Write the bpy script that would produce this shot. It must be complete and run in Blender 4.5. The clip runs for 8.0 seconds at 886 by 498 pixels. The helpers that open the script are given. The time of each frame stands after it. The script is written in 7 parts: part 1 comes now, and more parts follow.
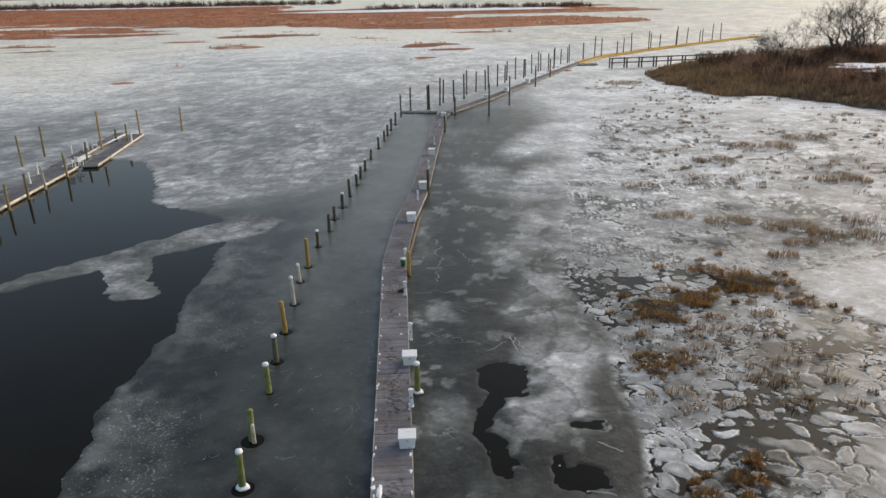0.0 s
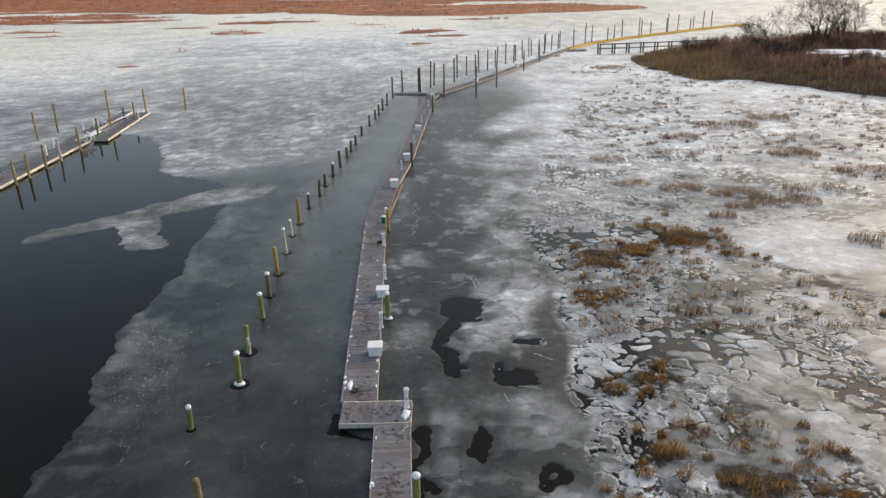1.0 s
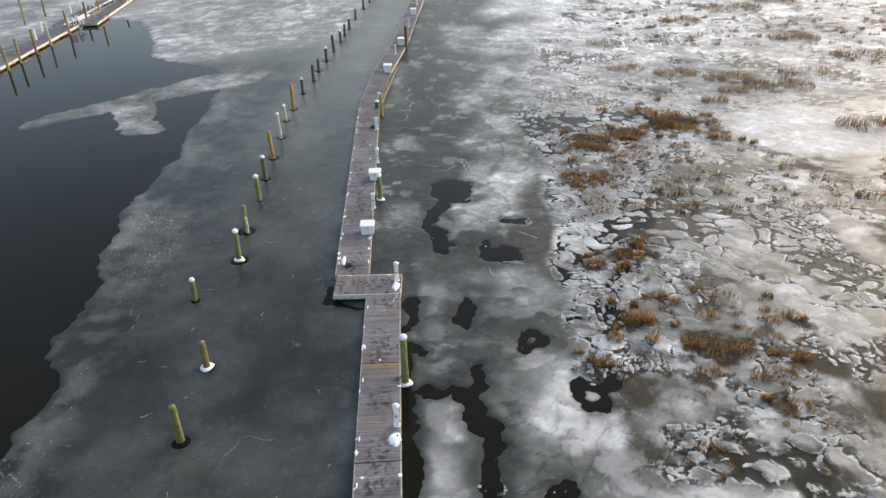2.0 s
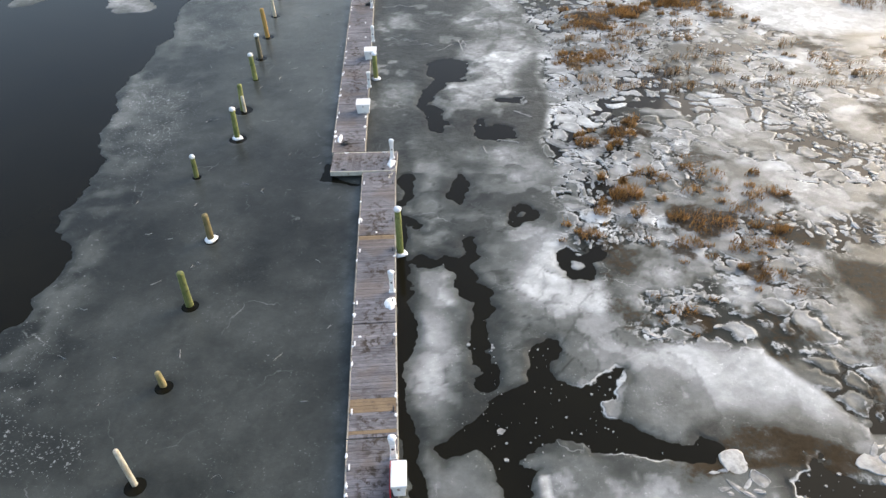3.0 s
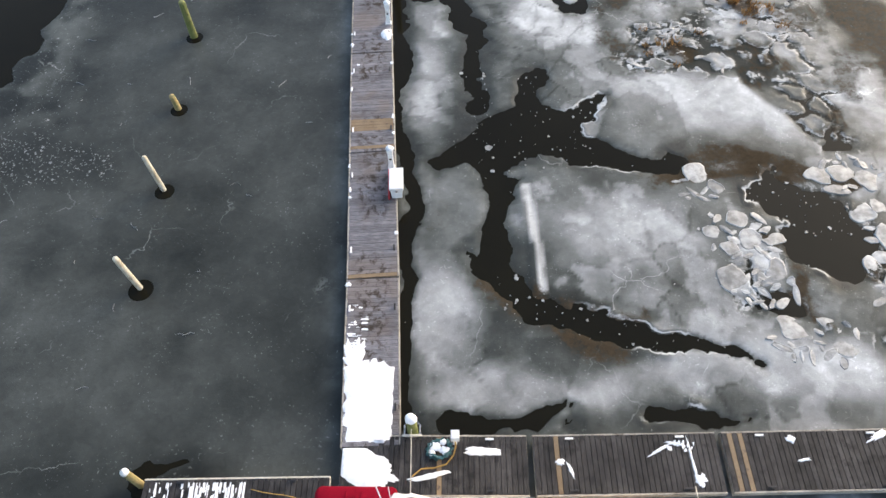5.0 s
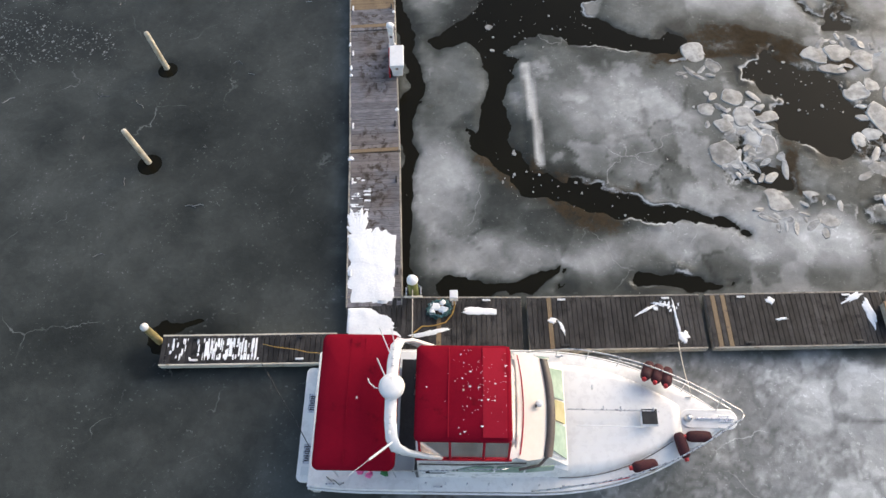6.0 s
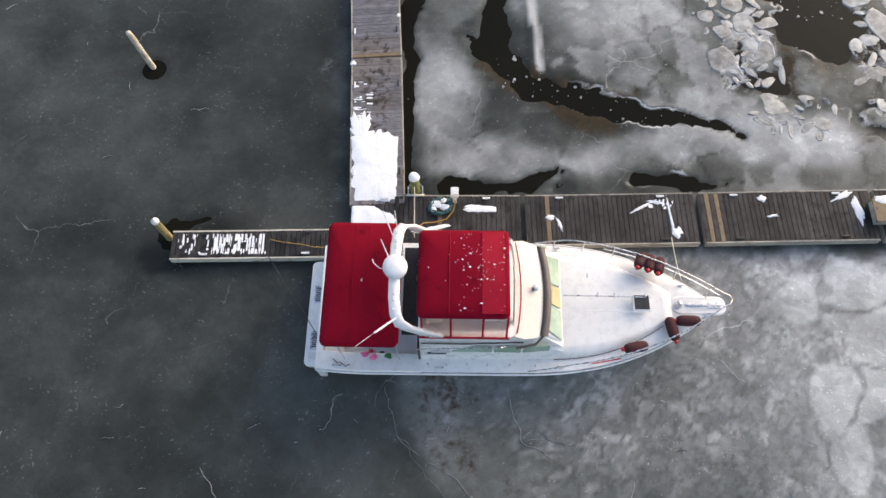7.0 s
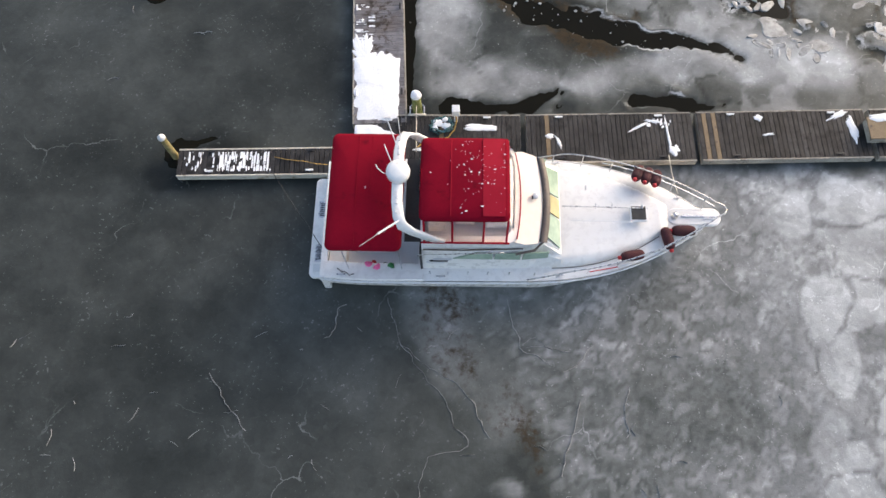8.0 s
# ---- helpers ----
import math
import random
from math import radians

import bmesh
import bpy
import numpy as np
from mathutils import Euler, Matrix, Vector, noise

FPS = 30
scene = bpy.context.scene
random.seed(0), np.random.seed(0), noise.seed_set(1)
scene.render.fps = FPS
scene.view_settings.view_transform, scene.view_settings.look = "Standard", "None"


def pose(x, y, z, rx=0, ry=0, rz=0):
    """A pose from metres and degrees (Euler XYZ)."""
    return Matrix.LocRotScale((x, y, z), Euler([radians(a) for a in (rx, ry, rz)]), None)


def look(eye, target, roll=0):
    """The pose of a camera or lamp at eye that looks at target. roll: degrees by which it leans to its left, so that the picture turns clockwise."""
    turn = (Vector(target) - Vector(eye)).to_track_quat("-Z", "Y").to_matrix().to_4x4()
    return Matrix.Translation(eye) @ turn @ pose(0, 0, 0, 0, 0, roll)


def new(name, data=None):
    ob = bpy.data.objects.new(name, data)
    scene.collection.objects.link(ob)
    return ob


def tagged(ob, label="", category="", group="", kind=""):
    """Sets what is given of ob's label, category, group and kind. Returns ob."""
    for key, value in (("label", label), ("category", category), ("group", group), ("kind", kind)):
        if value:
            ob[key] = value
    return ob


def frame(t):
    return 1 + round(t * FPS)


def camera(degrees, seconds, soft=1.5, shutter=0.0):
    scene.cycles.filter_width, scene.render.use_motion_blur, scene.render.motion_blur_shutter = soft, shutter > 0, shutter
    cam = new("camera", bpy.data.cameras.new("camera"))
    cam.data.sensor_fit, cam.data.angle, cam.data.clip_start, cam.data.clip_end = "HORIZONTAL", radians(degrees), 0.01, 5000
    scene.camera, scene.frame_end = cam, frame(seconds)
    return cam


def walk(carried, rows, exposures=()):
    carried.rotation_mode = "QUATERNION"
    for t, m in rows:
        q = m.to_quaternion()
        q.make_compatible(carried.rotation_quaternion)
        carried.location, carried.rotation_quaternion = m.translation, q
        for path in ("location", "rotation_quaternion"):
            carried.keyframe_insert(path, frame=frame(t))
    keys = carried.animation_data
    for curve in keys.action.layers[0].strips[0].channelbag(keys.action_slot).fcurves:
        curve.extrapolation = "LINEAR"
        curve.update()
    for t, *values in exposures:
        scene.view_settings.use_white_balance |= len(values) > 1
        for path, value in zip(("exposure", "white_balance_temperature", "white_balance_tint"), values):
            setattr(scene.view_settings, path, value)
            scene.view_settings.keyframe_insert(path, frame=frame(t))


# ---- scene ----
cam = camera(64.0, 8.0)
METRES, EYE, TILT, LEAN, TURN = 18.8, 20.0, 0.0, 0.0, -0.4
ROWS = [
    (0.0, 0.0, 0.0, 0.0, -0.38, -20.41, 1.02),
    (0.5, 0.0771, -0.3023, -0.0031, -0.21, -20.43, 0.9),
    (1.0, 0.1128, -0.3852, -0.001, -0.18, -21.3, 0.86),
    (1.5, 0.1332, -0.4312, 0.0012, -0.17, -25.38, 0.88),
    (3.0, 0.1676, -0.5423, 0.0027, -0.05, -38.84, 1.0),
    (3.5, 0.1747, -0.581, 0.0052, 0.02, -43.32, 0.99),
    (4.0, 0.1791, -0.6211, 0.0077, 0.07, -47.8, 0.97),
    (4.5, 0.1833, -0.6623, 0.0106, 0.15, -52.26, 0.97),
    (6.0, 0.1863, -0.79, 0.012, 0.33, -63.24, 0.91),
    (6.5, 0.186, -0.8344, 0.0102, 0.38, -65.6, 0.88),
    (7.0, 0.1851, -0.8804, 0.0067, 0.4, -67.28, 0.88),
    (7.5, 0.1837, -0.9258, 0.0022, 0.42, -68.52, 0.84),
    (8.0, 0.1829, -0.9711, -0.0026, 0.44, -69.65, 0.84),
]
walk(cam, [(t, pose(0, 0, EYE, TILT, LEAN, TURN) @ pose(METRES * x, METRES * y, METRES * z, 90 + pitch, roll, yaw)) for t, x, y, z, yaw, pitch, roll in ROWS],
     exposures=[(0.0, 1.05, 7350, 11.0), (1.5, 1.5, 7400, 11.5), (3.0, 2.02, 7250, 11.5), (4.5, 2.18, 7150, 11.5), (6.0, 1.63, 7250, 12.5), (8.0, 1.72, 7300, 13.5)])

# ---- world and sun ----
SUN_AZ, SUN_EL = radians(52), radians(24)
world = bpy.data.worlds.new("dusk_sky")
scene.world = world
world.use_nodes = True
wn = world.node_tree
sky = wn.nodes.new("ShaderNodeTexSky")
sky.sky_type = "NISHITA"
sky.sun_disc = False
sky.sun_elevation, sky.sun_rotation = SUN_EL, SUN_AZ
sky.air_density, sky.dust_density, sky.ozone_density = 1.0, 2.0, 1.0
wn.links.new(sky.outputs[0], wn.nodes["Background"].inputs[0])
wn.nodes["Background"].inputs[1].default_value = 0.1
sun = new("sun", bpy.data.lights.new("sun", "SUN"))
sun.data.energy, sun.data.angle, sun.data.color = 0.6, radians(60), (1.0, 0.95, 0.88)
sun.matrix_world = look((0, 0, 0), (-math.sin(SUN_AZ) * math.cos(SUN_EL), -math.cos(SUN_AZ) * math.cos(SUN_EL), -math.sin(SUN_EL)))


# ---- materials ----
def nodes_of(name):
    m = bpy.data.materials.new(name)
    m.use_nodes = True
    nt = m.node_tree
    return m, nt, nt.nodes["Principled BSDF"]


def noise_tex(nt, vec, scale, detail=4.0, rough=0.55, stretch=None):
    n = nt.nodes.new("ShaderNodeTexNoise")
    n.inputs["Scale"].default_value, n.inputs["Detail"].default_value, n.inputs["Roughness"].default_value = scale, detail, rough
    if stretch:
        mp = nt.nodes.new("ShaderNodeMapping")
        mp.inputs["Scale"].default_value = stretch
        nt.links.new(vec, mp.inputs["Vector"])
        vec = mp.outputs[0]
    nt.links.new(vec, n.inputs["Vector"])
    return n.outputs["Fac"]


def maths(nt, op, a, b=None, clamp=False):
    n = nt.nodes.new("ShaderNodeMath")
    n.operation, n.use_clamp = op, clamp
    for k, v in enumerate((a, b)):
        if v is None:
            continue
        if isinstance(v, (int, float)):
            n.inputs[k].default_value = v
        else:
            nt.links.new(v, n.inputs[k])
    return n.outputs[0]


def mixed(nt, fac, a, b):
    n = nt.nodes.new("ShaderNodeMix")
    n.data_type = "RGBA"
    for s, v in ((n.inputs[0], fac), (n.inputs[6], a), (n.inputs[7], b)):
        if isinstance(v, (int, float)):
            s.default_value = v
        elif isinstance(v, tuple):
            s.default_value = (*v, 1)
        else:
            nt.links.new(v, s)
    return n.outputs[2]


def stepped(nt, v, lo, hi):
    n = nt.nodes.new("ShaderNodeMapRange")
    n.interpolation_type = "SMOOTHSTEP"
    n.inputs[1].default_value, n.inputs[2].default_value = lo, hi
    nt.links.new(v, n.inputs[0])
    return n.outputs[0]


def bumped(nt, bsdf, height, strength, dist=0.02):
    b = nt.nodes.new("ShaderNodeBump")
    b.inputs["Strength"].default_value, b.inputs["Distance"].default_value = strength, dist
    nt.links.new(height, b.inputs["Height"])
    nt.links.new(b.outputs[0], bsdf.inputs["Normal"])


def surface(name, c1, c2, stain=None, rough=0.6, coarse=1.2, fine=18.0, stretch=None, bump=0.3, metal=0.0, vary=0.25, worn=0.55, gloss=0.5):
    """A worn surface: two tones at a coarse scale, grain at a fine one, stains, and a tone of its own for each object."""
    m, nt, bs = nodes_of(name)
    pos = nt.nodes.new("ShaderNodeNewGeometry").outputs["Position"]
    big = noise_tex(nt, pos, coarse, 5, 0.6)
    small = noise_tex(nt, pos, fine, 4, 0.6, stretch)
    col = mixed(nt, stepped(nt, maths(nt, "ADD", maths(nt, "MULTIPLY", big, 0.5), maths(nt, "MULTIPLY", small, 0.5)), 0.36, 0.64), c1, c2)
    if stain:
        col = mixed(nt, stepped(nt, noise_tex(nt, pos, coarse * 2.3, 6, 0.65), worn, worn + 0.16), col, stain)
    rnd = nt.nodes.new("ShaderNodeObjectInfo").outputs["Random"]
    hsv = nt.nodes.new("ShaderNodeHueSaturation")
    nt.links.new(maths(nt, "ADD", maths(nt, "MULTIPLY", rnd, vary), 1 - vary / 2), hsv.inputs["Value"])
    nt.links.new(col, hsv.inputs["Color"])
    nt.links.new(hsv.outputs[0], bs.inputs["Base Color"])
    nt.links.new(maths(nt, "ADD", maths(nt, "MULTIPLY", small, 0.25), rough - 0.12), bs.inputs["Roughness"])
    bs.inputs["Metallic"].default_value, bs.inputs["Specular IOR Level"].default_value = metal, gloss
    if bump:
        bumped(nt, bs, small, bump)
    return m


def make_ice():
    """Ice whose whiteness (red), silt and algae (green) and loose chips (blue) come from the field that shaped the sheet."""
    m, nt, bs = nodes_of("ice")
    pos = nt.nodes.new("ShaderNodeNewGeometry").outputs["Position"]
    at = nt.nodes.new("ShaderNodeAttribute")
    at.attribute_name = "ice"
    sep = nt.nodes.new("ShaderNodeSeparateColor")
    nt.links.new(at.outputs["Color"], sep.inputs[0])
    white, silt, chips = sep.outputs
    cloud = noise_tex(nt, pos, 0.9, 6, 0.65)
    grain = noise_tex(nt, pos, 6.0, 5, 0.7)
    frost = noise_tex(nt, pos, 28.0, 3, 0.6)
    v = maths(nt, "MULTIPLY", white, maths(nt, "ADD", maths(nt, "MULTIPLY", cloud, 0.5), 0.75))
    v = maths(nt, "MULTIPLY", v, maths(nt, "ADD", maths(nt, "MULTIPLY", grain, 0.3), 0.85))
    v = maths(nt, "MULTIPLY", v, maths(nt, "ADD", maths(nt, "MULTIPLY", frost, 0.2), 0.9))
    coarse = stepped(nt, noise_tex(nt, pos, 0.5, 9, 0.68), 0.4, 0.56)
    lumpy = stepped(nt, noise_tex(nt, pos, 2.3, 6, 0.66), 0.38, 0.6)
    rough_v = maths(nt, "ADD", maths(nt, "MULTIPLY", coarse, 0.4), maths(nt, "MULTIPLY", lumpy, 0.7))
    rough_v = maths(nt, "ADD", maths(nt, "MULTIPLY", maths(nt, "SUBTRACT", rough_v, 0.7), maths(nt, "MULTIPLY", at.outputs["Alpha"], 0.4)), 1.0)
    v = maths(nt, "MULTIPLY", v, maths(nt, "MAXIMUM", rough_v, 0.1))
    jig = nt.nodes.new("ShaderNodeTexNoise")
    jig.inputs["Scale"].default_value, jig.inputs["Detail"].default_value = 2.2, 4.0
    nt.links.new(pos, jig.inputs["Vector"])
    jsc = nt.nodes.new("ShaderNodeVectorMath")
    jsc.operation = "SCALE"
    jsc.inputs["Scale"].default_value = 0.5
    nt.links.new(jig.outputs["Color"], jsc.inputs[0])
    jad = nt.nodes.new("ShaderNodeVectorMath")
    jad.operation = "ADD"
    nt.links.new(pos, jad.inputs[0])
    nt.links.new(jsc.outputs[0], jad.inputs[1])
    for scale, amount in ((0.75, 0.7), (1.9, 0.7), (4.4, 0.7)):
        pl = nt.nodes.new("ShaderNodeTexVoronoi")
        pl.feature = "SMOOTH_F1"
        pl.inputs["Scale"].default_value = scale
        pl.inputs["Smoothness"].default_value = 0.25
        nt.links.new(jad.outputs[0], pl.inputs["Vector"])
        psep = nt.nodes.new("ShaderNodeSeparateColor")
        nt.links.new(pl.outputs["Color"], psep.inputs[0])
        tone = maths(nt, "MULTIPLY", maths(nt, "SUBTRACT", psep.outputs[0], 0.5), maths(nt, "MULTIPLY", maths(nt, "ADD", at.outputs["Alpha"], 0.12), amount))
        v = maths(nt, "MULTIPLY", v, maths(nt, "ADD", tone, 1.0))
    vor = nt.nodes.new("ShaderNodeTexVoronoi")
    vor.inputs["Scale"].default_value = 3.8
    nt.links.new(jad.outputs[0], vor.inputs["Vector"])
    spot = maths(nt, "SUBTRACT", maths(nt, "MULTIPLY", chips, 0.34), vor.outputs["Distance"])
    sepc = nt.nodes.new("ShaderNodeSeparateColor")
    nt.links.new(vor.outputs["Color"], sepc.inputs[0])
    chip = maths(nt, "MULTIPLY", stepped(nt, spot, 0.0, 0.05), maths(nt, "GREATER_THAN", sepc.outputs[0], 0.45))
    v = maths(nt, "ADD", v, maths(nt, "MULTIPLY", chip, 0.17))
    fleck = nt.nodes.new("ShaderNodeTexVoronoi")
    fleck.inputs["Scale"].default_value = 9.5
    nt.links.new(jad.outputs[0], fleck.inputs["Vector"])
    fsep = nt.nodes.new("ShaderNodeSeparateColor")
    nt.links.new(fleck.outputs["Color"], fsep.inputs[0])
    fine_chip = maths(nt, "MULTIPLY", stepped(nt, maths(nt, "SUBTRACT", maths(nt, "MULTIPLY", chips, 0.5), fleck.outputs["Distance"]), 0.0, 0.08), maths(nt, "GREATER_THAN", fsep.outputs[1], 0.5))
    v = maths(nt, "ADD", v, maths(nt, "MULTIPLY", fine_chip, 0.14))
    speck = maths(nt, "MULTIPLY", stepped(nt, noise_tex(nt, pos, 11.0, 2, 0.5), 0.64, 0.7), stepped(nt, cloud, 0.45, 0.6))
    v = maths(nt, "ADD", v, maths(nt, "MULTIPLY", speck, maths(nt, "ADD", maths(nt, "MULTIPLY", white, 0.3), 0.06)))
    warp = nt.nodes.new("ShaderNodeVectorMath")
    warp.operation = "ADD"
    wob = nt.nodes.new("ShaderNodeTexNoise")
    wob.inputs["Scale"].default_value, wob.inputs["Detail"].default_value = 0.6, 5.0
    nt.links.new(pos, wob.inputs["Vector"])
    wsc = nt.nodes.new("ShaderNodeVectorMath")
    wsc.operation = "SCALE"
    wsc.inputs["Scale"].default_value = 2.2
    nt.links.new(wob.outputs["Color"], wsc.inputs[0])
    nt.links.new(pos, warp.inputs[0])
    nt.links.new(wsc.outputs[0], warp.inputs[1])
    edge = nt.nodes.new("ShaderNodeTexVoronoi")
    edge.feature = "DISTANCE_TO_EDGE"
    edge.inputs["Scale"].default_value = 0.3
    nt.links.new(warp.outputs[0], edge.inputs["Vector"])
    line = maths(nt, "SUBTRACT", 1.0, stepped(nt, edge.outputs["Distance"], 0.002, 0.008))
    line = maths(nt, "MULTIPLY", line, stepped(nt, noise_tex(nt, pos, 0.33, 3, 0.6), 0.53, 0.66))
    v = maths(nt, "ADD", v, maths(nt, "MULTIPLY", line, maths(nt, "ADD", maths(nt, "MULTIPLY", white, 0.4), 0.09)))
    # cracks between the plates, and the pale lips beside cracks and leads
    ca = nt.nodes.new("ShaderNodeAttribute")
    ca.attribute_name = "crack"
    csep = nt.nodes.new("ShaderNodeSeparateColor")
    nt.links.new(ca.outputs["Color"], csep.inputs[0])
    ragged = maths(nt, "ADD", maths(nt, "MULTIPLY", maths(nt, "SUBTRACT", grain, 0.5), 0.22), maths(nt, "MULTIPLY", maths(nt, "SUBTRACT", lumpy, 0.5), 0.06))
    pd = maths(nt, "ADD", csep.outputs[0], ragged)
    lip = maths(nt, "MULTIPLY", stepped(nt, pd, 0.0, 0.03), maths(nt, "SUBTRACT", 1.0, stepped(nt, pd, 0.04, 0.1)))
    lip = maths(nt, "MULTIPLY", lip, maths(nt, "MULTIPLY", csep.outputs[1], stepped(nt, cloud, 0.42, 0.56)))
    split = maths(nt, "MULTIPLY", csep.outputs[1], maths(nt, "SUBTRACT", 1.0, stepped(nt, pd, -0.03, 0.02)))
    gd = maths(nt, "ADD", ca.outputs["Alpha"], maths(nt, "MULTIPLY", ragged, 0.5))
    shelf = maths(nt, "MULTIPLY", stepped(nt, gd, 0.0, 0.03), maths(nt, "SUBTRACT", 1.0, stepped(nt, gd, 0.05, 0.13)))
    shelf = maths(nt, "MULTIPLY", shelf, csep.outputs[2])
    v = maths(nt, "ADD", v, maths(nt, "MULTIPLY", maths(nt, "MAXIMUM", maths(nt, "MULTIPLY", lip, 0.65), shelf), 0.42))
    v = maths(nt, "ADD", maths(nt, "MULTIPLY", v, maths(nt, "SUBTRACT", 1.0, split)), maths(nt, "MULTIPLY", split, 0.03))
    v = maths(nt, "MINIMUM", v, 0.88)
    grey = nt.nodes.new("ShaderNodeCombineColor")
    clear = maths(nt, "SUBTRACT", 1.0, stepped(nt, v, 0.03, 0.22))
    for k, (f, g) in enumerate(((0.965, -0.07), (1.0, 0.0), (1.0, -0.08))):
        nt.links.new(maths(nt, "MULTIPLY", v, maths(nt, "ADD", maths(nt, "MULTIPLY", clear, g), f)), grey.inputs[k])
    # Warm horizon light on the far ice, multiplied into its colour as cream.
    warm_far = nt.nodes.new("ShaderNodeAttribute")
    warm_far.attribute_name = "cream"
    warmed = nt.nodes.new("ShaderNodeMix")
    warmed.data_type, warmed.blend_type = "RGBA", "MULTIPLY"
    nt.links.new(warm_far.outputs["Fac"], warmed.inputs[0])
    nt.links.new(grey.outputs[0], warmed.inputs[6])
    warmed.inputs[7].default_value = (1.0, 0.93, 0.78, 1)
    mud = mixed(nt, grain, (0.022, 0.016, 0.01), (0.075, 0.055, 0.034))
    litter = maths(nt, "ADD", silt, maths(nt, "MULTIPLY", maths(nt, "SUBTRACT", noise_tex(nt, pos, 3.2, 7, 0.72), 0.5), 1.9))
    col = mixed(nt, maths(nt, "MULTIPLY", stepped(nt, litter, 0.22, 0.72), maths(nt, "MINIMUM", maths(nt, "MULTIPLY", silt, 2.2), 0.92), True), warmed.outputs[2], mud)
    nt.links.new(col, bs.inputs["Base Color"])
    nt.links.new(maths(nt, "ADD", maths(nt, "MULTIPLY", v, 0.3), maths(nt, "ADD", maths(nt, "MULTIPLY", grain, 0.2), maths(nt, "ADD", maths(nt, "ADD", maths(nt, "MULTIPLY", at.outputs["Alpha"], 0.25), maths(nt, "MULTIPLY", silt, 0.5)), 0.2)), True), bs.inputs["Roughness"])
    bs.inputs["IOR"].default_value = 1.31
    shine = maths(nt, "MAXIMUM", maths(nt, "SUBTRACT", 0.36, maths(nt, "MULTIPLY", silt, 0.5)), 0.0)
    nt.links.new(maths(nt, "MULTIPLY", shine, maths(nt, "SUBTRACT", 1.0, maths(nt, "MULTIPLY", split, 0.75))), bs.inputs["Specular IOR Level"])
    relief = maths(nt, "ADD", maths(nt, "ADD", grain, maths(nt, "MULTIPLY", frost, 0.4)), maths(nt, "MULTIPLY", maths(nt, "MULTIPLY", lumpy, at.outputs["Alpha"]), 2.0))
    bumped(nt, bs, relief, 0.25, 0.03)
    return m


def make_water():
    m, nt, bs = nodes_of("water")
    pos = nt.nodes.new("ShaderNodeNewGeometry").outputs["Position"]
    big = noise_tex(nt, pos, 0.25, 4, 0.6)
    nt.links.new(mixed(nt, big, (0.005, 0.005, 0.004), (0.013, 0.012, 0.0075)), bs.inputs["Base Color"])
    bs.inputs["Roughness"].default_value, bs.inputs["IOR"].default_value = 0.06, 1.33
    bs.inputs["Specular IOR Level"].default_value = 0.12
    bumped(nt, bs, noise_tex(nt, pos, 1.6, 3, 0.5), 0.03, 0.02)
    return m


def make_deck():
    """Grey lilac decking: each plank a tone of its own, grain along it, and dark mud trodden into the middle of the walkway."""
    m, nt, bs = nodes_of("weathered_decking")
    pos = nt.nodes.new("ShaderNodeNewGeometry").outputs["Position"]
    local = nt.nodes.new("ShaderNodeTexCoord").outputs["Object"]
    grain = noise_tex(nt, pos, 26, 4, 0.6, (0.12, 1, 1))
    broad = noise_tex(nt, pos, 0.55, 4, 0.6)
    rnd = nt.nodes.new("ShaderNodeObjectInfo").outputs["Random"]
    tone = maths(nt, "ADD", maths(nt, "MULTIPLY", grain, 0.6), maths(nt, "MULTIPLY", broad, 0.5))
    col = mixed(nt, stepped(nt, tone, 0.36, 0.72), (0.085, 0.084, 0.094), (0.215, 0.208, 0.222))
    col = mixed(nt, maths(nt, "MULTIPLY", stepped(nt, noise_tex(nt, pos, 0.42, 3, 0.6), 0.5, 0.62), 0.55), col, (0.15, 0.118, 0.1))
    sep = nt.nodes.new("ShaderNodeSeparateXYZ")
    nt.links.new(local, sep.inputs[0])
    middle = maths(nt, "SUBTRACT", 1.0, stepped(nt, maths(nt, "ABSOLUTE", sep.outputs[0]), 0.3, 0.75))
    trodden = maths(nt, "MULTIPLY", maths(nt, "MULTIPLY", stepped(nt, noise_tex(nt, pos, 0.3, 3, 0.6), 0.42, 0.56), middle), stepped(nt, noise_tex(nt, pos, 4.2, 7, 0.7), 0.47, 0.6))
    col = mixed(nt, trodden, col, (0.045, 0.034, 0.026))
    hsv = nt.nodes.new("ShaderNodeHueSaturation")
    nt.links.new(maths(nt, "ADD", maths(nt, "MULTIPLY", rnd, 0.4), 0.8), hsv.inputs["Value"])
    nt.links.new(col, hsv.inputs["Color"])
    nt.links.new(hsv.outputs[0], bs.inputs["Base Color"])
    bs.inputs["Roughness"].default_value, bs.inputs["Specular IOR Level"].default_value = 0.72, 0.3
    bumped(nt, bs, grain, 0.4)
    return m


ICE, WATER = make_ice(), make_water()
SNOW = surface("snow", (0.78, 0.8, 0.83), (0.88, 0.89, 0.9), None, 0.7, 1.5, 14, bump=0.4, vary=0.04)
FLOE = surface("floe_ice", (0.17, 0.172, 0.165), (0.42, 0.425, 0.418), (0.14, 0.13, 0.105), 0.5, 0.9, 4, bump=0.25, vary=0.5, worn=0.58)
RIM = surface("frost_rim", (0.4, 0.41, 0.4), (0.64, 0.65, 0.64), (0.4, 0.38, 0.3), 0.6, 2, 16, bump=0.4, vary=0.2)
FROST_LINE = surface("frost_line", (0.16, 0.165, 0.16), (0.34, 0.345, 0.335), (0.08, 0.082, 0.08), 0.6, 0.8, 9, bump=0.1, vary=0.0, worn=0.5)
DECK = make_deck()
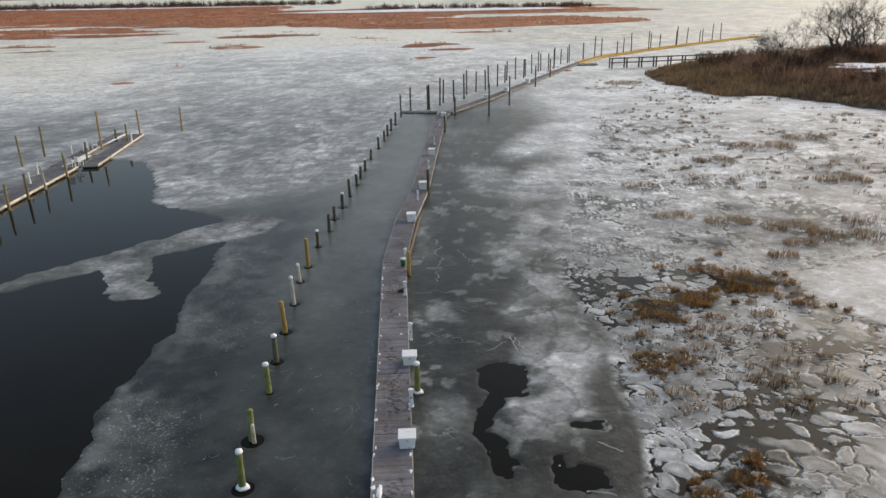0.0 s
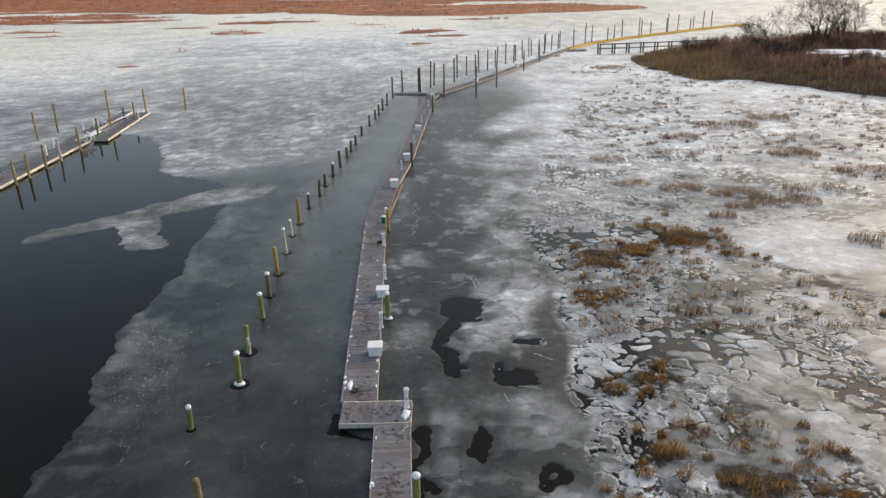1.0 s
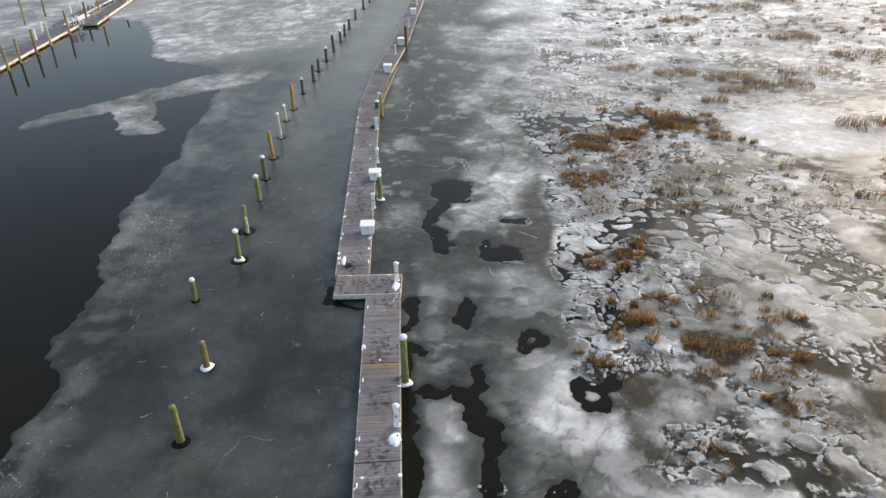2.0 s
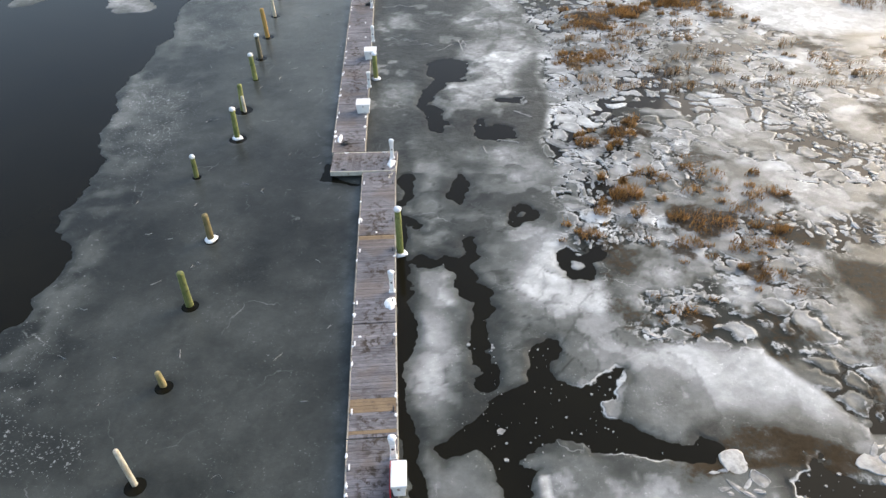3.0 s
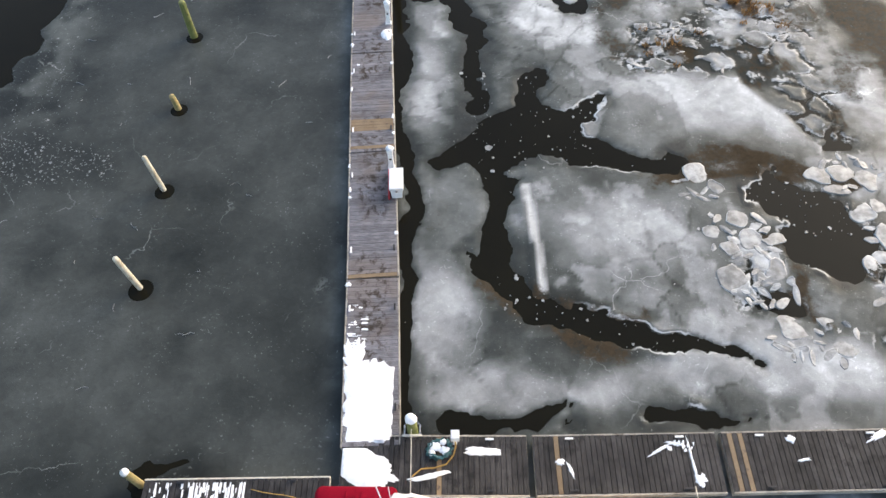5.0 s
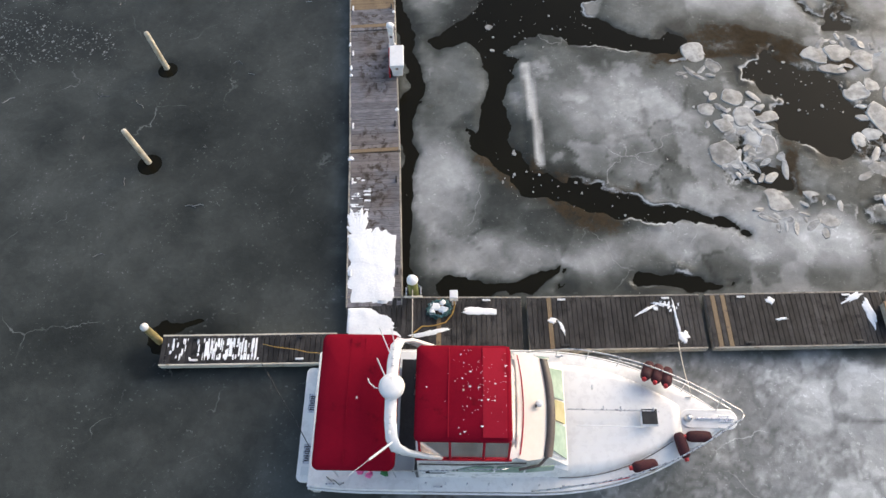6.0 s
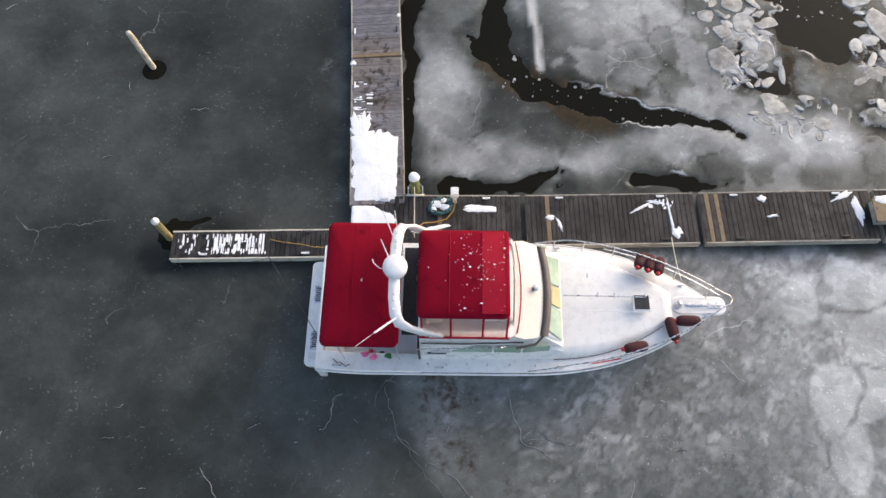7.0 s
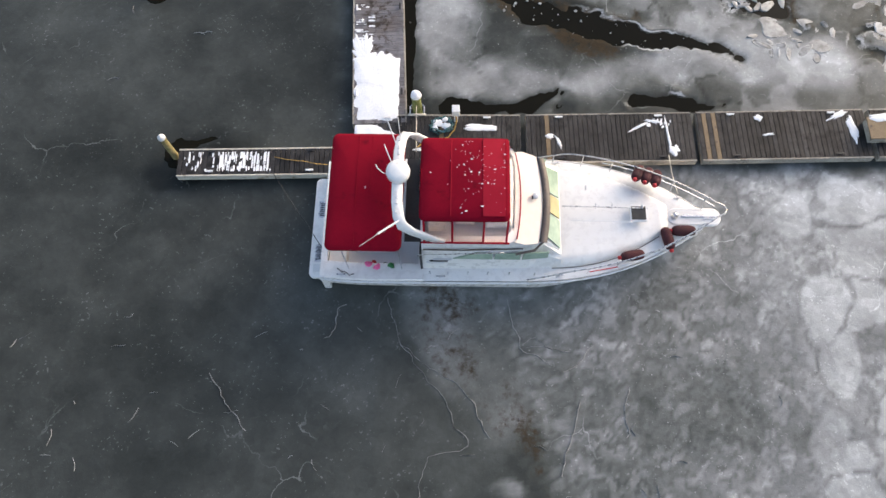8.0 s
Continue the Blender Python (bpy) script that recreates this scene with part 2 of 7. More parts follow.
DECK_X = surface("weathered_decking_wet", (0.018, 0.0172, 0.0178), (0.056, 0.052, 0.051), (0.011, 0.0105, 0.011), 0.65, 1.1, 26, (1, 0.15, 1), 0.4, vary=0.6, worn=0.5, gloss=0.25)
FRESH = surface("new_timber", (0.17, 0.115, 0.065), (0.24, 0.17, 0.1), (0.1, 0.07, 0.05), 0.7, 2, 24, bump=0.3, vary=0.2)
STRINGER = surface("dock_stringer", (0.2, 0.18, 0.15), (0.42, 0.39, 0.34), (0.1, 0.08, 0.06), 0.75, 1.5, 20, bump=0.4)
PALE_EDGE = surface("pale_rub_rail", (0.5, 0.46, 0.38), (0.66, 0.62, 0.54), (0.28, 0.2, 0.12), 0.7, 1.5, 20, bump=0.3)
FLOAT = surface("black_float", (0.012, 0.012, 0.013), (0.03, 0.03, 0.03), None, 0.55, 2, 12, bump=0.2)
PILE = surface("treated_pile", (0.17, 0.14, 0.06), (0.3, 0.235, 0.11), (0.1, 0.12, 0.035), 0.8, 1.6, 20, (1, 1, 0.12), 0.6, vary=0.5)
PILE_GREEN = surface("algae_pile", (0.10, 0.125, 0.03), (0.2, 0.21, 0.075), (0.05, 0.06, 0.02), 0.8, 1.6, 20, (1, 1, 0.12), 0.6, vary=0.3)
PILE_YELLOW = surface("ochre_pile", (0.27, 0.16, 0.04), (0.4, 0.26, 0.08), (0.16, 0.12, 0.05), 0.7, 1.6, 20, (1, 1, 0.12), 0.4, vary=0.2)
PILE_PALE = surface("peeling_pile", (0.36, 0.31, 0.22), (0.58, 0.54, 0.45), (0.2, 0.11, 0.05), 0.75, 2.2, 20, (1, 1, 0.2), 0.5, vary=0.2, worn=0.56)
PILE_DARK = surface("dark_pile", (0.055, 0.05, 0.035), (0.13, 0.115, 0.075), (0.03, 0.03, 0.03), 0.85, 1.6, 16, (1, 1, 0.15), 0.5, vary=0.6)
PLASTIC = surface("white_plastic", (0.72, 0.73, 0.74), (0.8, 0.8, 0.8), (0.6, 0.59, 0.55), 0.4, 1.5, 8, bump=0.05, vary=0.08)
GELCOAT = surface("white_gelcoat", (0.77, 0.755, 0.74), (0.82, 0.81, 0.795), (0.7, 0.68, 0.65), 0.28, 0.7, 5, bump=0.02, vary=0.03, worn=0.64)
NONSKID = surface("grey_nonskid", (0.62, 0.63, 0.64), (0.7, 0.7, 0.71), (0.56, 0.56, 0.55), 0.65, 0.8, 60, bump=0.15, vary=0.03, worn=0.6)
CREAM = surface("cream_gelcoat", (0.74, 0.66, 0.58), (0.79, 0.71, 0.63), None, 0.35, 0.8, 8, bump=0.02, vary=0.02)
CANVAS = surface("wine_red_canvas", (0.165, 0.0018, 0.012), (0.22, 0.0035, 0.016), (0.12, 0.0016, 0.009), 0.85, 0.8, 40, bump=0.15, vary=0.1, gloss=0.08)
# Lit copy of the wine red canvas: its extra light is in the colour.
CANVAS_LIT = surface("lit_red_canvas", (0.29, 0.006, 0.02), (0.36, 0.01, 0.028), (0.22, 0.006, 0.016), 0.8, 0.8, 40, bump=0.15, vary=0.1, gloss=0.15)
MAROON = surface("maroon_cover", (0.035, 0.006, 0.009), (0.075, 0.014, 0.018), (0.05, 0.03, 0.03), 0.85, 3, 40, bump=0.4, vary=0.2)
RED = surface("red_plastic", (0.4, 0.012, 0.02), (0.5, 0.03, 0.035), None, 0.45, 3, 12, bump=0.05)
PINK = surface("pink_plastic", (0.7, 0.1, 0.28), (0.8, 0.16, 0.34), None, 0.45, 3, 12, bump=0.05)
BROWN = surface("brown_visor", (0.075, 0.06, 0.055), (0.11, 0.09, 0.08), None, 0.5, 2, 12, bump=0.05)
BLACK = surface("black_plastic", (0.008, 0.008, 0.009), (0.02, 0.02, 0.022), None, 0.4, 2, 12, bump=0.1)
STEEL = surface("stainless", (0.55, 0.55, 0.56), (0.66, 0.66, 0.67), None, 0.28, 2, 12, bump=0.0, metal=1.0)
ROPE = surface("pale_rope", (0.5, 0.46, 0.38), (0.66, 0.62, 0.55), (0.3, 0.26, 0.2), 0.85, 4, 60, bump=0.4)
HOSE_Y = surface("amber_hose", (0.38, 0.22, 0.05), (0.5, 0.3, 0.08), None, 0.5, 3, 12, bump=0.05)
HOSE_G = surface("teal_hose", (0.012, 0.07, 0.08), (0.03, 0.13, 0.14), (0.3, 0.36, 0.36), 0.45, 6, 20, bump=0.05)
GREEN = surface("green_plastic", (0.01, 0.12, 0.03), (0.02, 0.2, 0.06), None, 0.5, 3, 12, bump=0.05)
BARK = surface("bark", (0.04, 0.03, 0.022), (0.09, 0.07, 0.05), None, 0.9, 2, 14, bump=0.5, vary=0.2)
EARTH = surface("marsh_earth", (0.06, 0.043, 0.028), (0.12, 0.085, 0.055), (0.18, 0.13, 0.08), 0.95, 0.12, 2, bump=0.4, worn=0.6)
MARSH = surface("marsh_ground", (0.15, 0.06, 0.028), (0.4, 0.14, 0.055), (0.5, 0.45, 0.37), 0.95, 0.022, 0.3, bump=0.3, worn=0.56)
# Golden sunlight on the far dock's edges, put into the board colour.
YELLOW = surface("sun_gilded_boards", (0.66, 0.36, 0.02), (0.78, 0.47, 0.04), (0.35, 0.18, 0.04), 0.6, 0.6, 6, bump=0.1)


def make_grass(name, c1, c2, coarse=0.6):
    m, nt, bs = nodes_of(name)
    pos = nt.nodes.new("ShaderNodeNewGeometry").outputs["Position"]
    isl = nt.nodes.new("ShaderNodeNewGeometry").outputs["Random Per Island"]
    fac = maths(nt, "ADD", maths(nt, "MULTIPLY", noise_tex(nt, pos, coarse, 4, 0.6), 0.7), maths(nt, "MULTIPLY", isl, 0.5))
    col = mixed(nt, stepped(nt, fac, 0.35, 0.85), c1, c2)
    nt.links.new(col, bs.inputs["Base Color"])
    bs.inputs["Roughness"].default_value = 0.85
    tr, mx = nt.nodes.new("ShaderNodeBsdfTranslucent"), nt.nodes.new("ShaderNodeMixShader")
    nt.links.new(col, tr.inputs["Color"])
    mx.inputs[0].default_value = 0.45
    nt.links.new(bs.outputs[0], mx.inputs[1])
    nt.links.new(tr.outputs[0], mx.inputs[2])
    nt.links.new(mx.outputs[0], nt.nodes["Material Output"].inputs["Surface"])
    return m


def make_glass(name, tint, rough=0.03):
    m, nt, bs = nodes_of(name)
    bs.inputs["Base Color"].default_value = (*tint, 1)
    bs.inputs["Roughness"].default_value = rough
    bs.inputs["Transmission Weight"].default_value = 1.0
    bs.inputs["IOR"].default_value = 1.12
    return m


STRAW = make_grass("straw_grass", (0.12, 0.062, 0.02), (0.38, 0.215, 0.08))
RUST = make_grass("rust_marsh_grass", (0.18, 0.07, 0.03), (0.55, 0.19, 0.07), 0.03)
OLIVE = make_grass("olive_reed", (0.12, 0.08, 0.045), (0.34, 0.23, 0.13), 0.12)
THICKET = make_grass("brown_thicket", (0.12, 0.07, 0.048), (0.32, 0.2, 0.135), 0.1)
TWIG = make_grass("twigs", (0.04, 0.02, 0.014), (0.11, 0.062, 0.042), 0.15)
VINYL = make_glass("clear_vinyl", (0.93, 0.84, 0.83), 0.12)
TINTED = surface("green_tinted_glass", (0.27, 0.38, 0.3), (0.4, 0.52, 0.42), None, 0.12, 0.9, 4, bump=0, vary=0.1)
AMBER = surface("amber_tinted_glass", (0.4, 0.36, 0.17), (0.5, 0.45, 0.24), None, 0.12, 0.9, 4, bump=0, vary=0.1)


# ---- building helpers ----
def link_mesh(name, bm, material, smooth=False):
    me = bpy.data.meshes.new(name)
    bm.normal_update()
    bm.to_mesh(me)
    bm.free()
    me.materials.append(material)
    if smooth:
        me.polygons.foreach_set("use_smooth", [True] * len(me.polygons))
    return me


def part(name, bm, material, parent, label="", smooth=False):
    ob = new(name, link_mesh(name, bm, material, smooth))
    ob.parent = parent
    return tagged(ob, label)


def thing(name, m, label, category, group="", kind=""):
    ob = new(name)
    ob.empty_display_size = 0.2
    ob.matrix_world = m
    return tagged(ob, label, category, group, kind)


def single(name, bm, material, label, category, group="", kind="", m=None, smooth=False):
    ob = new(name, link_mesh(name, bm, material, smooth))
    if m:
        ob.matrix_world = m
    return tagged(ob, label, category, group, kind)


def box(x0, x1, y0, y1, z0, z1, bevel=0.0, bm=None, taper=0.0):
    bm = bm or bmesh.new()
    v = []
    for z, k in ((z0, taper), (z1, 0)):
        v += [bm.verts.new((x, y, z)) for x, y in ((x0 + k, y0 + k), (x1 - k, y0 + k), (x1 - k, y1 - k), (x0 + k, y1 - k))]
    fs = [bm.faces.new([v[i] for i in f]) for f in ((3, 2, 1, 0), (4, 5, 6, 7), (0, 1, 5, 4), (1, 2, 6, 5), (2, 3, 7, 6), (3, 0, 4, 7))]
    if bevel:
        es = list({e for f in fs for e in f.edges})
        bmesh.ops.bevel(bm, geom=es, offset=bevel, segments=2, affect="EDGES", profile=0.6)
    return bm


def lathe(profile, n=16, bm=None, at=(0, 0), wob=0.0, squash=1.0):
    """profile: (radius, height) from the bottom to the top, closed by caps."""
    bm = bm or bmesh.new()
    rings = []
    for r, z in profile:
        rings.append([bm.verts.new((at[0] + r * math.cos(a) * (1 + wob * math.sin(3 * a + z * 2)), at[1] + r * squash * math.sin(a) * (1 + wob * math.cos(2 * a + z)), z)) for a in (2 * math.pi * k / n for k in range(n))])
    for a, b in zip(rings, rings[1:]):
        for k in range(n):
            bm.faces.new((a[k], a[(k + 1) % n], b[(k + 1) % n], b[k]))
    bm.faces.new(rings[0][::-1])
    bm.faces.new(rings[-1])
    return bm


def tube(points, radius, n=6, bm=None, radii=None):
    bm = bm or bmesh.new()
    pts = [Vector(p) for p in points]
    last, up = None, Vector((0, 0, 1))
    for i, p in enumerate(pts):
        d = (pts[min(i + 1, len(pts) - 1)] - pts[max(i - 1, 0)]).normalized()
        side = d.cross(up)
        side = side.normalized() if side.length > 1e-3 else Vector((1, 0, 0))
        top = side.cross(d)
        r = radii[i] if radii else radius
        ring = [bm.verts.new(p + side * (r * math.cos(a)) + top * (r * math.sin(a))) for a in (2 * math.pi * k / n for k in range(n))]
        if last:
            for k in range(n):
                bm.faces.new((last[k], last[(k + 1) % n], ring[(k + 1) % n], ring[k]))
        else:
            bm.faces.new(ring[::-1])
        last = ring
    bm.faces.new(last)
    return bm


def loft(rows, bm=None, close=False, caps=True):
    bm = bm or bmesh.new()
    vs = [[bm.verts.new(p) for p in row] for row in rows]
    for a, b in zip(vs, vs[1:]):
        n = len(a)
        for k in range(n if close else n - 1):
            bm.faces.new((a[k], a[(k + 1) % n], b[(k + 1) % n], b[k]))
    if caps and close:
        bm.faces.new(vs[0][::-1])
        bm.faces.new(vs[-1])
    return bm


def bend(a, b, sag, n=8, sway=0.0):
    a, b = Vector(a), Vector(b)
    return [a.lerp(b, k / n) + Vector((sway * math.sin(k * 1.7), sway * math.cos(k * 2.3), -sag * 4 * (k / n) * (1 - k / n))) for k in range(n + 1)]


def sheet_mesh(name, verts, faces):
    me = bpy.data.meshes.new(name)
    me.vertices.add(len(verts))
    me.vertices.foreach_set("co", np.asarray(verts, dtype=np.float32).ravel())
    faces = np.asarray(faces, dtype=np.int32)
    n, k = faces.shape
    me.loops.add(n * k)
    me.loops.foreach_set("vertex_index", faces.ravel())
    me.polygons.add(n)
    me.polygons.foreach_set("loop_start", np.arange(0, n * k, k, dtype=np.int32))
    me.update(calc_edges=True)
    me.validate()
    return me


# ---- number fields for the ground ----
def hashed(ix, iy, seed):
    u = np.uint32
    h = ix.astype(u) * u(374761393) + iy.astype(u) * u(668265263) + u(seed * 974634777 & 0xFFFFFFFF)
    h = (h ^ (h >> u(13))) * u(1274126177)
    h = (h ^ (h >> u(16))) * u(2246822519)
    return ((h ^ (h >> u(15))) & u(0xFFFFFF)) / float(0xFFFFFF)


def lattice(x, y, seed):
    ix, iy = np.floor(x).astype(np.int64), np.floor(y).astype(np.int64)
    fx, fy = x - ix, y - iy
    fx, fy = fx * fx * (3 - 2 * fx), fy * fy * (3 - 2 * fy)
    a, b = hashed(ix, iy, seed), hashed(ix + 1, iy, seed)
    c, d = hashed(ix, iy + 1, seed), hashed(ix + 1, iy + 1, seed)
    return (a + (b - a) * fx) * (1 - fy) + (c + (d - c) * fx) * fy


def fbm(x, y, size, octaves=4, seed=1, gain=0.5):
    """Cloudy noise about 0, within about -1 to 1; size: metres of the largest lump."""
    out, amp, tot, f = 0.0, 1.0, 0.0, 1.0 / size
    for k in range(octaves):
        out = out + amp * (lattice(x * f + 17.3 * k, y * f - 9.1 * k, seed + k) * 2 - 1)
        tot, amp, f = tot + amp, amp * gain, f * 2.03
    return out / tot * 1.6


def cells(x, y, size, seed=5):
    """Distances to the nearest two seeds of a scattered grid, in metres, and a number of its own for each cell."""
    x, y = x / size, y / size
    ix, iy = np.floor(x).astype(np.int64), np.floor(y).astype(np.int64)
    f1, f2, idn = np.full(x.shape, 9.0), np.full(x.shape, 9.0), np.zeros(x.shape)
    for dx in (-1, 0, 1):
        for dy in (-1, 0, 1):
            jx, jy = ix + dx, iy + dy
            d = np.hypot(jx + hashed(jx, jy, seed) - x, jy + hashed(jx, jy, seed + 1) - y)
            near = d < f1
            f2 = np.where(near, f1, np.minimum(f2, d))
            idn = np.where(near, hashed(jx, jy, seed + 2), idn)
            f1 = np.where(near, d, f1)
    return f1 * size, f2 * size, idn


def smooth(v, lo, hi):
    t = np.clip((v - lo) / (hi - lo), 0, 1)
    return t * t * (3 - 2 * t)


def ell(x, y, cx, cy, rx, ry, rot=0.0):
    c, s = math.cos(radians(rot)), math.sin(radians(rot))
    u, v = (x - cx) * c + (y - cy) * s, (y - cy) * c - (x - cx) * s
    return (np.hypot(u / rx, v / ry) - 1) * min(rx, ry)


def cap(x, y, x0, y0, x1, y1, w0, w1=None):
    w1 = w0 if w1 is None else w1
    dx, dy = x1 - x0, y1 - y0
    t = np.clip(((x - x0) * dx + (y - y0) * dy) / (dx * dx + dy * dy), 0, 1)
    return np.hypot(x - x0 - t * dx, y - y0 - t * dy) - (w0 + (w1 - w0) * t)


# ---- where the docks and piles stand ----
DECK_Z = 0.42
NEAR_LINE = [(1.02, -6.8), (0.8, -1.2), (0.5, 4.25), (0.2, 9.65), (-0.07, 15.3), (-0.3, 20.6)]
FAR_LINE = [(-2.05, 22.6), (-3.35, 50.0), (-2.9, 60.2), (-1.75, 70.4), (-0.95, 84.3), (-0.1, 98.0), (0.9, 114.0), (1.6, 117.0)]
NE_LINE = [(2.2, 117.6), (10.3, 132.9), (20.9, 155.3), (36.5, 188.0)]
WEST_PILES = [(-7.0, -1.25), (-7.1, 2.9), (-7.4, 7.0), (-7.6, 11.3), (-7.8, 15.7), (-9.9, 21.1), (-8.6, 25.0), (-9.0, 28.4), (-9.1, 32.6), (-9.4, 35.9), (-9.6, 39.6), (-9.8, 43.7), (-10.1, 47.6), (-10.0, 50.5), (-9.9, 54.9), (-9.5, 58.8), (-9.5, 62.3), (-9.2, 66.0), (-8.9, 69.9), (-8.6, 74.0), (-8.5, 77.1), (-8.3, 80.5), (-8.1, 86.2), (-7.6, 92.6), (-7.1, 96.9), (-6.9, 100.8), (-6.6, 105.0), (-6.2, 109.6)]


def west_edge(y):
    """Where the thin ice of the basin ends and the open water begins."""
    return np.interp(y, [6, 8, 10.5, 15, 16, 18, 23, 24.5, 29, 40, 54, 61, 65, 69, 76, 86, 93, 95], [-40, -14.9, -14.3, -14.1, -14.6, -15.6, -15.4, -16.5, -17.2, -17.1, -18, -18.2, -23, -29, -31, -36, -47, -5000])


def rubble_zone(x, y):
    """How far inside the belt of broken plates a place lies; below 0 is inside."""
    wx, wy = x + fbm(x, y, 6, 3, 31) * 1.2, y + fbm(x, y, 6, 3, 32) * 1.2
    left = np.interp(wy, [8, 10, 14, 18, 24, 30, 38, 46, 56, 75, 110], [13, 10, 8.8, 8.0, 8.5, 9.6, 9.5, 8.6, 9.5, 14, 24])
    d = np.maximum(left - wx, np.maximum(np.interp(wx, [8, 16, 18.5], [9.0, 8.6, 3.8]) - wy, wy - 110))
    d = np.maximum(d, -ell(wx, wy, 31, 43.5, 6.5, 6.0))
    d = np.maximum(d, -ell(wx, wy, 21.4, 11.8, 0.9, 2.6))
    east = np.minimum(ell(wx, wy, 13.6, -0.6, 1.7, 1.8, -40), ell(wx, wy, 17.6, -1.8, 2.2, 4.6, 10))
    return np.minimum(d, east)


def water_gap(x, y):
    """Signed distance to the open leads, in metres; below 0 is water."""
    wx = x + fbm(x, y, 2.4, 5, 11, 0.6) * 0.6 + fbm(x, y, 0.9, 3, 18) * 0.16 * (x > 0)
    wy = y + fbm(x, y, 2.4, 5, 12, 0.6) * 0.6 + fbm(x, y, 0.9, 3, 19) * 0.16 * (x > 0)
    d = wx * 0.9 - west_edge(wy) * 0.9
    d = np.maximum(d, np.where(y > 45, -46.8 - 0.5 * np.clip(74 - y, 0, 40) - wx, d))
    d = np.maximum(d, -cap(wx, wy, -17.5, 61, -31, 48, 2.8, 1.2))
    d = np.maximum(d, -cap(wx, wy, -25, 53, -21.3, 46.0, 1.9, 1.5))
    pools = [ell(wx, wy, 3.2, 33.4, 1.6, 2.0, -25), cap(wx, wy, 2.4, 31.2, 1.9, 28.4, 0.6, 0.3), cap(wx, wy, 2.6, 28.2, 2.4, 25.5, 0.55, 0.35), ell(x, wy, 7.0, 29.0, 0.85, 0.55),
             ell(wx, wy, 6.2, 25.2, 1.2, 0.75, 15), cap(wx, wy, 5.1, 26.6, 5.3, 25.0, 0.4), ell(wx, wy, 3.5, 19.6, 0.45, 1.2), cap(wx, wy, 1.2, 16.9, 2.2, 16.0, 0.25, 0.1),
             np.abs(ell(wx, wy, 6.5, 17.0, 0.6, 0.55)) - 0.28 + 0.25 * fbm(x, y, 0.7, 3, 16), ell(x, y, 6.55, 16.85, 0.35, 0.2), np.abs(ell(wx, wy, 8.7, 13.5, 0.75, 0.6)) - 0.25 + 0.3 * fbm(x, y, 0.7, 3, 17)]
    # the wedge of leads behind the long plate, and the main pool
    pools += [cap(wx, wy, 1.2, 14.2, 3.4, 13.9, 0.22, 0.32), cap(wx, wy, 4.1, 15.4, 3.9, 13.8, 0.12, 0.3), cap(wx, wy, 3.3, 13.6, 4.4, 12.0, 0.4, 0.65), cap(wx, wy, 4.4, 12.0, 4.5, 10.0, 0.55, 0.35),
              cap(wx, wy, 4.5, 9.8, 4.3, 7.2, 0.4, 0.34), ell(wx, wy, 6.3, 5.5, 1.9, 1.7, 10), cap(wx, wy, 6.6, 6.2, 6.9, 8.2, 1.0, 0.35), cap(wx, wy, 5.6, 5.2, 3.0, 4.1, 1.25, 0.3),
              cap(wx, wy, 4.6, 4.4, 5.6, 2.6, 0.8, 0.5), cap(wx, wy, 7.4, 4.9, 9.7, 3.9, 1.0, 0.4), cap(wx, wy, 8.6, 6.0, 9.2, 7.0, 0.5, 0.2), cap(wx, wy, 9.6, 3.9, 11.6, 3.7, 0.35, 0.25)]
    # the channel round the rib and along the foot of the raised plate
    pools += [cap(wx, wy, 5.5, 3.0, 5.35, -1.0, 0.3, 0.42), cap(wx, wy, 4.6, -0.2, 5.8, -2.2, 0.25, 0.55), cap(wx, wy, 5.8, -2.1, 7.2, -2.6, 0.6, 0.5), cap(wx, wy, 7.2, -2.6, 9.2, -2.9, 0.5, 0.62),
              cap(wx, wy, 9.2, -3.0, 12.4, -4.3, 0.5, 0.1), 
              ell(wx, wy, 16.2, 0.5, 1.5, 1.7, 10), cap(wx, wy, 14.6, 2.9, 15.8, 1.2, 0.5, 1.0), ell(wx, wy, 14.0, -2.2, 0.8, 0.35, -25), cap(wx, wy, 3.5, -6.2, 6.6, -6.0, 0.42, 0.2), cap(wx, wy, 9.6, -6.1, 12.0, -6.0, 0.3, 0.12)]
    for e in pools:
        d = np.minimum(d, e)
    ca, cb, cid = cells(x + fbm(x, y, 0.7, 3, 26) * 0.15, y + fbm(x, y, 0.7, 3, 27) * 0.15, 0.75, 25)
    d = d + np.where((x > 1.2) & (y < 40), (0.26 * (cid - 0.5) * smooth(cb - ca, 0.0, 0.12) - 0.02), 0.0)
    d = np.maximum(d, -cap(x, y, 6.15, 2.9, 6.4, -1.6, 0.34, 0.28))
    lane = np.interp(y, [p[1] for p in NEAR_LINE], [p[0] for p in NEAR_LINE]) + 0.9
    d = np.minimum(d, np.where((y > -6.6) & (y < 21), np.abs(wx - lane - 0.1) - 0.28, 9))
    d = np.minimum(d, ell(wx, wy, -5.4, -7.7, 0.35, 0.55))
    d = np.minimum(d, np.minimum(cap(wx, wy, -3.05, 22.2, -2.9, 20.6, 0.2, 0.32), cap(wx, wy, -2.8, 20.5, -1.4, 20.45, 0.3, 0.12)))
    d = np.minimum(d, cap(wx, wy, -5.1, -7.4, -4.3, -7.3, 0.2, 0.1))
    for k, (px, py) in enumerate(WEST_PILES):
        r = (0.42, 0.36, 0.34, 0.36, 0.3, 0.24, 0.5, 0.55, 0.2, 0.4)[k % 10]
        d = np.minimum(d, np.hypot(x - px - 0.05, y - py + 0.1) - r)
    return d


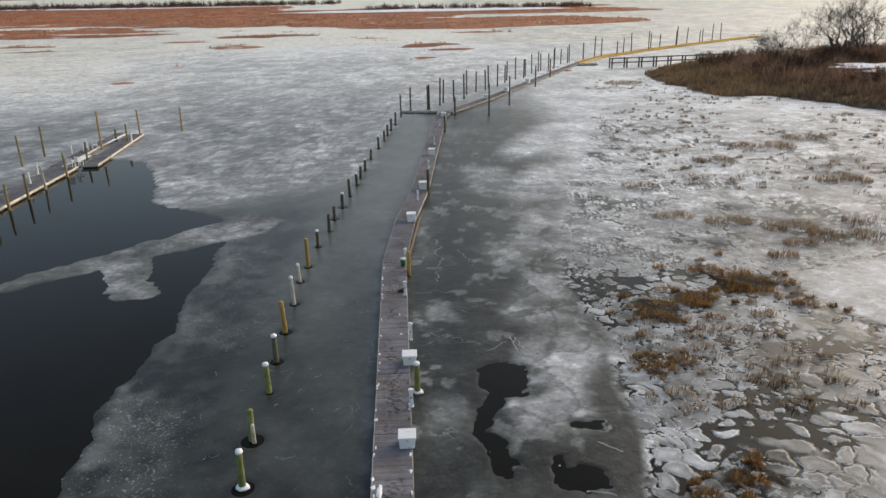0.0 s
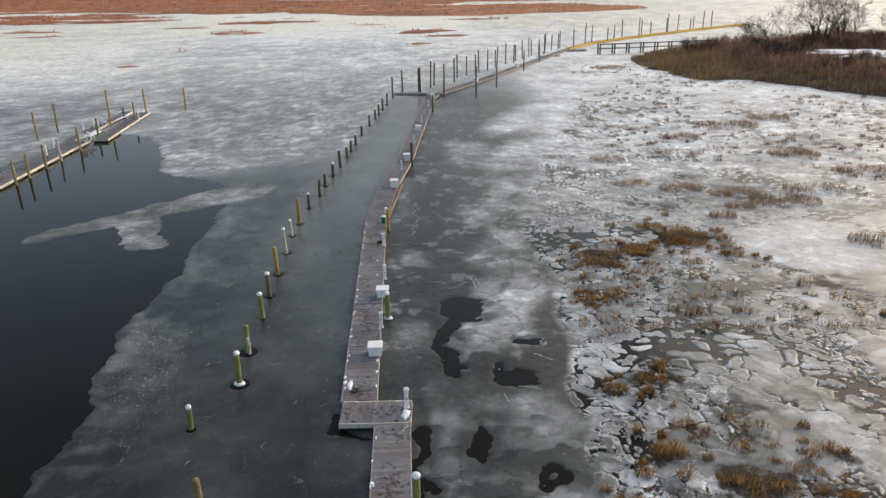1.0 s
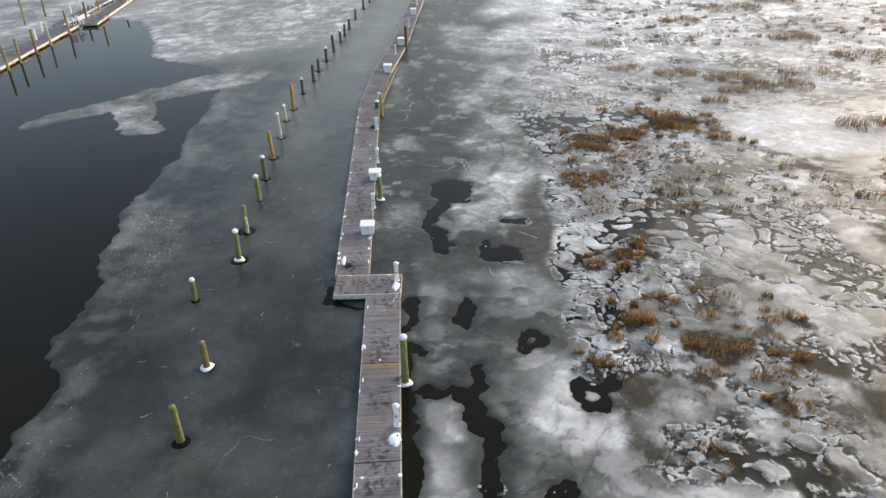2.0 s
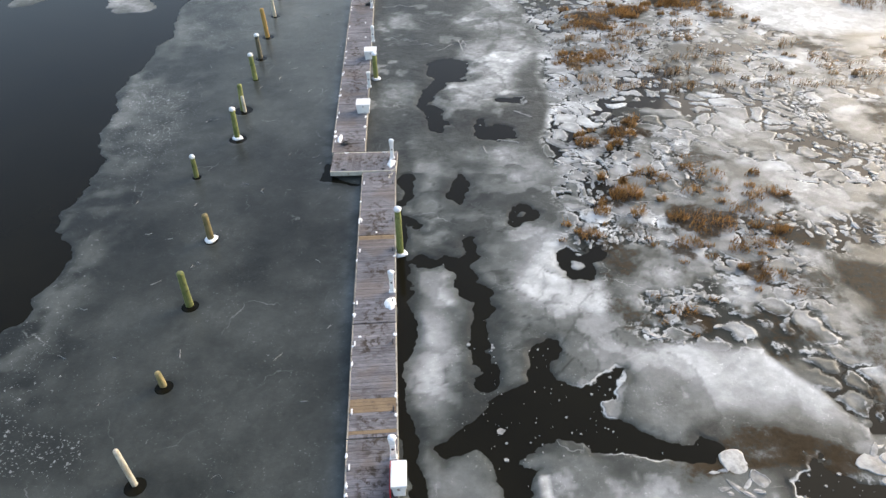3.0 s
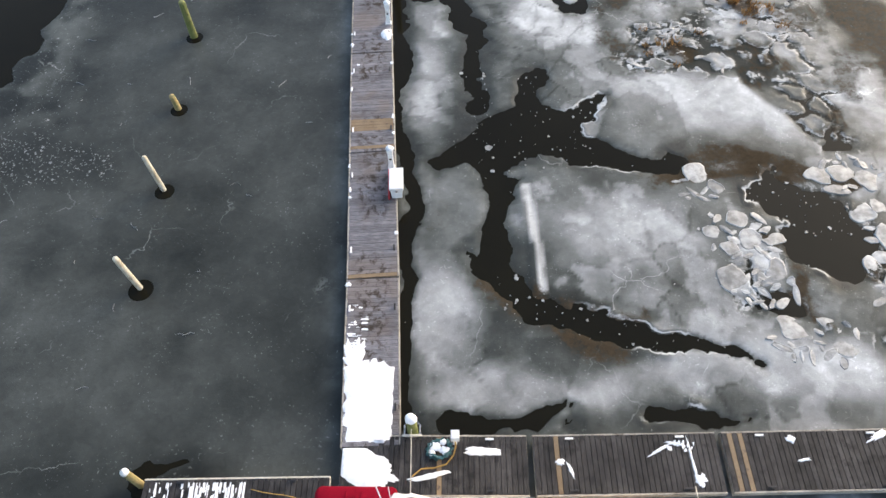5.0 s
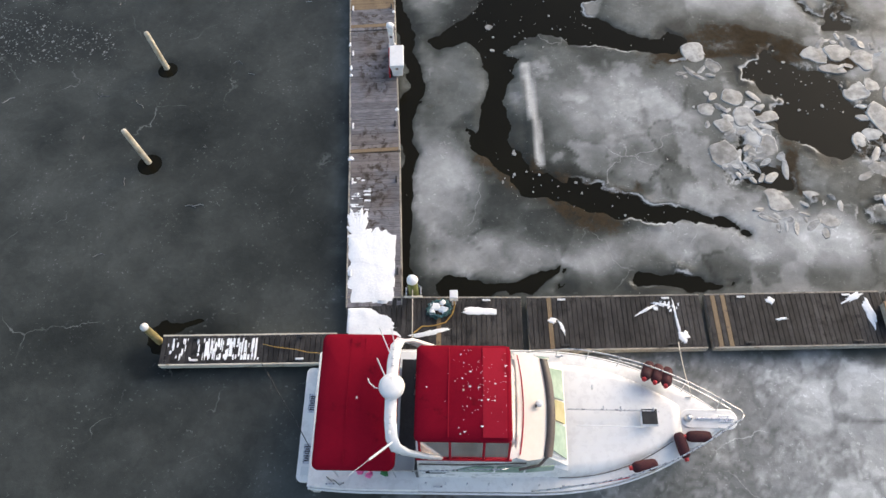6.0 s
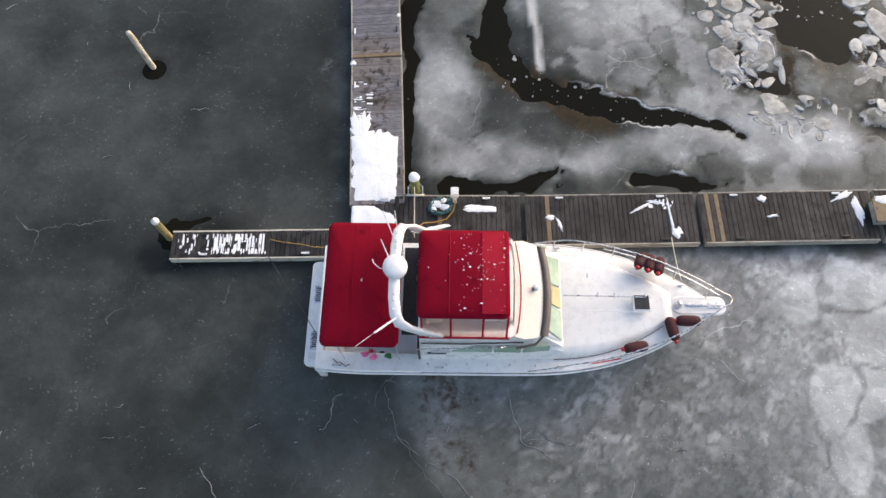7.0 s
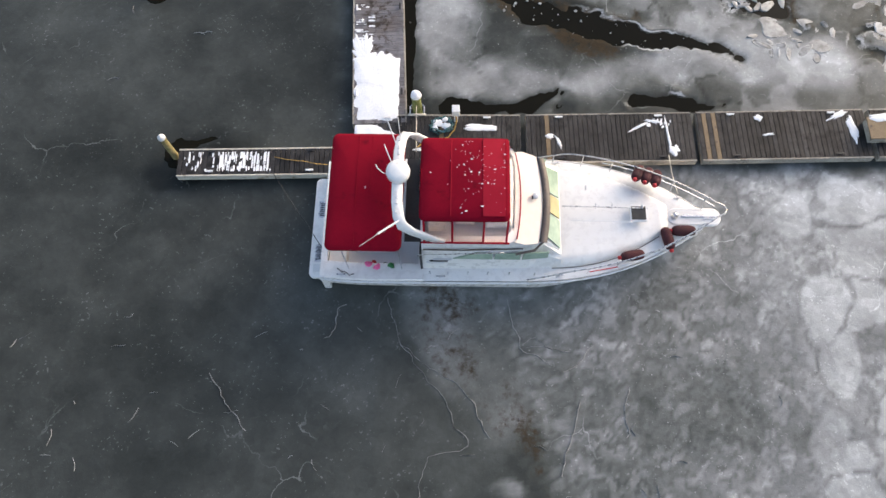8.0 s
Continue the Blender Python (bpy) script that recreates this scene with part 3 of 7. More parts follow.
def pans(x, y):
    """Distance to the nearest crack between the broken plates, in metres (below 0 in the crack), a tone for each plate, and how far cracks are open."""
    px, py = x + fbm(x, y, 1.7, 4, 52) * 0.5, y + fbm(x, y, 1.7, 4, 53) * 0.5
    shear = px * 0.95 + py * 0.22
    a, b, big = cells(shear * 0.85, py, 0.98, 57)
    c, d, small = cells(px, py * 1.1, 0.5, 61)
    crumbled = smooth(fbm(x, y, 3.4, 3, 58), 0.0, 0.3)
    width = 0.035 + 0.13 * smooth(fbm(x, y, 4.6, 3, 60), 0.0, 0.7)
    far_d = (b - a) * 0.5 - width
    near_d = (d - c) * 0.5 - 0.06
    dist = np.minimum(far_d, near_d + (1 - crumbled) * 0.6)
    shut = fbm(x, y, 2.2, 4, 55)
    return dist, big + (small - big) * 0.5 * crumbled, shut


def plates(x, y, size, seed):
    """A tone for each frozen-in plate, and the distance to its border."""
    px, py = x + fbm(x, y, 1.3, 4, seed) * 0.45, y + fbm(x, y, 1.3, 4, seed + 1) * 0.45
    a, b, idn = cells(px * 0.9 + py * 0.3, py * 0.8 - px * 0.25, size, seed + 2)
    return idn, b - a


def ice_fields(x, y):
    """Height, whiteness, silt and chips of the frozen surface."""
    gap = water_gap(x, y)
    wx, wy = x + fbm(x, y, 3.5, 4, 21) * 0.9, y + fbm(x, y, 3.5, 4, 22) * 0.9
    cloud, fine = fbm(x, y, 5, 5, 41), fbm(x, y, 0.9, 4, 43)
    # Basin whitens northward: sky reflected at low angles is put into the colour.
    v = np.full(x.shape, 0.05) + 0.048 * smooth(y, 20, 70) + 0.022 * fbm(x, y, 2.6, 5, 44) + 0.014 * fbm(x, y, 9, 3, 45)
    silt, chips = np.zeros(x.shape), np.full(x.shape, 0.12)
    far = smooth(y, 58, 130)

    # Cream grows with distance, where the ice colour carries the horizon's warm light.
    cream = smooth(y - 0.1 * x, 110, 220) * (0.75 + 0.25 * cloud) * (1 - 0.7 * smooth(-ell(x, y, -10, 215, 90, 60), -20, 25))

    def lay(field, mask, value):
        return field + (value - field) * mask

    # speckled belt beside the open water in the west
    belt = smooth(wx, -9.5, -13.5) * smooth(wy, -2, 10) * (1 - smooth(wy, 60, 75))
    v, chips = lay(v, belt, 0.032 + 0.03 * fine + 0.02 * cloud), lay(chips, belt, 0.5 + 0.3 * cloud)
    dark = smooth(-ell(wx, wy, -12.2, 4.2, 2.8, 1.5, -20), -0.4, 0.5)
    v, chips = lay(v, dark, 0.03), lay(chips, dark, 0.7)
    brink = smooth(gap, 0, 0.4) * (1 - smooth(gap, 0.5, 2.6)) * belt * smooth(fbm(x, y, 1.6, 4, 49), -0.3, 0.35)
    v = v + 0.06 * brink
    tongue = smooth(-np.minimum(cap(wx, wy, -17.5, 61, -31, 48, 3.4, 1.8), cap(wx, wy, -25, 53, -21.3, 46, 2.4, 2.0)), -0.2, 0.4)
    v = lay(v, tongue * (0.55 + 0.45 * smooth(fbm(x, y, 3, 4, 48), -0.3, 0.3)), 0.17 + 0.07 * cloud + 0.05 * fine)
    # mosaic of thin plates in the north-west
    a, b, idn = cells(wx, wy, 1.7, 7)
    id4 = cells(wx, wy, 4.4, 8)[2]
    mosaic = smooth(wy - 0.5 * (wx + 18), 66, 74) * (1 - smooth(wx - np.interp(y, [20, 50, 70, 114, 118, 190], [-10, -10, -9, -6, -2, 30]), -1.5, 1.5))
    v = lay(v, mosaic, (0.24 + 0.26 * idn ** 2 * smooth(b - a, 0.05, 0.35) + 0.05 * cloud) * (0.75 + 0.4 * id4))
    # Pale far ice, whitened further for the horizon glow it reflects.
    v = lay(v, smooth(y, 105, 190), 0.56 + 0.1 * cloud + 0.22 * (idn - 0.5))
    v = lay(v, smooth(y, 190, 290), 0.84 + 0.14 * fbm(x, y, 26, 5, 46))
    v = lay(v, smooth(-x - 0.25 * (y - 120), 45, 75) * smooth(y, 105, 160), 0.72 + 0.14 * fbm(x, y * 2, 10, 5, 47))
    # grey strip beyond the dock in the east
    strip = smooth(wx - np.interp(y, [20, 50, 70, 114, 118, 190], [-1, -2.6, -1, 1, 3, 37]), -0.8, 0.8) * smooth(wy, 20, 24)
    drift = smooth(fbm(x, y, 9, 5, 145, 0.6), -0.35, 0.55)
    v = lay(v, strip, 0.026 + 0.06 * drift * smooth(y, 30, 60) + 0.02 * drift + 0.014 * fine)
    for e, val, soft in ((ell(wx, wy, 6.4, 34.5, 2.4, 6.5, -6), 0.4, 1.3), (ell(wx, wy, 7.2, 44.0, 2.4, 5.0, -10), 0.32, 1.6), (ell(wx, wy, 5.2, 52.0, 2.0, 4.0), 0.22, 1.5), (ell(wx, wy, 8.5, 58.0, 2.2, 6.0, -15), 0.34, 1.6),
                         (ell(wx, wy, 5.5, 76, 3.2, 5.0), 0.3, 2.0), (ell(wx, wy, 11.0, 74.0, 3.2, 9.0, -18), 0.4, 2.0), (ell(wx, wy, 13.5, 95, 4.0, 12.0, -20), 0.46, 2.5), (ell(wx, wy, 0.6, 41.5, 1.6, 2.2, 30), 0.15, 0.3),
                         (ell(wx, wy, 3.2, 59, 3.0, 7.0, -12), 0.05, 1.2), (ell(wx, wy, 2.2, 42, 1.6, 2.4, -20), 0.05, 0.6), (ell(wx, wy, 0.6, 29, 1.6, 3.0), 0.1, 0.6)):
        v = lay(v, smooth(-e, -soft * 0.4, soft) * strip, val + 0.06 * cloud)
    s1, f1 = plates(x, y, 5.0, 145)
    s2 = plates(x, y, 2.2, 147)[0]
    split = smooth(fbm(x, y, 6, 3, 149), -0.15, 0.3)
    v = v * (1 + strip * ((1.1 * s1 - 0.5) + split * (1.0 * s2 - 0.5)) * (1 - far))
    v = v * (1 - 0.45 * strip * (1 - far) * (1 - smooth(f1, 0.04, 0.2)))
    v = v + 0.14 * strip * smooth(fbm(x, y, 1.5, 4, 150), 0.42, 0.6) * (1 - far)
    v = lay(v, smooth(wx - 0.12 * (wy - 60), 8, 15) * smooth(wy, 42, 60), 0.5 + 0.14 * cloud)
    v = lay(v, smooth(x, 4, 30) * smooth(y, 95, 150), 0.62 + 0.1 * cloud)
    near = smooth(wx, 0.9, 1.6) * (1 - smooth(wy, 22, 27)) * smooth(wy, -8.5, -7.5)
    v = lay(v, near, 0.13 + 0.06 * cloud)
    # plates and slabs, farthest first: outline, whiteness, softness of the edge
    slabs = [(ell(wx, wy, 2.0, 20.2, 1.1, 2.4), 0.3, 0.4), (ell(wx, wy, 5.8, 21.2, 2.6, 3.2), 0.26, 1.0), (ell(wx, wy, 7.2, 22.0, 1.6, 2.2), 0.46, 1.0), (ell(wx, wy, 2.3, 17.2, 1.0, 1.6), 0.42, 0.3),
             (ell(wx, wy, 5.0, 17.6, 1.6, 1.4), 0.2, 0.6), (ell(wx, wy, 2.7, 15.2, 0.8, 0.6, -20), 0.36, 0.2), (ell(wx, wy, 2.4, 12.8, 1.25, 1.0), 0.46, 0.25), (ell(wx, wy, 2.6, 8.6, 1.3, 3.6, 4), 0.36, 0.5),
             (ell(wx, wy, 2.4, 7.2, 0.75, 3.0, -4), 0.58, 0.8), (ell(wx, wy, 5.7, 8.6, 1.0, 2.2, 20), 0.2, 0.2), (ell(wx, wy, 7.2, 13.0, 2.6, 2.6, 30), 0.36, 1.2), (ell(wx, wy, 8.4, 11.6, 3.0, 1.6, -24), 0.56, 1.2)]
    slabs += [(ell(wx, wy, 9.6, 8.8, 1.9, 1.5), 0.24, 0.9), (ell(wx, wy, 14.2, 7.0, 4.6, 2.3, -9), 0.66, 1.3), (ell(wx, wy, 11.0, 6.0, 1.6, 1.5), 0.38, 0.9), (ell(wx, wy, 18.6, 7.2, 1.6, 1.6), 0.36, 0.9), (ell(wx, wy, 18.6, 3.5, 2.2, 2.6), 0.42, 0.9),
              (ell(wx, wy, 3.5, 1.6, 2.1, 1.9, -25), 0.27, 0.5), (ell(wx, wy, 2.9, -2.2, 1.7, 2.7, 12), 0.44, 0.9), (ell(wx, wy, 3.4, -1.0, 0.8, 1.4, 20), 0.54, 0.8), (cap(wx, wy, 3.6, -4.6, 16.0, -4.9, 1.1, 0.9), 0.6, 0.9),
              (ell(wx, wy, 6.9, -0.8, 1.2, 2.2), 0.12, 0.7), (ell(wx, wy, 9.2, 1.0, 2.4, 1.9, 20), 0.52, 1.1), (ell(wx, wy, 10.6, 0.4, 1.5, 1.3), 0.56, 1.0), (ell(wx, wy, 10.6, -2.6, 2.6, 1.0, -32), 0.3, 0.7), (ell(wx, wy, 11.6, -3.4, 1.2, 0.6, -32), 0.42, 0.6)]
    for e, val, soft in slabs:
        v = lay(v, smooth(-e, -soft * 0.4, soft) * near, 0.9 * val - 0.05 + 0.06 * cloud + 0.05 * fine)
    n1 = plates(x, y, 3.1, 131)[0]
    n2, e2 = plates(x, y, 1.3, 135)
    some = smooth(fbm(x, y, 3.6, 3, 139), -0.1, 0.35)
    v = v * (1 + ((0.55 + 0.75 * n1) * (1 + some * (0.7 * n2 - 0.35) - some * 0.4 * (1 - smooth(e2, 0.02, 0.14))) - 1) * near)
    lumped = smooth(fbm(x, y, 1.3, 4, 137), 0.3, 0.5) * smooth(x, 4.5, 7) * near
    v = v + 0.16 * lumped
    v = lay(v, smooth(-ell(wx, wy, 31, 43.5, 6.5, 6.0), -0.6, 0.8), 0.6 + 0.05 * cloud)
    # belt of broken plates, with silt and drowned grass between them
    rub = rubble_zone(x, y)
    inside = smooth(-rub, -0.2, 0.6)
    silt = lay(silt, smooth(-ell(wx, wy, 13.6, 3.4, 3.4, 0.8, -6), -0.4, 0.4), 0.75)
    silt = lay(silt, smooth(-ell(wx, wy, 14.6, -1.6, 2.2, 1.8), -0.4, 0.5), 0.6)
    silt = lay(silt, smooth(-cap(wx, wy, 4.9, -0.6, 9.0, -3.0, 0.5, 0.8), -0.4, 0.4), 0.6)
    wreck = smooth(-np.minimum(cap(wx, wy, 11.5, 3.6, 17.0, 3.2, 0.45, 0.7), ell(wx, wy, 15.2, -2.4, 1.4, 1.0)), -0.3, 0.3)
    silt, v = lay(silt, wreck, 0.7 + 0.3 * fine), lay(v, wreck, 0.1 + 0.2 * smooth(fbm(x, y, 0.6, 2, 151), 0.2, 0.5))
    brown = smooth(-np.minimum(ell(wx, wy, 21.6, 11.0, 1.9, 3.4), ell(wx, wy, 19.2, 15.4, 1.9, 1.2)) + 0.3 * fine, -0.3, 0.4)
    silt = lay(silt, smooth(-ell(wx, wy, 2.6, 1.9, 1.3, 1.0), -0.4, 0.6) * near, 0.22)
    broken = inside * (1 - smooth(y, 46, 60))
    pan, pid, shut = pans(x, y)
    plated = smooth(y, 22, 26) * (1 - smooth(np.abs(x - 14), 8, 12))
    slush = smooth(fbm(x, y, 2.6, 4, 69), -0.4, 0.5)
    bare = smooth(fbm(x, y, 2.0, 5, 70, 0.6), 0.28, 0.6)
    high = (0.24 + 0.28 * slush + 0.06 * fine) * (0.5 + 0.95 * pid) * (0.8 + 0.3 * smooth(pan, 0.0, 0.35))
    v = lay(v, broken, high * (1 - 0.5 * bare * (1 - plated)))
    opened = broken * np.maximum(smooth(shut, -0.3, 0.1), plated * smooth(shut, -0.8, -0.3))
    pool = broken * smooth(-np.minimum(ell(wx, wy, 20.0, 35.4, 2.6, 1.6, -10), ell(wx, wy, 13.6, 25.6, 2.0, 0.7, 25)), -0.3, 0.4) * smooth(0.45 - pan, 0, 0.15)
    silt = lay(silt, broken, np.clip((0.4 * bare + 0.08 * (1 - slush)) * (1 - 0.85 * plated), 0, 0.9))
    silt, v = lay(silt, pool, 0.1), lay(v, pool, 0.05)
    for tx, ty, tr in ((12, 18.6, 1.3), (15.4, 16.2, 1.9), (9.6, 15.4, 0.7), (19, 18.6, 1.0), (13, 24.6, 1.2), (10.9, 23.7, 0.8), (12, 34.4, 1.3), (14.5, 41.5, 2.2), (17.2, 43.0, 1.8), (21.4, 45.5, 2.6), (12.6, 10.4, 0.9), (16.8, 12.6, 0.9), (13.6, 14.2, 0.8)):
        silt = lay(silt, smooth(-ell(wx, wy, tx, ty, tr * 0.85, tr * 0.7) + 0.35 * fine, -0.25, 0.35), 0.7)
    rugged = np.full(x.shape, 0.08)
    rugged = lay(rugged, mosaic, 0.5)
    rugged = lay(rugged, strip, 0.4)
    rugged = lay(rugged, inside, 0.12)
    lumps = smooth(fbm(x, y * 1.2, 2.8, 5, 64, 0.62), -0.45, 0.3)
    east = smooth(-rub, -0.5, 2.0) * smooth(y, 44, 56)
    patchy = smooth(fbm(x, y, 15, 4, 65, 0.6), -0.1, 0.6)
    v = lay(v, east, (0.4 + 0.22 * lumps) * (1 - 0.4 * patchy))
    opened = np.maximum(opened, east * 0.8 * smooth(shut, -0.2, 0.2))
    rugged = lay(rugged, east, 0.6)
    rugged = lay(rugged, smooth(y, 120, 200), 0.45)
    rugged = lay(rugged, tongue, 0.6)
    silt = lay(silt, east, 0.3 * patchy * (1 - lumps))
    silt, v = lay(silt, brown, 0.5), lay(v, brown, 0.05)
    opened = opened * (1 - brown)
    v = v * (1 - 0.22 * broken * smooth(x, 12, 16) * (1 - smooth(y, 22, 28)))
    # south of the cross dock: smooth dark ice, then mottled pale ice
    side = np.interp(y, [-7, 4.25, 20.6, 20.7, 50], [0.15, -0.36, -1.2, -2.9, -4.2]) - x
    v = v + 0.05 * smooth(side, 0.0, 0.1) * (1 - smooth(side, 0.1, 0.9)) * smooth(fine, -0.6, 0.4) * (y > -6.5) * (y < 55)
    halo = np.minimum(ell(wx, wy, -4.7, -7.4, 1.5, 0.75), np.minimum(ell(wx, wy, -5.4, -8.2, 0.55, 0.8), cap(wx, wy, -5.2, -8.8, -1.5, -8.75, 0.25, 0.15)))
    v = lay(v, smooth(-halo, -0.6, 0.2), 0.008)
    south = smooth(-wy, 8.2, 8.8)
    line = wx - np.interp(-wy, [8, 12, 14.5, 16, 20, 30], [3.5, 1.6, 3.4, 4.8, 6.3, 10])
    m2 = south * smooth(line, -0.3, 2.2)
    a2, b2, id2 = cells(x + fbm(x, y, 0.8, 3, 71) * 0.3, y + fbm(x, y, 0.8, 3, 72) * 0.3, 0.34, 73)
    v = lay(v, m2, 0.12 + 0.008 * np.clip(wx - 3, 0, 11) + 0.15 * id2 ** 2 * smooth(b2 - a2, 0.0, 0.14) - 0.03 * (1 - smooth(b2 - a2, 0.0, 0.06)) + 0.012 * cloud + 0.01 * fine)
    a3, b3, id3 = cells(wx, wy, 1.5, 75)
    chain = np.minimum(np.minimum(ell(wx, wy, 13.9, -12.2, 0.7, 0.6), ell(wx, wy, 14.2, -14.4, 0.5, 1.2, 10)), np.minimum(ell(wx, wy, 13.9, -16.4, 0.8, 1.1), ell(wx, wy, 4.5, -17.4, 0.55, 0.35)))
    v = lay(v, south * smooth(-chain, -0.05, 0.2), 0.4)
    v = lay(v, m2 * smooth(wx, 12.4, 14.2) * smooth(b3 - a3, 0.06, 0.2) * smooth(id3, 0.3, 0.45), 0.38)
    silt = lay(silt, south * smooth(-np.abs(line - 0.5), -1.2, 0.1) * smooth(fine, -0.5, 0.5), 0.5)
    # Oval about the hull set dark: shade under the boat, put into the whiteness.
    v = lay(v, smooth(-ell(wx, wy, 3.0, -10.6, 3.6, 1.3), -0.7, 0.3), 0.08)
    v = lay(v, south * smooth(-line, -0.6, 1.8), 0.047 + 0.014 * smooth(wx, -5, 0) + 0.012 * fine)
    seam = south * smooth(-np.minimum(cap(wx, wy, 1.9, -12.4, 4.6, -15.2, 0.5, 0.9), ell(wx, wy, 3.6, -13.0, 1.5, 0.7, -20)), -0.5, 0.6)
    silt, v = lay(silt, seam, 0.3 + 0.2 * fine), lay(v, seam, 0.17)
    chips = lay(chips, m2, 0.3)
    rugged = lay(rugged, m2, 0.2)
    chips = lay(chips, near, 0.22)
    # pale frost along the edges of the leads, white rims on plates
    soft = 0.15 + 1.3 * smooth(fbm(x, y, 2.8, 3, 66), -0.35, 0.6)
    thin = smooth(gap, -0.02, soft)
    thin = np.where(x < 0, smooth(gap, -0.05, 0.5), thin)
    v = np.where((x > -12.5) | (y > 60), 0.03 + (v - 0.03) * (0.2 + 0.8 * thin), v)
    rim = smooth(x, 7, 9) * (y < 40) * smooth(fbm(x, y, 1.6, 3, 67), -0.15, 0.2)
    v = np.clip(v * np.exp(0.16 * cloud + 0.32 * fbm(x, y, 1.5, 5, 68, 0.6) * smooth(x, 0.5, 2) * (y < 70)), 0.02, 0.82)
    v = v * (1 - 0.3 * smooth(x - np.interp(y, [20, 50, 70, 114], [0, -2, 0, 2]), 0.5, 1.5) * smooth(y, -7.5, -6.5) * (1 - smooth(y, 55, 90)))
    v = np.maximum(v, (0.4 + 0.1 * fine) * smooth(-cap(x + 0.06 * fine, y, 6.15, 2.8, 6.4, -1.5, 0.17, 0.13), -0.06, 0.06))
    z = np.clip(gap * 0.14, -0.2, 0.022) + smooth(gap, 0.1, 0.5) * (0.006 * fine + 0.02 * (cloud + 0.5) * (x > 1)) + 0.04 * rim * smooth(gap, 0.0, 0.08) * (1 - smooth(gap, 0.1, 0.28))
    lift = opened * broken * (0.05 * smooth(pan, -0.03, 0.05) * (1 - 0.5 * smooth(pan, 0.05, 0.3)) - 0.035)
    z = z + smooth(gap, 0, 0.2) * lift + 0.05 * smooth(-cap(wx * 0.3 + x * 0.7, y, 6.05, 2.8, 6.3, -1.7, 0.24, 0.2), 0, 0.2)
    z = np.where(y > 140, np.maximum(z, 0.02), z)
    return z, v, np.clip(silt, 0, 1), chips, np.clip(rugged, 0, 1), np.clip(pan, -1, 1), opened, rim, np.clip(gap, -1, 1), cream


def grown(lo, a, b, hi, step, g0, g1):
    mid = list(np.arange(a, b, step))
    left, right, s, p = [], [], step, a
    while p > lo:
        s *= g0
        p -= s
        left.append(p)
    s, p = step, mid[-1]
    while p < hi:
        s *= g1
        p += s
        right.append(p)
    return np.array(left[::-1] + mid + right)


def build_ground():
    west, east = grown(-1300, -18, 6.5, 0, 0.16, 1.035, 1.035), grown(6.6, 6.6, 24, 1300, 0.09, 1.0, 1.035)
    xs, ys = np.concatenate([west[west < 6.55], east]), grown(-60, -20, 40, 2200, 0.105, 1.1, 1.02)
    gx, gy = np.meshgrid(xs, ys)
    rows = [ice_fields(gx[k:k + 12], gy[k:k + 12]) for k in range(0, len(ys), 12)]
    z, v, silt, chips, rugged, pan, opened, rim, gap, cream = (np.concatenate(f) for f in zip(*rows))
    ny, nx = gx.shape
    idx = np.arange(ny * nx).reshape(ny, nx)
    quads = np.stack([idx[:-1, :-1], idx[:-1, 1:], idx[1:, 1:], idx[1:, :-1]], -1).reshape(-1, 4)
    me = sheet_mesh("ice_sheet", np.stack([gx, gy, z], -1).reshape(-1, 3), quads)
    att = me.color_attributes.new("ice", "FLOAT_COLOR", "POINT")
    att.data.foreach_set("color", np.stack([v, silt, chips, rugged], -1).astype(np.float32).ravel())
    att = me.color_attributes.new("crack", "FLOAT_COLOR", "POINT")
    att.data.foreach_set("color", np.stack([pan, opened, rim, gap], -1).astype(np.float32).ravel())
    att = me.attributes.new("cream", "FLOAT", "POINT")
    att.data.foreach_set("value", np.clip(cream, 0, 1).astype(np.float32).ravel())
    me.polygons.foreach_set("use_smooth", np.ones(len(me.polygons), dtype=bool))
    me.materials.append(ICE)
    ob = new("ice_sheet", me)
    tagged(ob, "grey and white winter ice with cracks, cloudy plates and silt", "ice", kind="structure")
    bm = bmesh.new()
    bm.faces.new([bm.verts.new(p) for p in ((-3500, -400, 0), (3500, -400, 0), (3500, 4500, 0), (-3500, 4500, 0))])
    single("water", bm, WATER, "dark still water in the leads of the ice", "water", kind="structure")
    return ob


ice_sheet = build_ground()


# ---- docks ----
PLANKS = {}


def plank_mesh(width, depth, material, kind):
    key = (round(width, 2), round(depth, 3), material.name, kind)
    if key not in PLANKS:
        j = (0.0, 0.012, -0.01)[kind]
        PLANKS[key] = link_mesh("plank", box(-width / 2 + j, width / 2 + j * 0.6, -depth / 2, depth / 2, -0.035, 0.0, 0), material)
    return PLANKS[key]


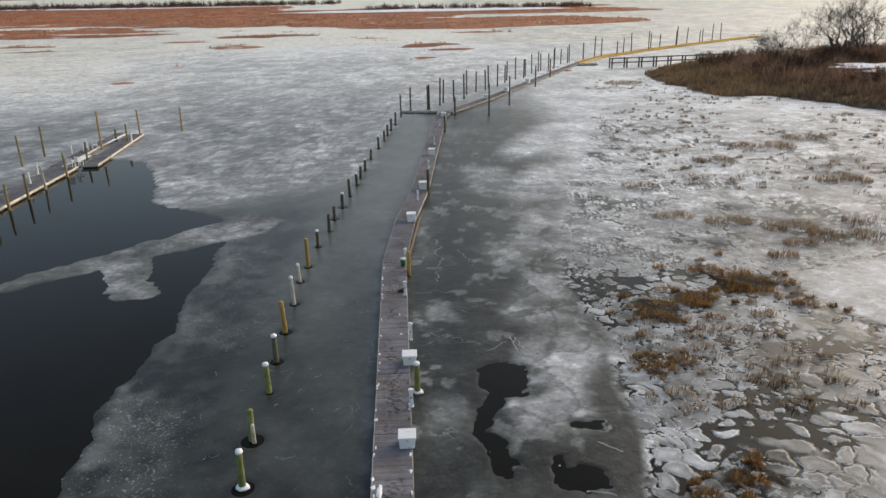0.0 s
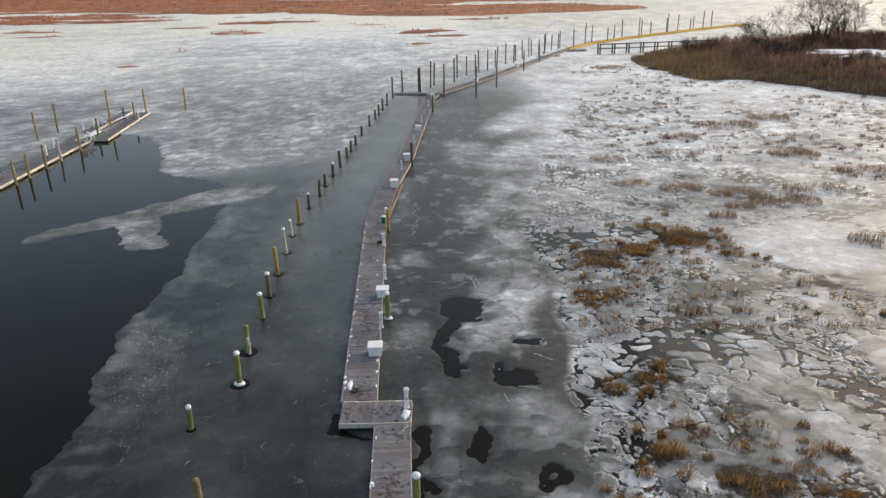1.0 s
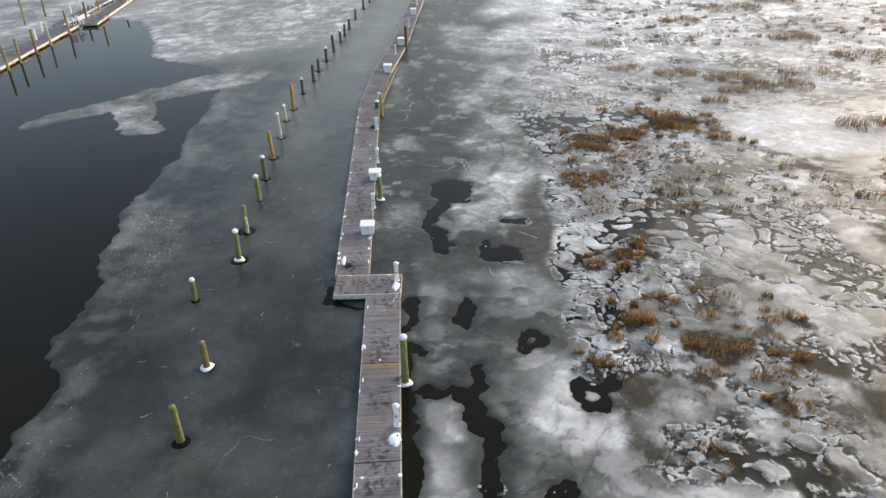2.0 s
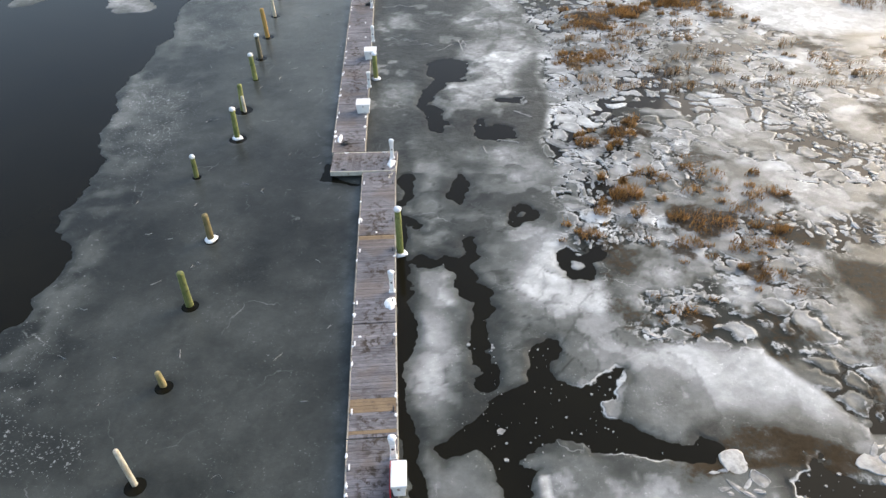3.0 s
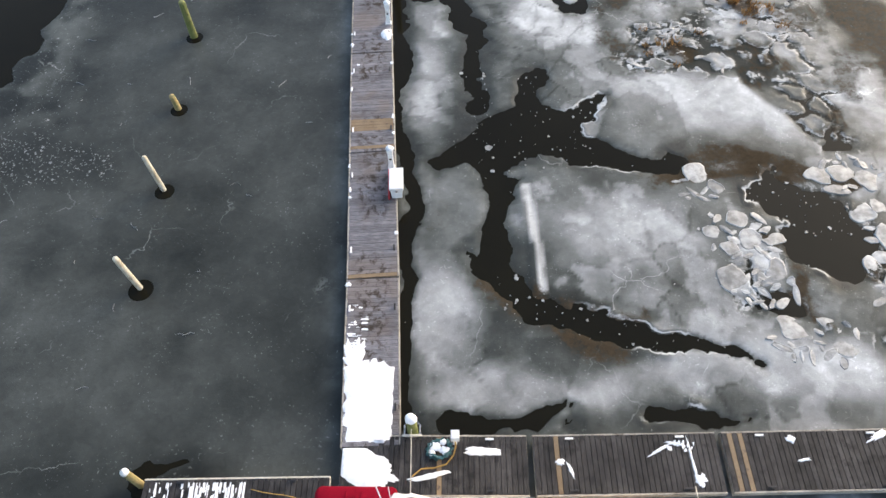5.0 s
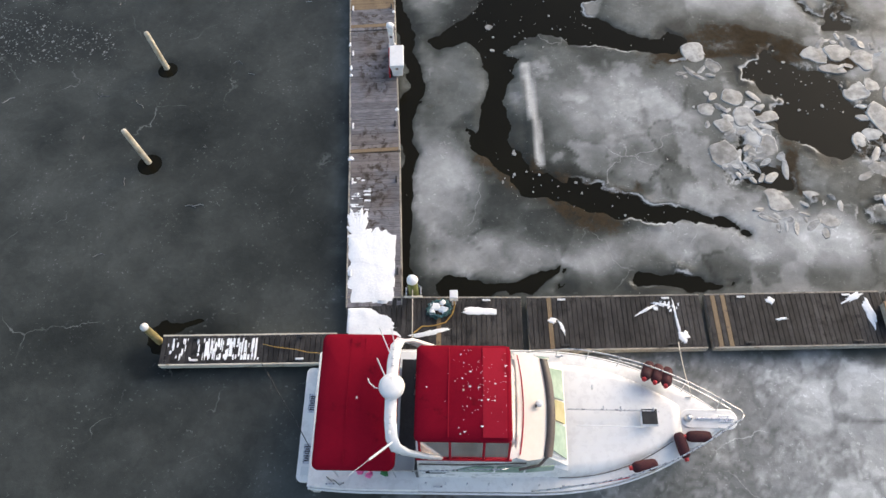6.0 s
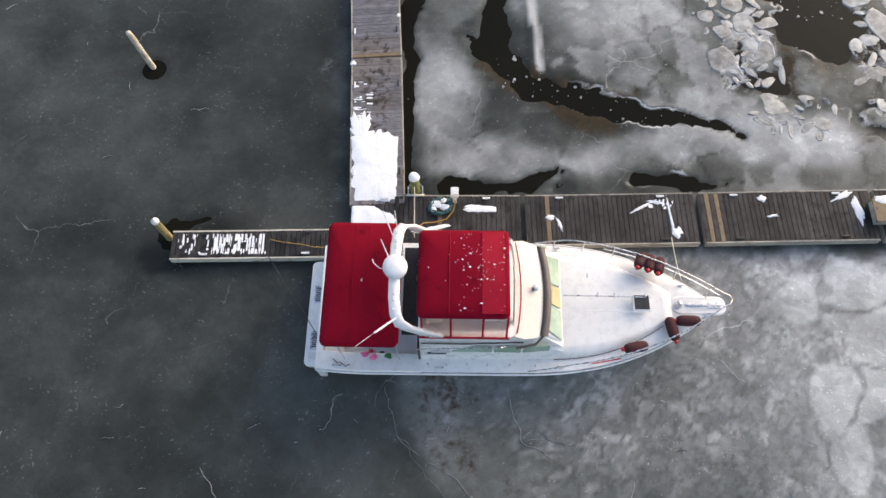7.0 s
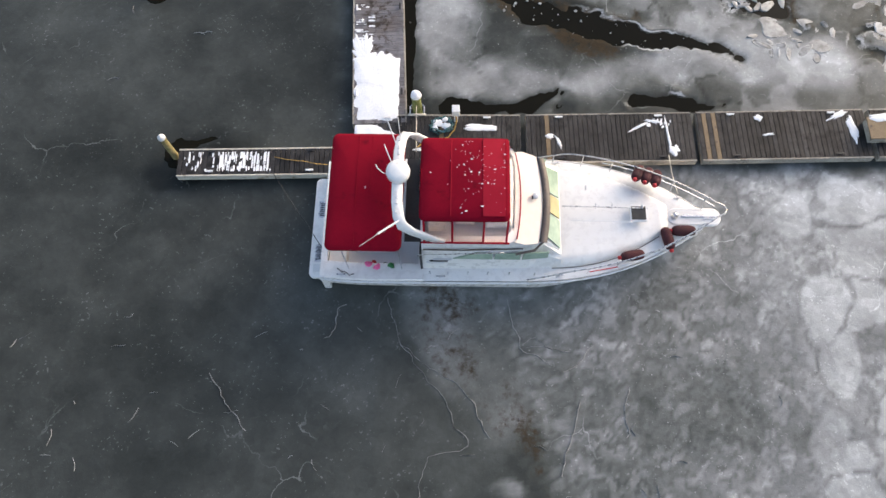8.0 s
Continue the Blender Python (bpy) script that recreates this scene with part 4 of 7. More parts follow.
def dock_section(a, b, width, deck, label, edge=STRINGER, fresh=(), singly=True, group="floating dock sections", gap=0.05, z=DECK_Z, rails=True, rise=0.0):
    """A floating section from a to b: stringers, end beams, floats and cross planks."""
    a, b = Vector((*a, 0)), Vector((*b, 0))
    d = b - a
    length = d.length - gap
    turn = math.degrees(math.atan2(-d.x, d.y))
    root = thing("dock_section", pose(a.x, a.y, 0, 0, 0, turn), label, "dock", group)
    h = width / 2
    for s in (-1, 1):
        x0 = s * h - (0.05 if s > 0 else 0)
        part("stringer", box(x0, x0 + 0.05, 0, length, z - 0.26, z - (0.0 if rails else 0.03) + rise, 0.008), edge, root)
    for y0 in (0.0, length - 0.05):
        part("end_beam", box(-h + 0.05, h - 0.05, y0, y0 + 0.05, z - 0.26, z - 0.04), edge, root)
    nf = max(2, int(length / 1.8))
    for k in range(nf):
        y0 = 0.15 + k * (length - 0.3) / nf
        part("float", box(-h + 0.12, h - 0.12, y0, y0 + (length - 0.3) / nf - 0.25, -0.12, z - 0.2, 0.04), FLOAT, root)
    n = max(3, int(length / 0.148))
    pitch = length / n
    rng = random.Random(int(a.x * 100 + a.y * 7))
    many = bmesh.new() if not singly else None
    for k in range(n):
        y0 = (k + 0.5) * pitch
        dz = z + rng.uniform(-0.004, 0.004)
        if singly:
            m = FRESH if k in fresh else deck
            ob = new("plank", plank_mesh(width - 0.11, pitch - (0.008 if deck == DECK else 0.016), m, rng.randrange(3)))
            ob.parent = root
            ob.location, ob.rotation_euler = (0, y0, dz), (0, 0, rng.uniform(-0.004, 0.004))
        else:
            box(-h + 0.055, h - 0.055, y0 - pitch / 2 + 0.01, y0 + pitch / 2 - 0.01, dz - 0.035, dz, 0, many)
    if many:
        tagged(part("decking", many, deck, root), kind="stuff")
    for s in (-1, 1):
        for f in (0.2, 0.8):
            bm = box(s * (h - 0.14) - 0.03, s * (h - 0.14) + 0.03, f * length - 0.12, f * length + 0.12, z + 0.045, z + 0.075, 0.01)
            box(s * (h - 0.14) - 0.02, s * (h - 0.14) + 0.02, f * length - 0.04, f * length + 0.04, z, z + 0.05, 0, bm)
            part("cleat", bm, PLASTIC if (s < 0 and singly) else BLACK, root)
    return root


def dock_line(points, width, deck, label, length=5.45, **more):
    """Sections laid end to end along a bent line."""
    pts = [Vector((*p, 0)) for p in points]
    for p, q in zip(pts, pts[1:]):
        n = max(1, round((q - p).length / length))
        for k in range(n):
            dock_section(p.lerp(q, k / n).xy, p.lerp(q, (k + 1) / n).xy, width, deck, label, **more)


def build_docks():
    fresh = {0: (), 1: (0, 37), 2: (1, 7, 8, 9, 10), 3: (35, 36), 4: ()}
    for k, (p, q) in enumerate(zip(NEAR_LINE, NEAR_LINE[1:])):
        dock_section(p, q, 1.72, DECK, "weathered grey timber floating dock section with worn planks", fresh=fresh[k])
    dock_section((-2.82, 21.6), (0.62, 21.6), 1.88, DECK, "wide grey timber landing where the dock steps aside", edge=PALE_EDGE)
    dock_line(FAR_LINE[:2], 1.8, DECK, "purplish grey weathered timber dock section beside thin ice")
    dock_line(FAR_LINE[1:], 1.8, DECK, "grey timber dock section frosted along its edge", singly=False)
    dock_section((0.4, 118.2), (-5.6, 119.0), 0.9, DECK, "narrow dark timber cross finger at the bend", singly=False)
    dock_line(NE_LINE, 1.7, DECK, "dark timber dock section reaching across pale ice", singly=False)
    dock_section((36.0, 186.8), (41.8, 186.6), 2.2, DECK, "dark floating landing at the end of the dock", singly=False)
    dock_line([(37, 189), (46.3, 204.5), (66.3, 225), (95, 250.5), (119, 270)], 1.6, DECK, "far dock section with side boards coloured a sunlit yellow", length=9, edge=YELLOW, singly=False, rise=0.18)
    for p, q, f in (((0.2, -7.33), (5.52, -7.38), (18,)), ((5.62, -7.38), (10.88, -7.33), (4,)), ((10.98, -7.33), (16.28, -7.26), (1, 3)), ((16.38, -7.26), (21.7, -7.2), ())):
        dock_section(p, q, 1.72, DECK_X, "dark wet timber dock section with closely laid planks", fresh=f, gap=0.08)
    dock_section((-0.05, -8.1), (-5.25, -8.14), 0.95, DECK_X, "narrow finger dock with pale rub rails and snow", edge=PALE_EDGE)
    # the dock in the west
    dock_line([(-43.6, 52), (-44.4, 84)], 2.7, DECK, "brown timber dock section beside dark open water", edge=PALE_EDGE, singly=False)
    dock_line([(-45.8, 84), (-46.6, 105)], 1.5, DECK, "weathered timber dock section with a snowy edge", edge=PALE_EDGE, singly=False)
    dock_line([(-42.0, 84.5), (-43.8, 104)], 2.0, DECK, "brown timber finger dock with pale edge boards", edge=PALE_EDGE, singly=False, gap=0.3)


build_docks()


# ---- piles ----
def pile(x, y, h, material, label, top="flat", r=0.15, collar=False, lean=(0, 0), group="mooring piles", n=14):
    root = thing("mooring_pile", pose(x, y, 0, lean[1], lean[0], (x * 37 + y * 11) % 360), label, "pile", group)
    part("post", lathe([(r * 1.12, -0.7), (r * 1.08, 0.0), (r * 1.05, 0.25), (r, h * 0.6), (r * 0.93, h - 0.04), (r * 0.86, h)], n, wob=0.03), material, root, smooth=True)
    if top == "snow":
        part("snow_cap", lathe([(r * 0.95, h - 0.02), (r * 1.15, h + 0.05), (r * 0.98, h + 0.13), (r * 0.5, h + 0.18), (0.02, h + 0.19)], 12, wob=0.06), SNOW, root, "white snow cap", True)
    elif top == "cone":
        part("cap", lathe([(r * 1.1, h - 0.06), (r * 1.1, h + 0.01), (r * 0.5, h + 0.1), (0.02, h + 0.15)], 14), PLASTIC, root, "white plastic cone cap", True)
    if collar:
        part("ice_collar", lathe([(r * 1.5, -0.05), (r * 2.1, 0.03), (r * 1.8, 0.1), (r * 1.15, 0.12)], 12, wob=0.14), SNOW, root, "ring of white ice", True)
    return root


def build_piles():
    hs = [1.9, 1.85, 0.72, 1.8, 1.45, 1.15, 1.75, 1.65, 1.6, 1.55, 2.1, 1.9, 1.28, 2.3, 1.35, 1.55, 1.2, 1.3, 1.75, 1.25, 1.3, 1.27, 1.2, 1.5, 1.4, 1.6, 1.7, 1.9]
    kinds = [(PILE_PALE, "flat"), (PILE_PALE, "flat"), (PILE, "flat"), (PILE_GREEN, "flat"), (PILE, "flat"), (PILE_GREEN, "snow"), (PILE_GREEN, "snow"), (PILE_GREEN, "flat"), (PILE_GREEN, "snow"), (PILE_DARK, "snow"),
             (PILE_YELLOW, "flat"), (PILE_PALE, "snow"), (PILE_PALE, "snow"), (PILE_YELLOW, "flat"), (PILE_DARK, "snow"), (PILE_DARK, "flat")]
    says = {"treated_pile": "brown timber mooring pile frozen in grey ice", "algae_pile": "green algae-stained mooring pile in the ice", "ochre_pile": "ochre yellow mooring pile standing in grey ice", "peeling_pile": "pale peeling mooring pile with a rusty foot", "dark_pile": "dark weathered mooring pile frozen in the ice"}
    for k, ((x, y), h) in enumerate(zip(WEST_PILES, hs)):
        m, top = kinds[k] if k < len(kinds) else (PILE_DARK, "snow" if k % 2 else "flat")
        pile(x, y, h, m, says[m.name], top, (0.095 if k < 2 else 0.12 if k in (2, 5, 11, 12, 14) else 0.15), k in (4, 6), (((k * 7) % 5 - 2) * 0.9, ((k * 5) % 5 - 2) * 0.9), "line of mooring piles in the basin")
    pile(-8.85, 28.2, 1.0, PILE_PALE, "short pale pile leaning on a green one", "flat", 0.1)
    for x, y, h, m, top in ((1.02, 14.4, 2.4, PILE_GREEN, "snow"), (-1.25, 32.3, 1.65, PILE_GREEN, "snow"), (-2.2, 48.3, 1.9, PILE_YELLOW, "flat"), (-0.9, 69.7, 2.6, PILE_DARK, "flat"), (1.3, 102.1, 2.5, PILE_DARK, "flat"), (3.2, 116.1, 3.0, PILE_DARK, "flat")):
        pile(x, y, h, m, says[m.name], top, 0.15, y in (14.4, 32.3), group="piles guiding the dock")
    pile(2.2, -6.32, 1.2, PILE_GREEN, "green pile with a white cap in a steel hoop", "snow", 0.15, group="piles guiding the dock")
    pile(-5.45, -7.72, 1.25, PILE, "brown pile with a white cap at the finger's end", "cone", 0.105, group="piles guiding the dock")
    # piles along the far arms of the dock
    for k in range(24):
        f = k / 23
        x, y = 0.5 + 37.5 * f ** 1.05, 122.3 + 74 * f
        pile(x - 1.5 + 0.5 * math.sin(k * 2.1), y + 1.5 * math.sin(k * 1.3), 4.3 + 0.5 * math.sin(k * 1.7), PILE_DARK, says["dark_pile"], "flat", 0.14, False, (math.sin(k) * 1.2, math.cos(k * 3) * 1.2), "piles along the far dock", 8)
    for x, y, h in ((-5.6, 115.5, 3.6), (-4.2, 121.4, 4.0), (-1.3, 122.2, 4.1), (8.7, 115.4, 5.1), (13.0, 125.3, 5.0), (20.6, 147.7, 4.3), (26.0, 163.0, 4.1)):
        pile(x, y, h, PILE_DARK, says["dark_pile"], "flat", 0.14, group="piles along the far dock", n=8)
    for k in range(16):
        f = k / 15
        pile(40 + 62 * f + math.sin(k * 2.3), 196 + 66 * f ** 0.85 + 2 * math.sin(k * 1.9), 5.0 + math.sin(k * 1.4), PILE_DARK, says["dark_pile"], "flat", 0.15, False, (math.sin(k) * 1.5, 0), "piles along the far dock", 8)
    # piles round the western dock
    for x, y, h, m in ((-51.0, 86.1, 3.8, PILE), (-50.9, 91.3, 4.0, PILE), (-45.2, 95.2, 5.1, PILE_YELLOW), (-42.6, 97.5, 3.0, PILE), (-43.9, 105.2, 3.7, PILE_YELLOW), (-38.3, 107.1, 3.6, PILE_YELLOW), (-41.9, 64.4, 2.6, PILE), (-42.1, 67.3, 2.6, PILE), (-42.3, 71.2, 2.7, PILE), (-42.4, 74.9, 2.6, PILE_PALE), (-42.6, 80.2, 2.9, PILE), (-43.6, 87.5, 2.6, PILE_GREEN), (-45.2, 100.0, 1.8, PILE_DARK)):
        pile(x, y, h, m, "tall " + says[m.name] if h > 3 else says[m.name], "flat", 0.13, False, (math.sin(x * 3) * 1.6, math.cos(y) * 1.2), "piles round the western dock", 10)


build_piles()


# ---- things on the docks ----
def dock_box(x, y, z, wx, wy, h, turn=0, label="white plastic dock box with a lid", side=None):
    root = thing("dock_box", pose(x, y, z, 0, 0, turn), label, "storage box", "white dock boxes")
    part("body", box(-wx / 2 + 0.03, wx / 2 - 0.03, -wy / 2 + 0.03, wy / 2 - 0.03, 0, h - 0.12, 0.02, taper=0.04), PLASTIC, root)
    part("lid", box(-wx / 2, wx / 2, -wy / 2, wy / 2, h - 0.12, h, 0.03), PLASTIC, root)
    part("latch", box(-0.05, 0.05, -wy / 2 - 0.012, -wy / 2, h - 0.2, h - 0.1, 0.004), STEEL, root)
    if side:
        part("side_board", box(-wx / 2 - 0.05, -wx / 2 - 0.005, -wy / 2, wy / 2 + 0.2, 0, h * 0.5, 0.01), side, root, "dull red board")
    return root


def pedestal(x, y, z=DECK_Z, h=1.0, turn=0, snowy=False):
    root = thing("power_pedestal", pose(x, y, z, 0, 0, turn), "white plastic power pedestal on a grey dock", "pedestal", "power pedestals")
    part("base", box(-0.13, 0.13, -0.11, 0.11, 0, 0.05, 0.01), PLASTIC, root)
    part("column", box(-0.09, 0.09, -0.075, 0.075, 0.05, h * 0.72, 0.015), PLASTIC, root)
    part("head", box(-0.12, 0.12, -0.1, 0.1, h * 0.72, h, 0.03, taper=0.03), PLASTIC, root)
    part("socket", lathe([(0.04, 0.0), (0.045, 0.02), (0.03, 0.03)], 10, bm=None), BLACK, root).matrix_local = pose(0, -0.077, h * 0.55, 90)
    if snowy:
        part("snow_cap", lathe([(0.1, h), (0.15, h + 0.05), (0.08, h + 0.12), (0.02, h + 0.13)], 10, wob=0.1), SNOW, root, "white snow cap", True)
    return root


def snow_patch(cx, cy, rx, ry, z, seed, bounds=None, thick=0.05, rag=0.35, label="patch of white snow lying on the planks", turn=0.0, comb=0.0):
    """A thin drift with a ragged outline, clipped to the deck; comb: melted back in lines between the planks."""
    bm = bmesh.new()
    n, rings = 72, 7
    cs, sn = math.cos(radians(turn)), math.sin(radians(turn))
    grid = []
    for i in range(rings + 1):
        f = i / rings
        row = []
        for k in range(n):
            a = 2 * math.pi * k / n
            r = 1 + rag * noise.fractal(Vector((math.cos(a) * 1.6, math.sin(a) * 1.6, seed)), 0.9, 2.1, 4) + comb * math.sin(a * 17 + seed)
            u, v = math.cos(a), math.sin(a)
            q = (abs(u) ** 5 + abs(v) ** 5) ** -0.2 if bounds else 1
            px, py = rx * u * r * f * q, ry * v * r * f * q
            px, py = cx + px * cs - py * sn, cy + px * sn + py * cs
            if bounds:
                px, py = min(max(px, bounds[0]), bounds[1]), min(max(py, bounds[2]), bounds[3])
            h = z + 0.004 + thick * (1 - f ** 3) * (0.7 + 0.5 * noise.noise(Vector((px * 3, py * 3, seed)))) if i < rings else z - 0.004
            row.append((px, py, h))
        grid.append(row)
    return single("snow_patch", loft(grid, bm, True, False), SNOW, label, "snow", "snow patches", smooth=True)


def scraped_snow(x0, x1, y0, y1, z, along, seed, label, full=0.5):
    """Thin snow caught in lines along the planks: a streak or two on each board, thickest about the middle."""
    rng = random.Random(seed)
    bm = bmesh.new()
    a0, a1, b0, b1 = (x0, x1, y0, y1) if along == "y" else (y0, y1, x0, x1)
    n = max(1, int((a1 - a0) / 0.05))
    for k in range(n):
        f = (k + 0.5) / n
        a = a0 + (a1 - a0) * f + rng.uniform(-0.02, 0.02)
        share = full * (0.35 + 1.3 * abs(noise.noise(Vector((f * 5, seed, 0))))) + 0.25 * math.sin(math.pi * f)
        for q in range(3):
            if rng.random() > share:
                continue
            ln, mid, w = (b1 - b0) * rng.uniform(0.06, 0.5) * (0.5 + share), rng.uniform(b0, b1), rng.uniform(0.008, 0.034)
            c0, c1 = max(b0, mid - ln / 2), min(b1, mid + ln / 2)
            if c1 - c0 < 0.04:
                continue
            ring = [(a - w, c0 + 0.02), (a - w * 0.4, c0), (a + w, c0 + 0.03), (a + w * 1.1, (c0 + c1) / 2), (a + w * 0.8, c1 - 0.01), (a - w * 0.2, c1), (a - w * 1.1, c1 - 0.03), (a - w * 0.9, (c0 + c1) / 2)]
            ring = [p if along == "y" else (p[1], p[0]) for p in ring]
            loft([[(px, py, z - 0.01) for px, py in ring], [(px, py, z + rng.uniform(0.008, 0.016)) for px, py in ring]], bm, True)
    bmesh.ops.recalc_face_normals(bm, faces=bm.faces)
    return single("snow_patch", bm, SNOW, label, "snow", "snow patches")


def plastic_chair(x, y, z, turn):
    root = thing("plastic_chair", pose(x, y, z, 0, 0, turn), "white plastic chair standing on the timber dock", "chair", "white plastic chairs")
    for sx in (-0.24, 0.24):
        part("leg", box(sx - 0.03, sx + 0.03, -0.27, -0.21, 0, 0.44, 0.01), PLASTIC, root)
        part("leg", box(sx - 0.03, sx + 0.03, 0.2, 0.26, 0, 0.95, 0.01), PLASTIC, root)
        part("armrest", box(sx - 0.035, sx + 0.035, -0.27, 0.22, 0.64, 0.68, 0.01), PLASTIC, root)
    part("seat", box(-0.26, 0.26, -0.27, 0.24, 0.41, 0.45, 0.015), PLASTIC, root)
    for k in range(4):
        part("back_slat", box(-0.22, 0.22, 0.21, 0.24, 0.52 + k * 0.11, 0.6 + k * 0.11, 0.008), PLASTIC, root)
    return root


def coil(x, y, z, r, turns, material, name, label, th=0.02):
    pts = []
    for k in range(turns * 14):
        a = 2 * math.pi * k / 14
        rr = r * (0.55 + 0.45 * ((k * 0.37) % 1)) * (1 + 0.08 * math.sin(k * 0.9))
        pts.append((x + rr * math.cos(a), y + rr * 0.85 * math.sin(a), z + th + 0.11 * k / (turns * 14) + 0.02 * math.sin(k * 0.5)))
    return single(name, tube(pts, th, 6), material, label, "hose", smooth=True)


def build_dock_things():
    z = DECK_Z
    dock_box(1.48, 2.45, z, 0.5, 0.95, 0.62, 2, "long white dock box with a red board beside it", RED)
    for x, y in ((-1.6, 27.2), (-1.72, 34.7), (-2.35, 60.0), (-1.45, 70.6), (-0.55, 86.3), (1.3, 112.5)):
        dock_box(x, y, z, 0.82, 0.8, 0.6 if y < 50 else 0.75, 2)
    for f in (0.1, 0.24, 0.42):
        x, y = 10.3 + (20.9 - 10.3) * (f * 3 - 0.4), 132.9 + 22.4 * (f * 3 - 0.4)
        dock_box(x + 0.2, y, z, 0.9, 0.9, 0.8, -25)
    for x, y, s in ((1.25, 3.45, True), (0.82, 11.45, True), (-1.5, 30.3, False), (-1.75, 37.4, True), (-2.3, 43.9, False), (-2.5, 50.0, True), (-1.9, 66.5, False), (-0.9, 79.0, False), (-0.2, 92.0, False), (0.6, 105.0, False), (0.32, 21.9, True)):
        pedestal(x, y, z, 1.0, 0, s)
    root = thing("water_post", pose(3.42, -6.72, z), "white water post with an amber hose looped from it", "pedestal")
    part("column", box(-0.06, 0.06, -0.06, 0.06, 0, 0.5, 0.01), PLASTIC, root)
    part("head", box(-0.12, 0.12, -0.13, 0.13, 0.45, 0.72, 0.03), PLASTIC, root)
    part("hose", tube([(0.0, -0.05, 0.5), (0.02, -0.22, 0.32), (-0.05, -0.4, 0.12), (-0.25, -0.62, 0.03), (-0.6, -0.72, 0.02), (-0.95, -0.74, 0.02), (-1.2, -0.95, 0.02)], 0.022, 6), HOSE_Y, root, "amber hose")
    coil(2.98, -6.92, z, 0.4, 6, HOSE_G, "coiled_hose", "teal hose coiled on the dock under snow")
    for k, (dx, dy, r) in enumerate(((-0.12, 0.06, 0.17), (0.14, -0.05, 0.15), (-0.22, -0.12, 0.1), (0.1, 0.18, 0.1))):
        snow_patch(2.98 + dx, -6.92 + dy, r, r * 0.8, z + 0.1, 20 + k, None, 0.05, 0.3, "dab of snow on the coiled hose")
    # steel hoop that holds the pile to the dock corner
    hoop = [(1.98, -6.52, z), (1.98, -6.2, z), (2.08, -6.1, z), (2.32, -6.1, z), (2.42, -6.2, z), (2.42, -6.52, z)]
    root = thing("pile_hoop", pose(0, 0, 0), "galvanised steel hoop round a pile at the dock corner", "pile guide")
    part("hoop", tube(hoop, 0.025, 6), STEEL, root)
    part("plate", box(1.92, 2.48, -6.54, -6.47, z - 0.05, z + 0.03, 0.008), PALE_EDGE, root)
    # snow on the docks
    snow_patch(0.9, -5.45, 0.78, 1.28, z, 3.1, (0.12, 1.62, -6.72, -3.7), 0.05, 0.2, "broad drift of white snow on the dock corner", 3, 0.05)
    snow_patch(0.42, -4.4, 0.35, 0.8, z, 4.4, (0.03, 0.9, -5.2, -3.2), 0.03, 0.5, "combed remains of snow between planks", 3, 0.16)
    snow_patch(0.85, -7.4, 0.85, 0.5, z, 5.2, (0.24, 1.9, -8.1, -6.86), 0.05, 0.25, "white snow drift at the dock crossing", -25)
    snow_patch(1.3, -7.6, 0.6, 0.14, z, 6.3, None, 0.03, 0.4, "thin tongue of snow across dark planks", -20)
    snow_patch(2.7, -7.65, 0.6, 0.09, z, 6.9, None, 0.03, 0.4, "thin curved line of snow on dark planks", 12)
    snow_patch(4.2, -6.98, 0.58, 0.13, z, 7.7, None, 0.04, 0.35, "long tongue of white snow on dark planks", -2)
    scraped_snow(-5.0, -4.0, -8.46, -7.78, z, "y", 31, "thin snow scraped thin on the narrow finger", 0.3)
    scraped_snow(-3.95, -2.3, -8.46, -7.78, z, "y", 32, "worn snow lying between planks of the narrow finger", 1.3)
    scraped_snow(0.08, 0.75, -4.3, -2.2, z, "x", 33, "combed remains of snow on the dock edge", 0.45)
    scraped_snow(9.3, 10.2, -7.05, -6.7, z, "y", 34, "white snow lines lying between dark planks", 0.6)
    step = thing("dock_step", pose(16.55, -7.25, z), "pale worn wooden step box on the dark dock", "step")
    part("top", box(-0.5, 0.5, -0.38, 0.38, 0.26, 0.3, 0.008), FRESH, step)
    for q in (-0.46, 0.42):
        part("side", box(q, q + 0.04, -0.36, 0.36, 0.0, 0.26), STRINGER, step)
    part("riser", box(-0.42, 0.42, -0.36, -0.33, 0.0, 0.26), STRINGER, step)
    snow_patch(16.5, -6.9, 0.4, 0.14, z + 0.3, 36, None, 0.03, 0.3, "strip of snow on the wooden step")
    snow_patch(15.75, -7.1, 0.14, 0.5, z, 37, None, 0.03, 0.5, "ragged strip of snow beside the step", 8)
    for k, (x, y, rx, ry, t) in enumerate(((10.02, -7.3, 0.045, 0.6, 4), (9.15, -6.98, 0.4, 0.045, 28), (9.6, -6.8, 0.25, 0.05, -12), (10.15, -7.8, 0.14, 0.2, 0), (12.9, -6.7, 0.15, 0.1, 0), (15.4, -6.62, 0.35, 0.08, 24), (6.35, -7.3, 0.12, 0.1, 0), (6.6, -7.5, 0.05, 0.3, 20), (13.1, -7.3, 0.2, 0.05, 10)  )):
        snow_patch(x, y, rx, ry, z, 40 + k, None, 0.03, 0.6, "small ragged patch of snow on dark planks", t, 0.05)
    for k in range(46):
        rng = random.Random(k)
        y = rng.uniform(-3.5, 49)
        if 20 < y < 23:
            continue
        line = NEAR_LINE if y < 20.6 else FAR_LINE[:2]
        x = np.interp(y, [p[1] for p in line], [p[0] for p in line]) + rng.choice((-0.84, -0.8, 0.8, rng.uniform(-0.7, 0.7)))
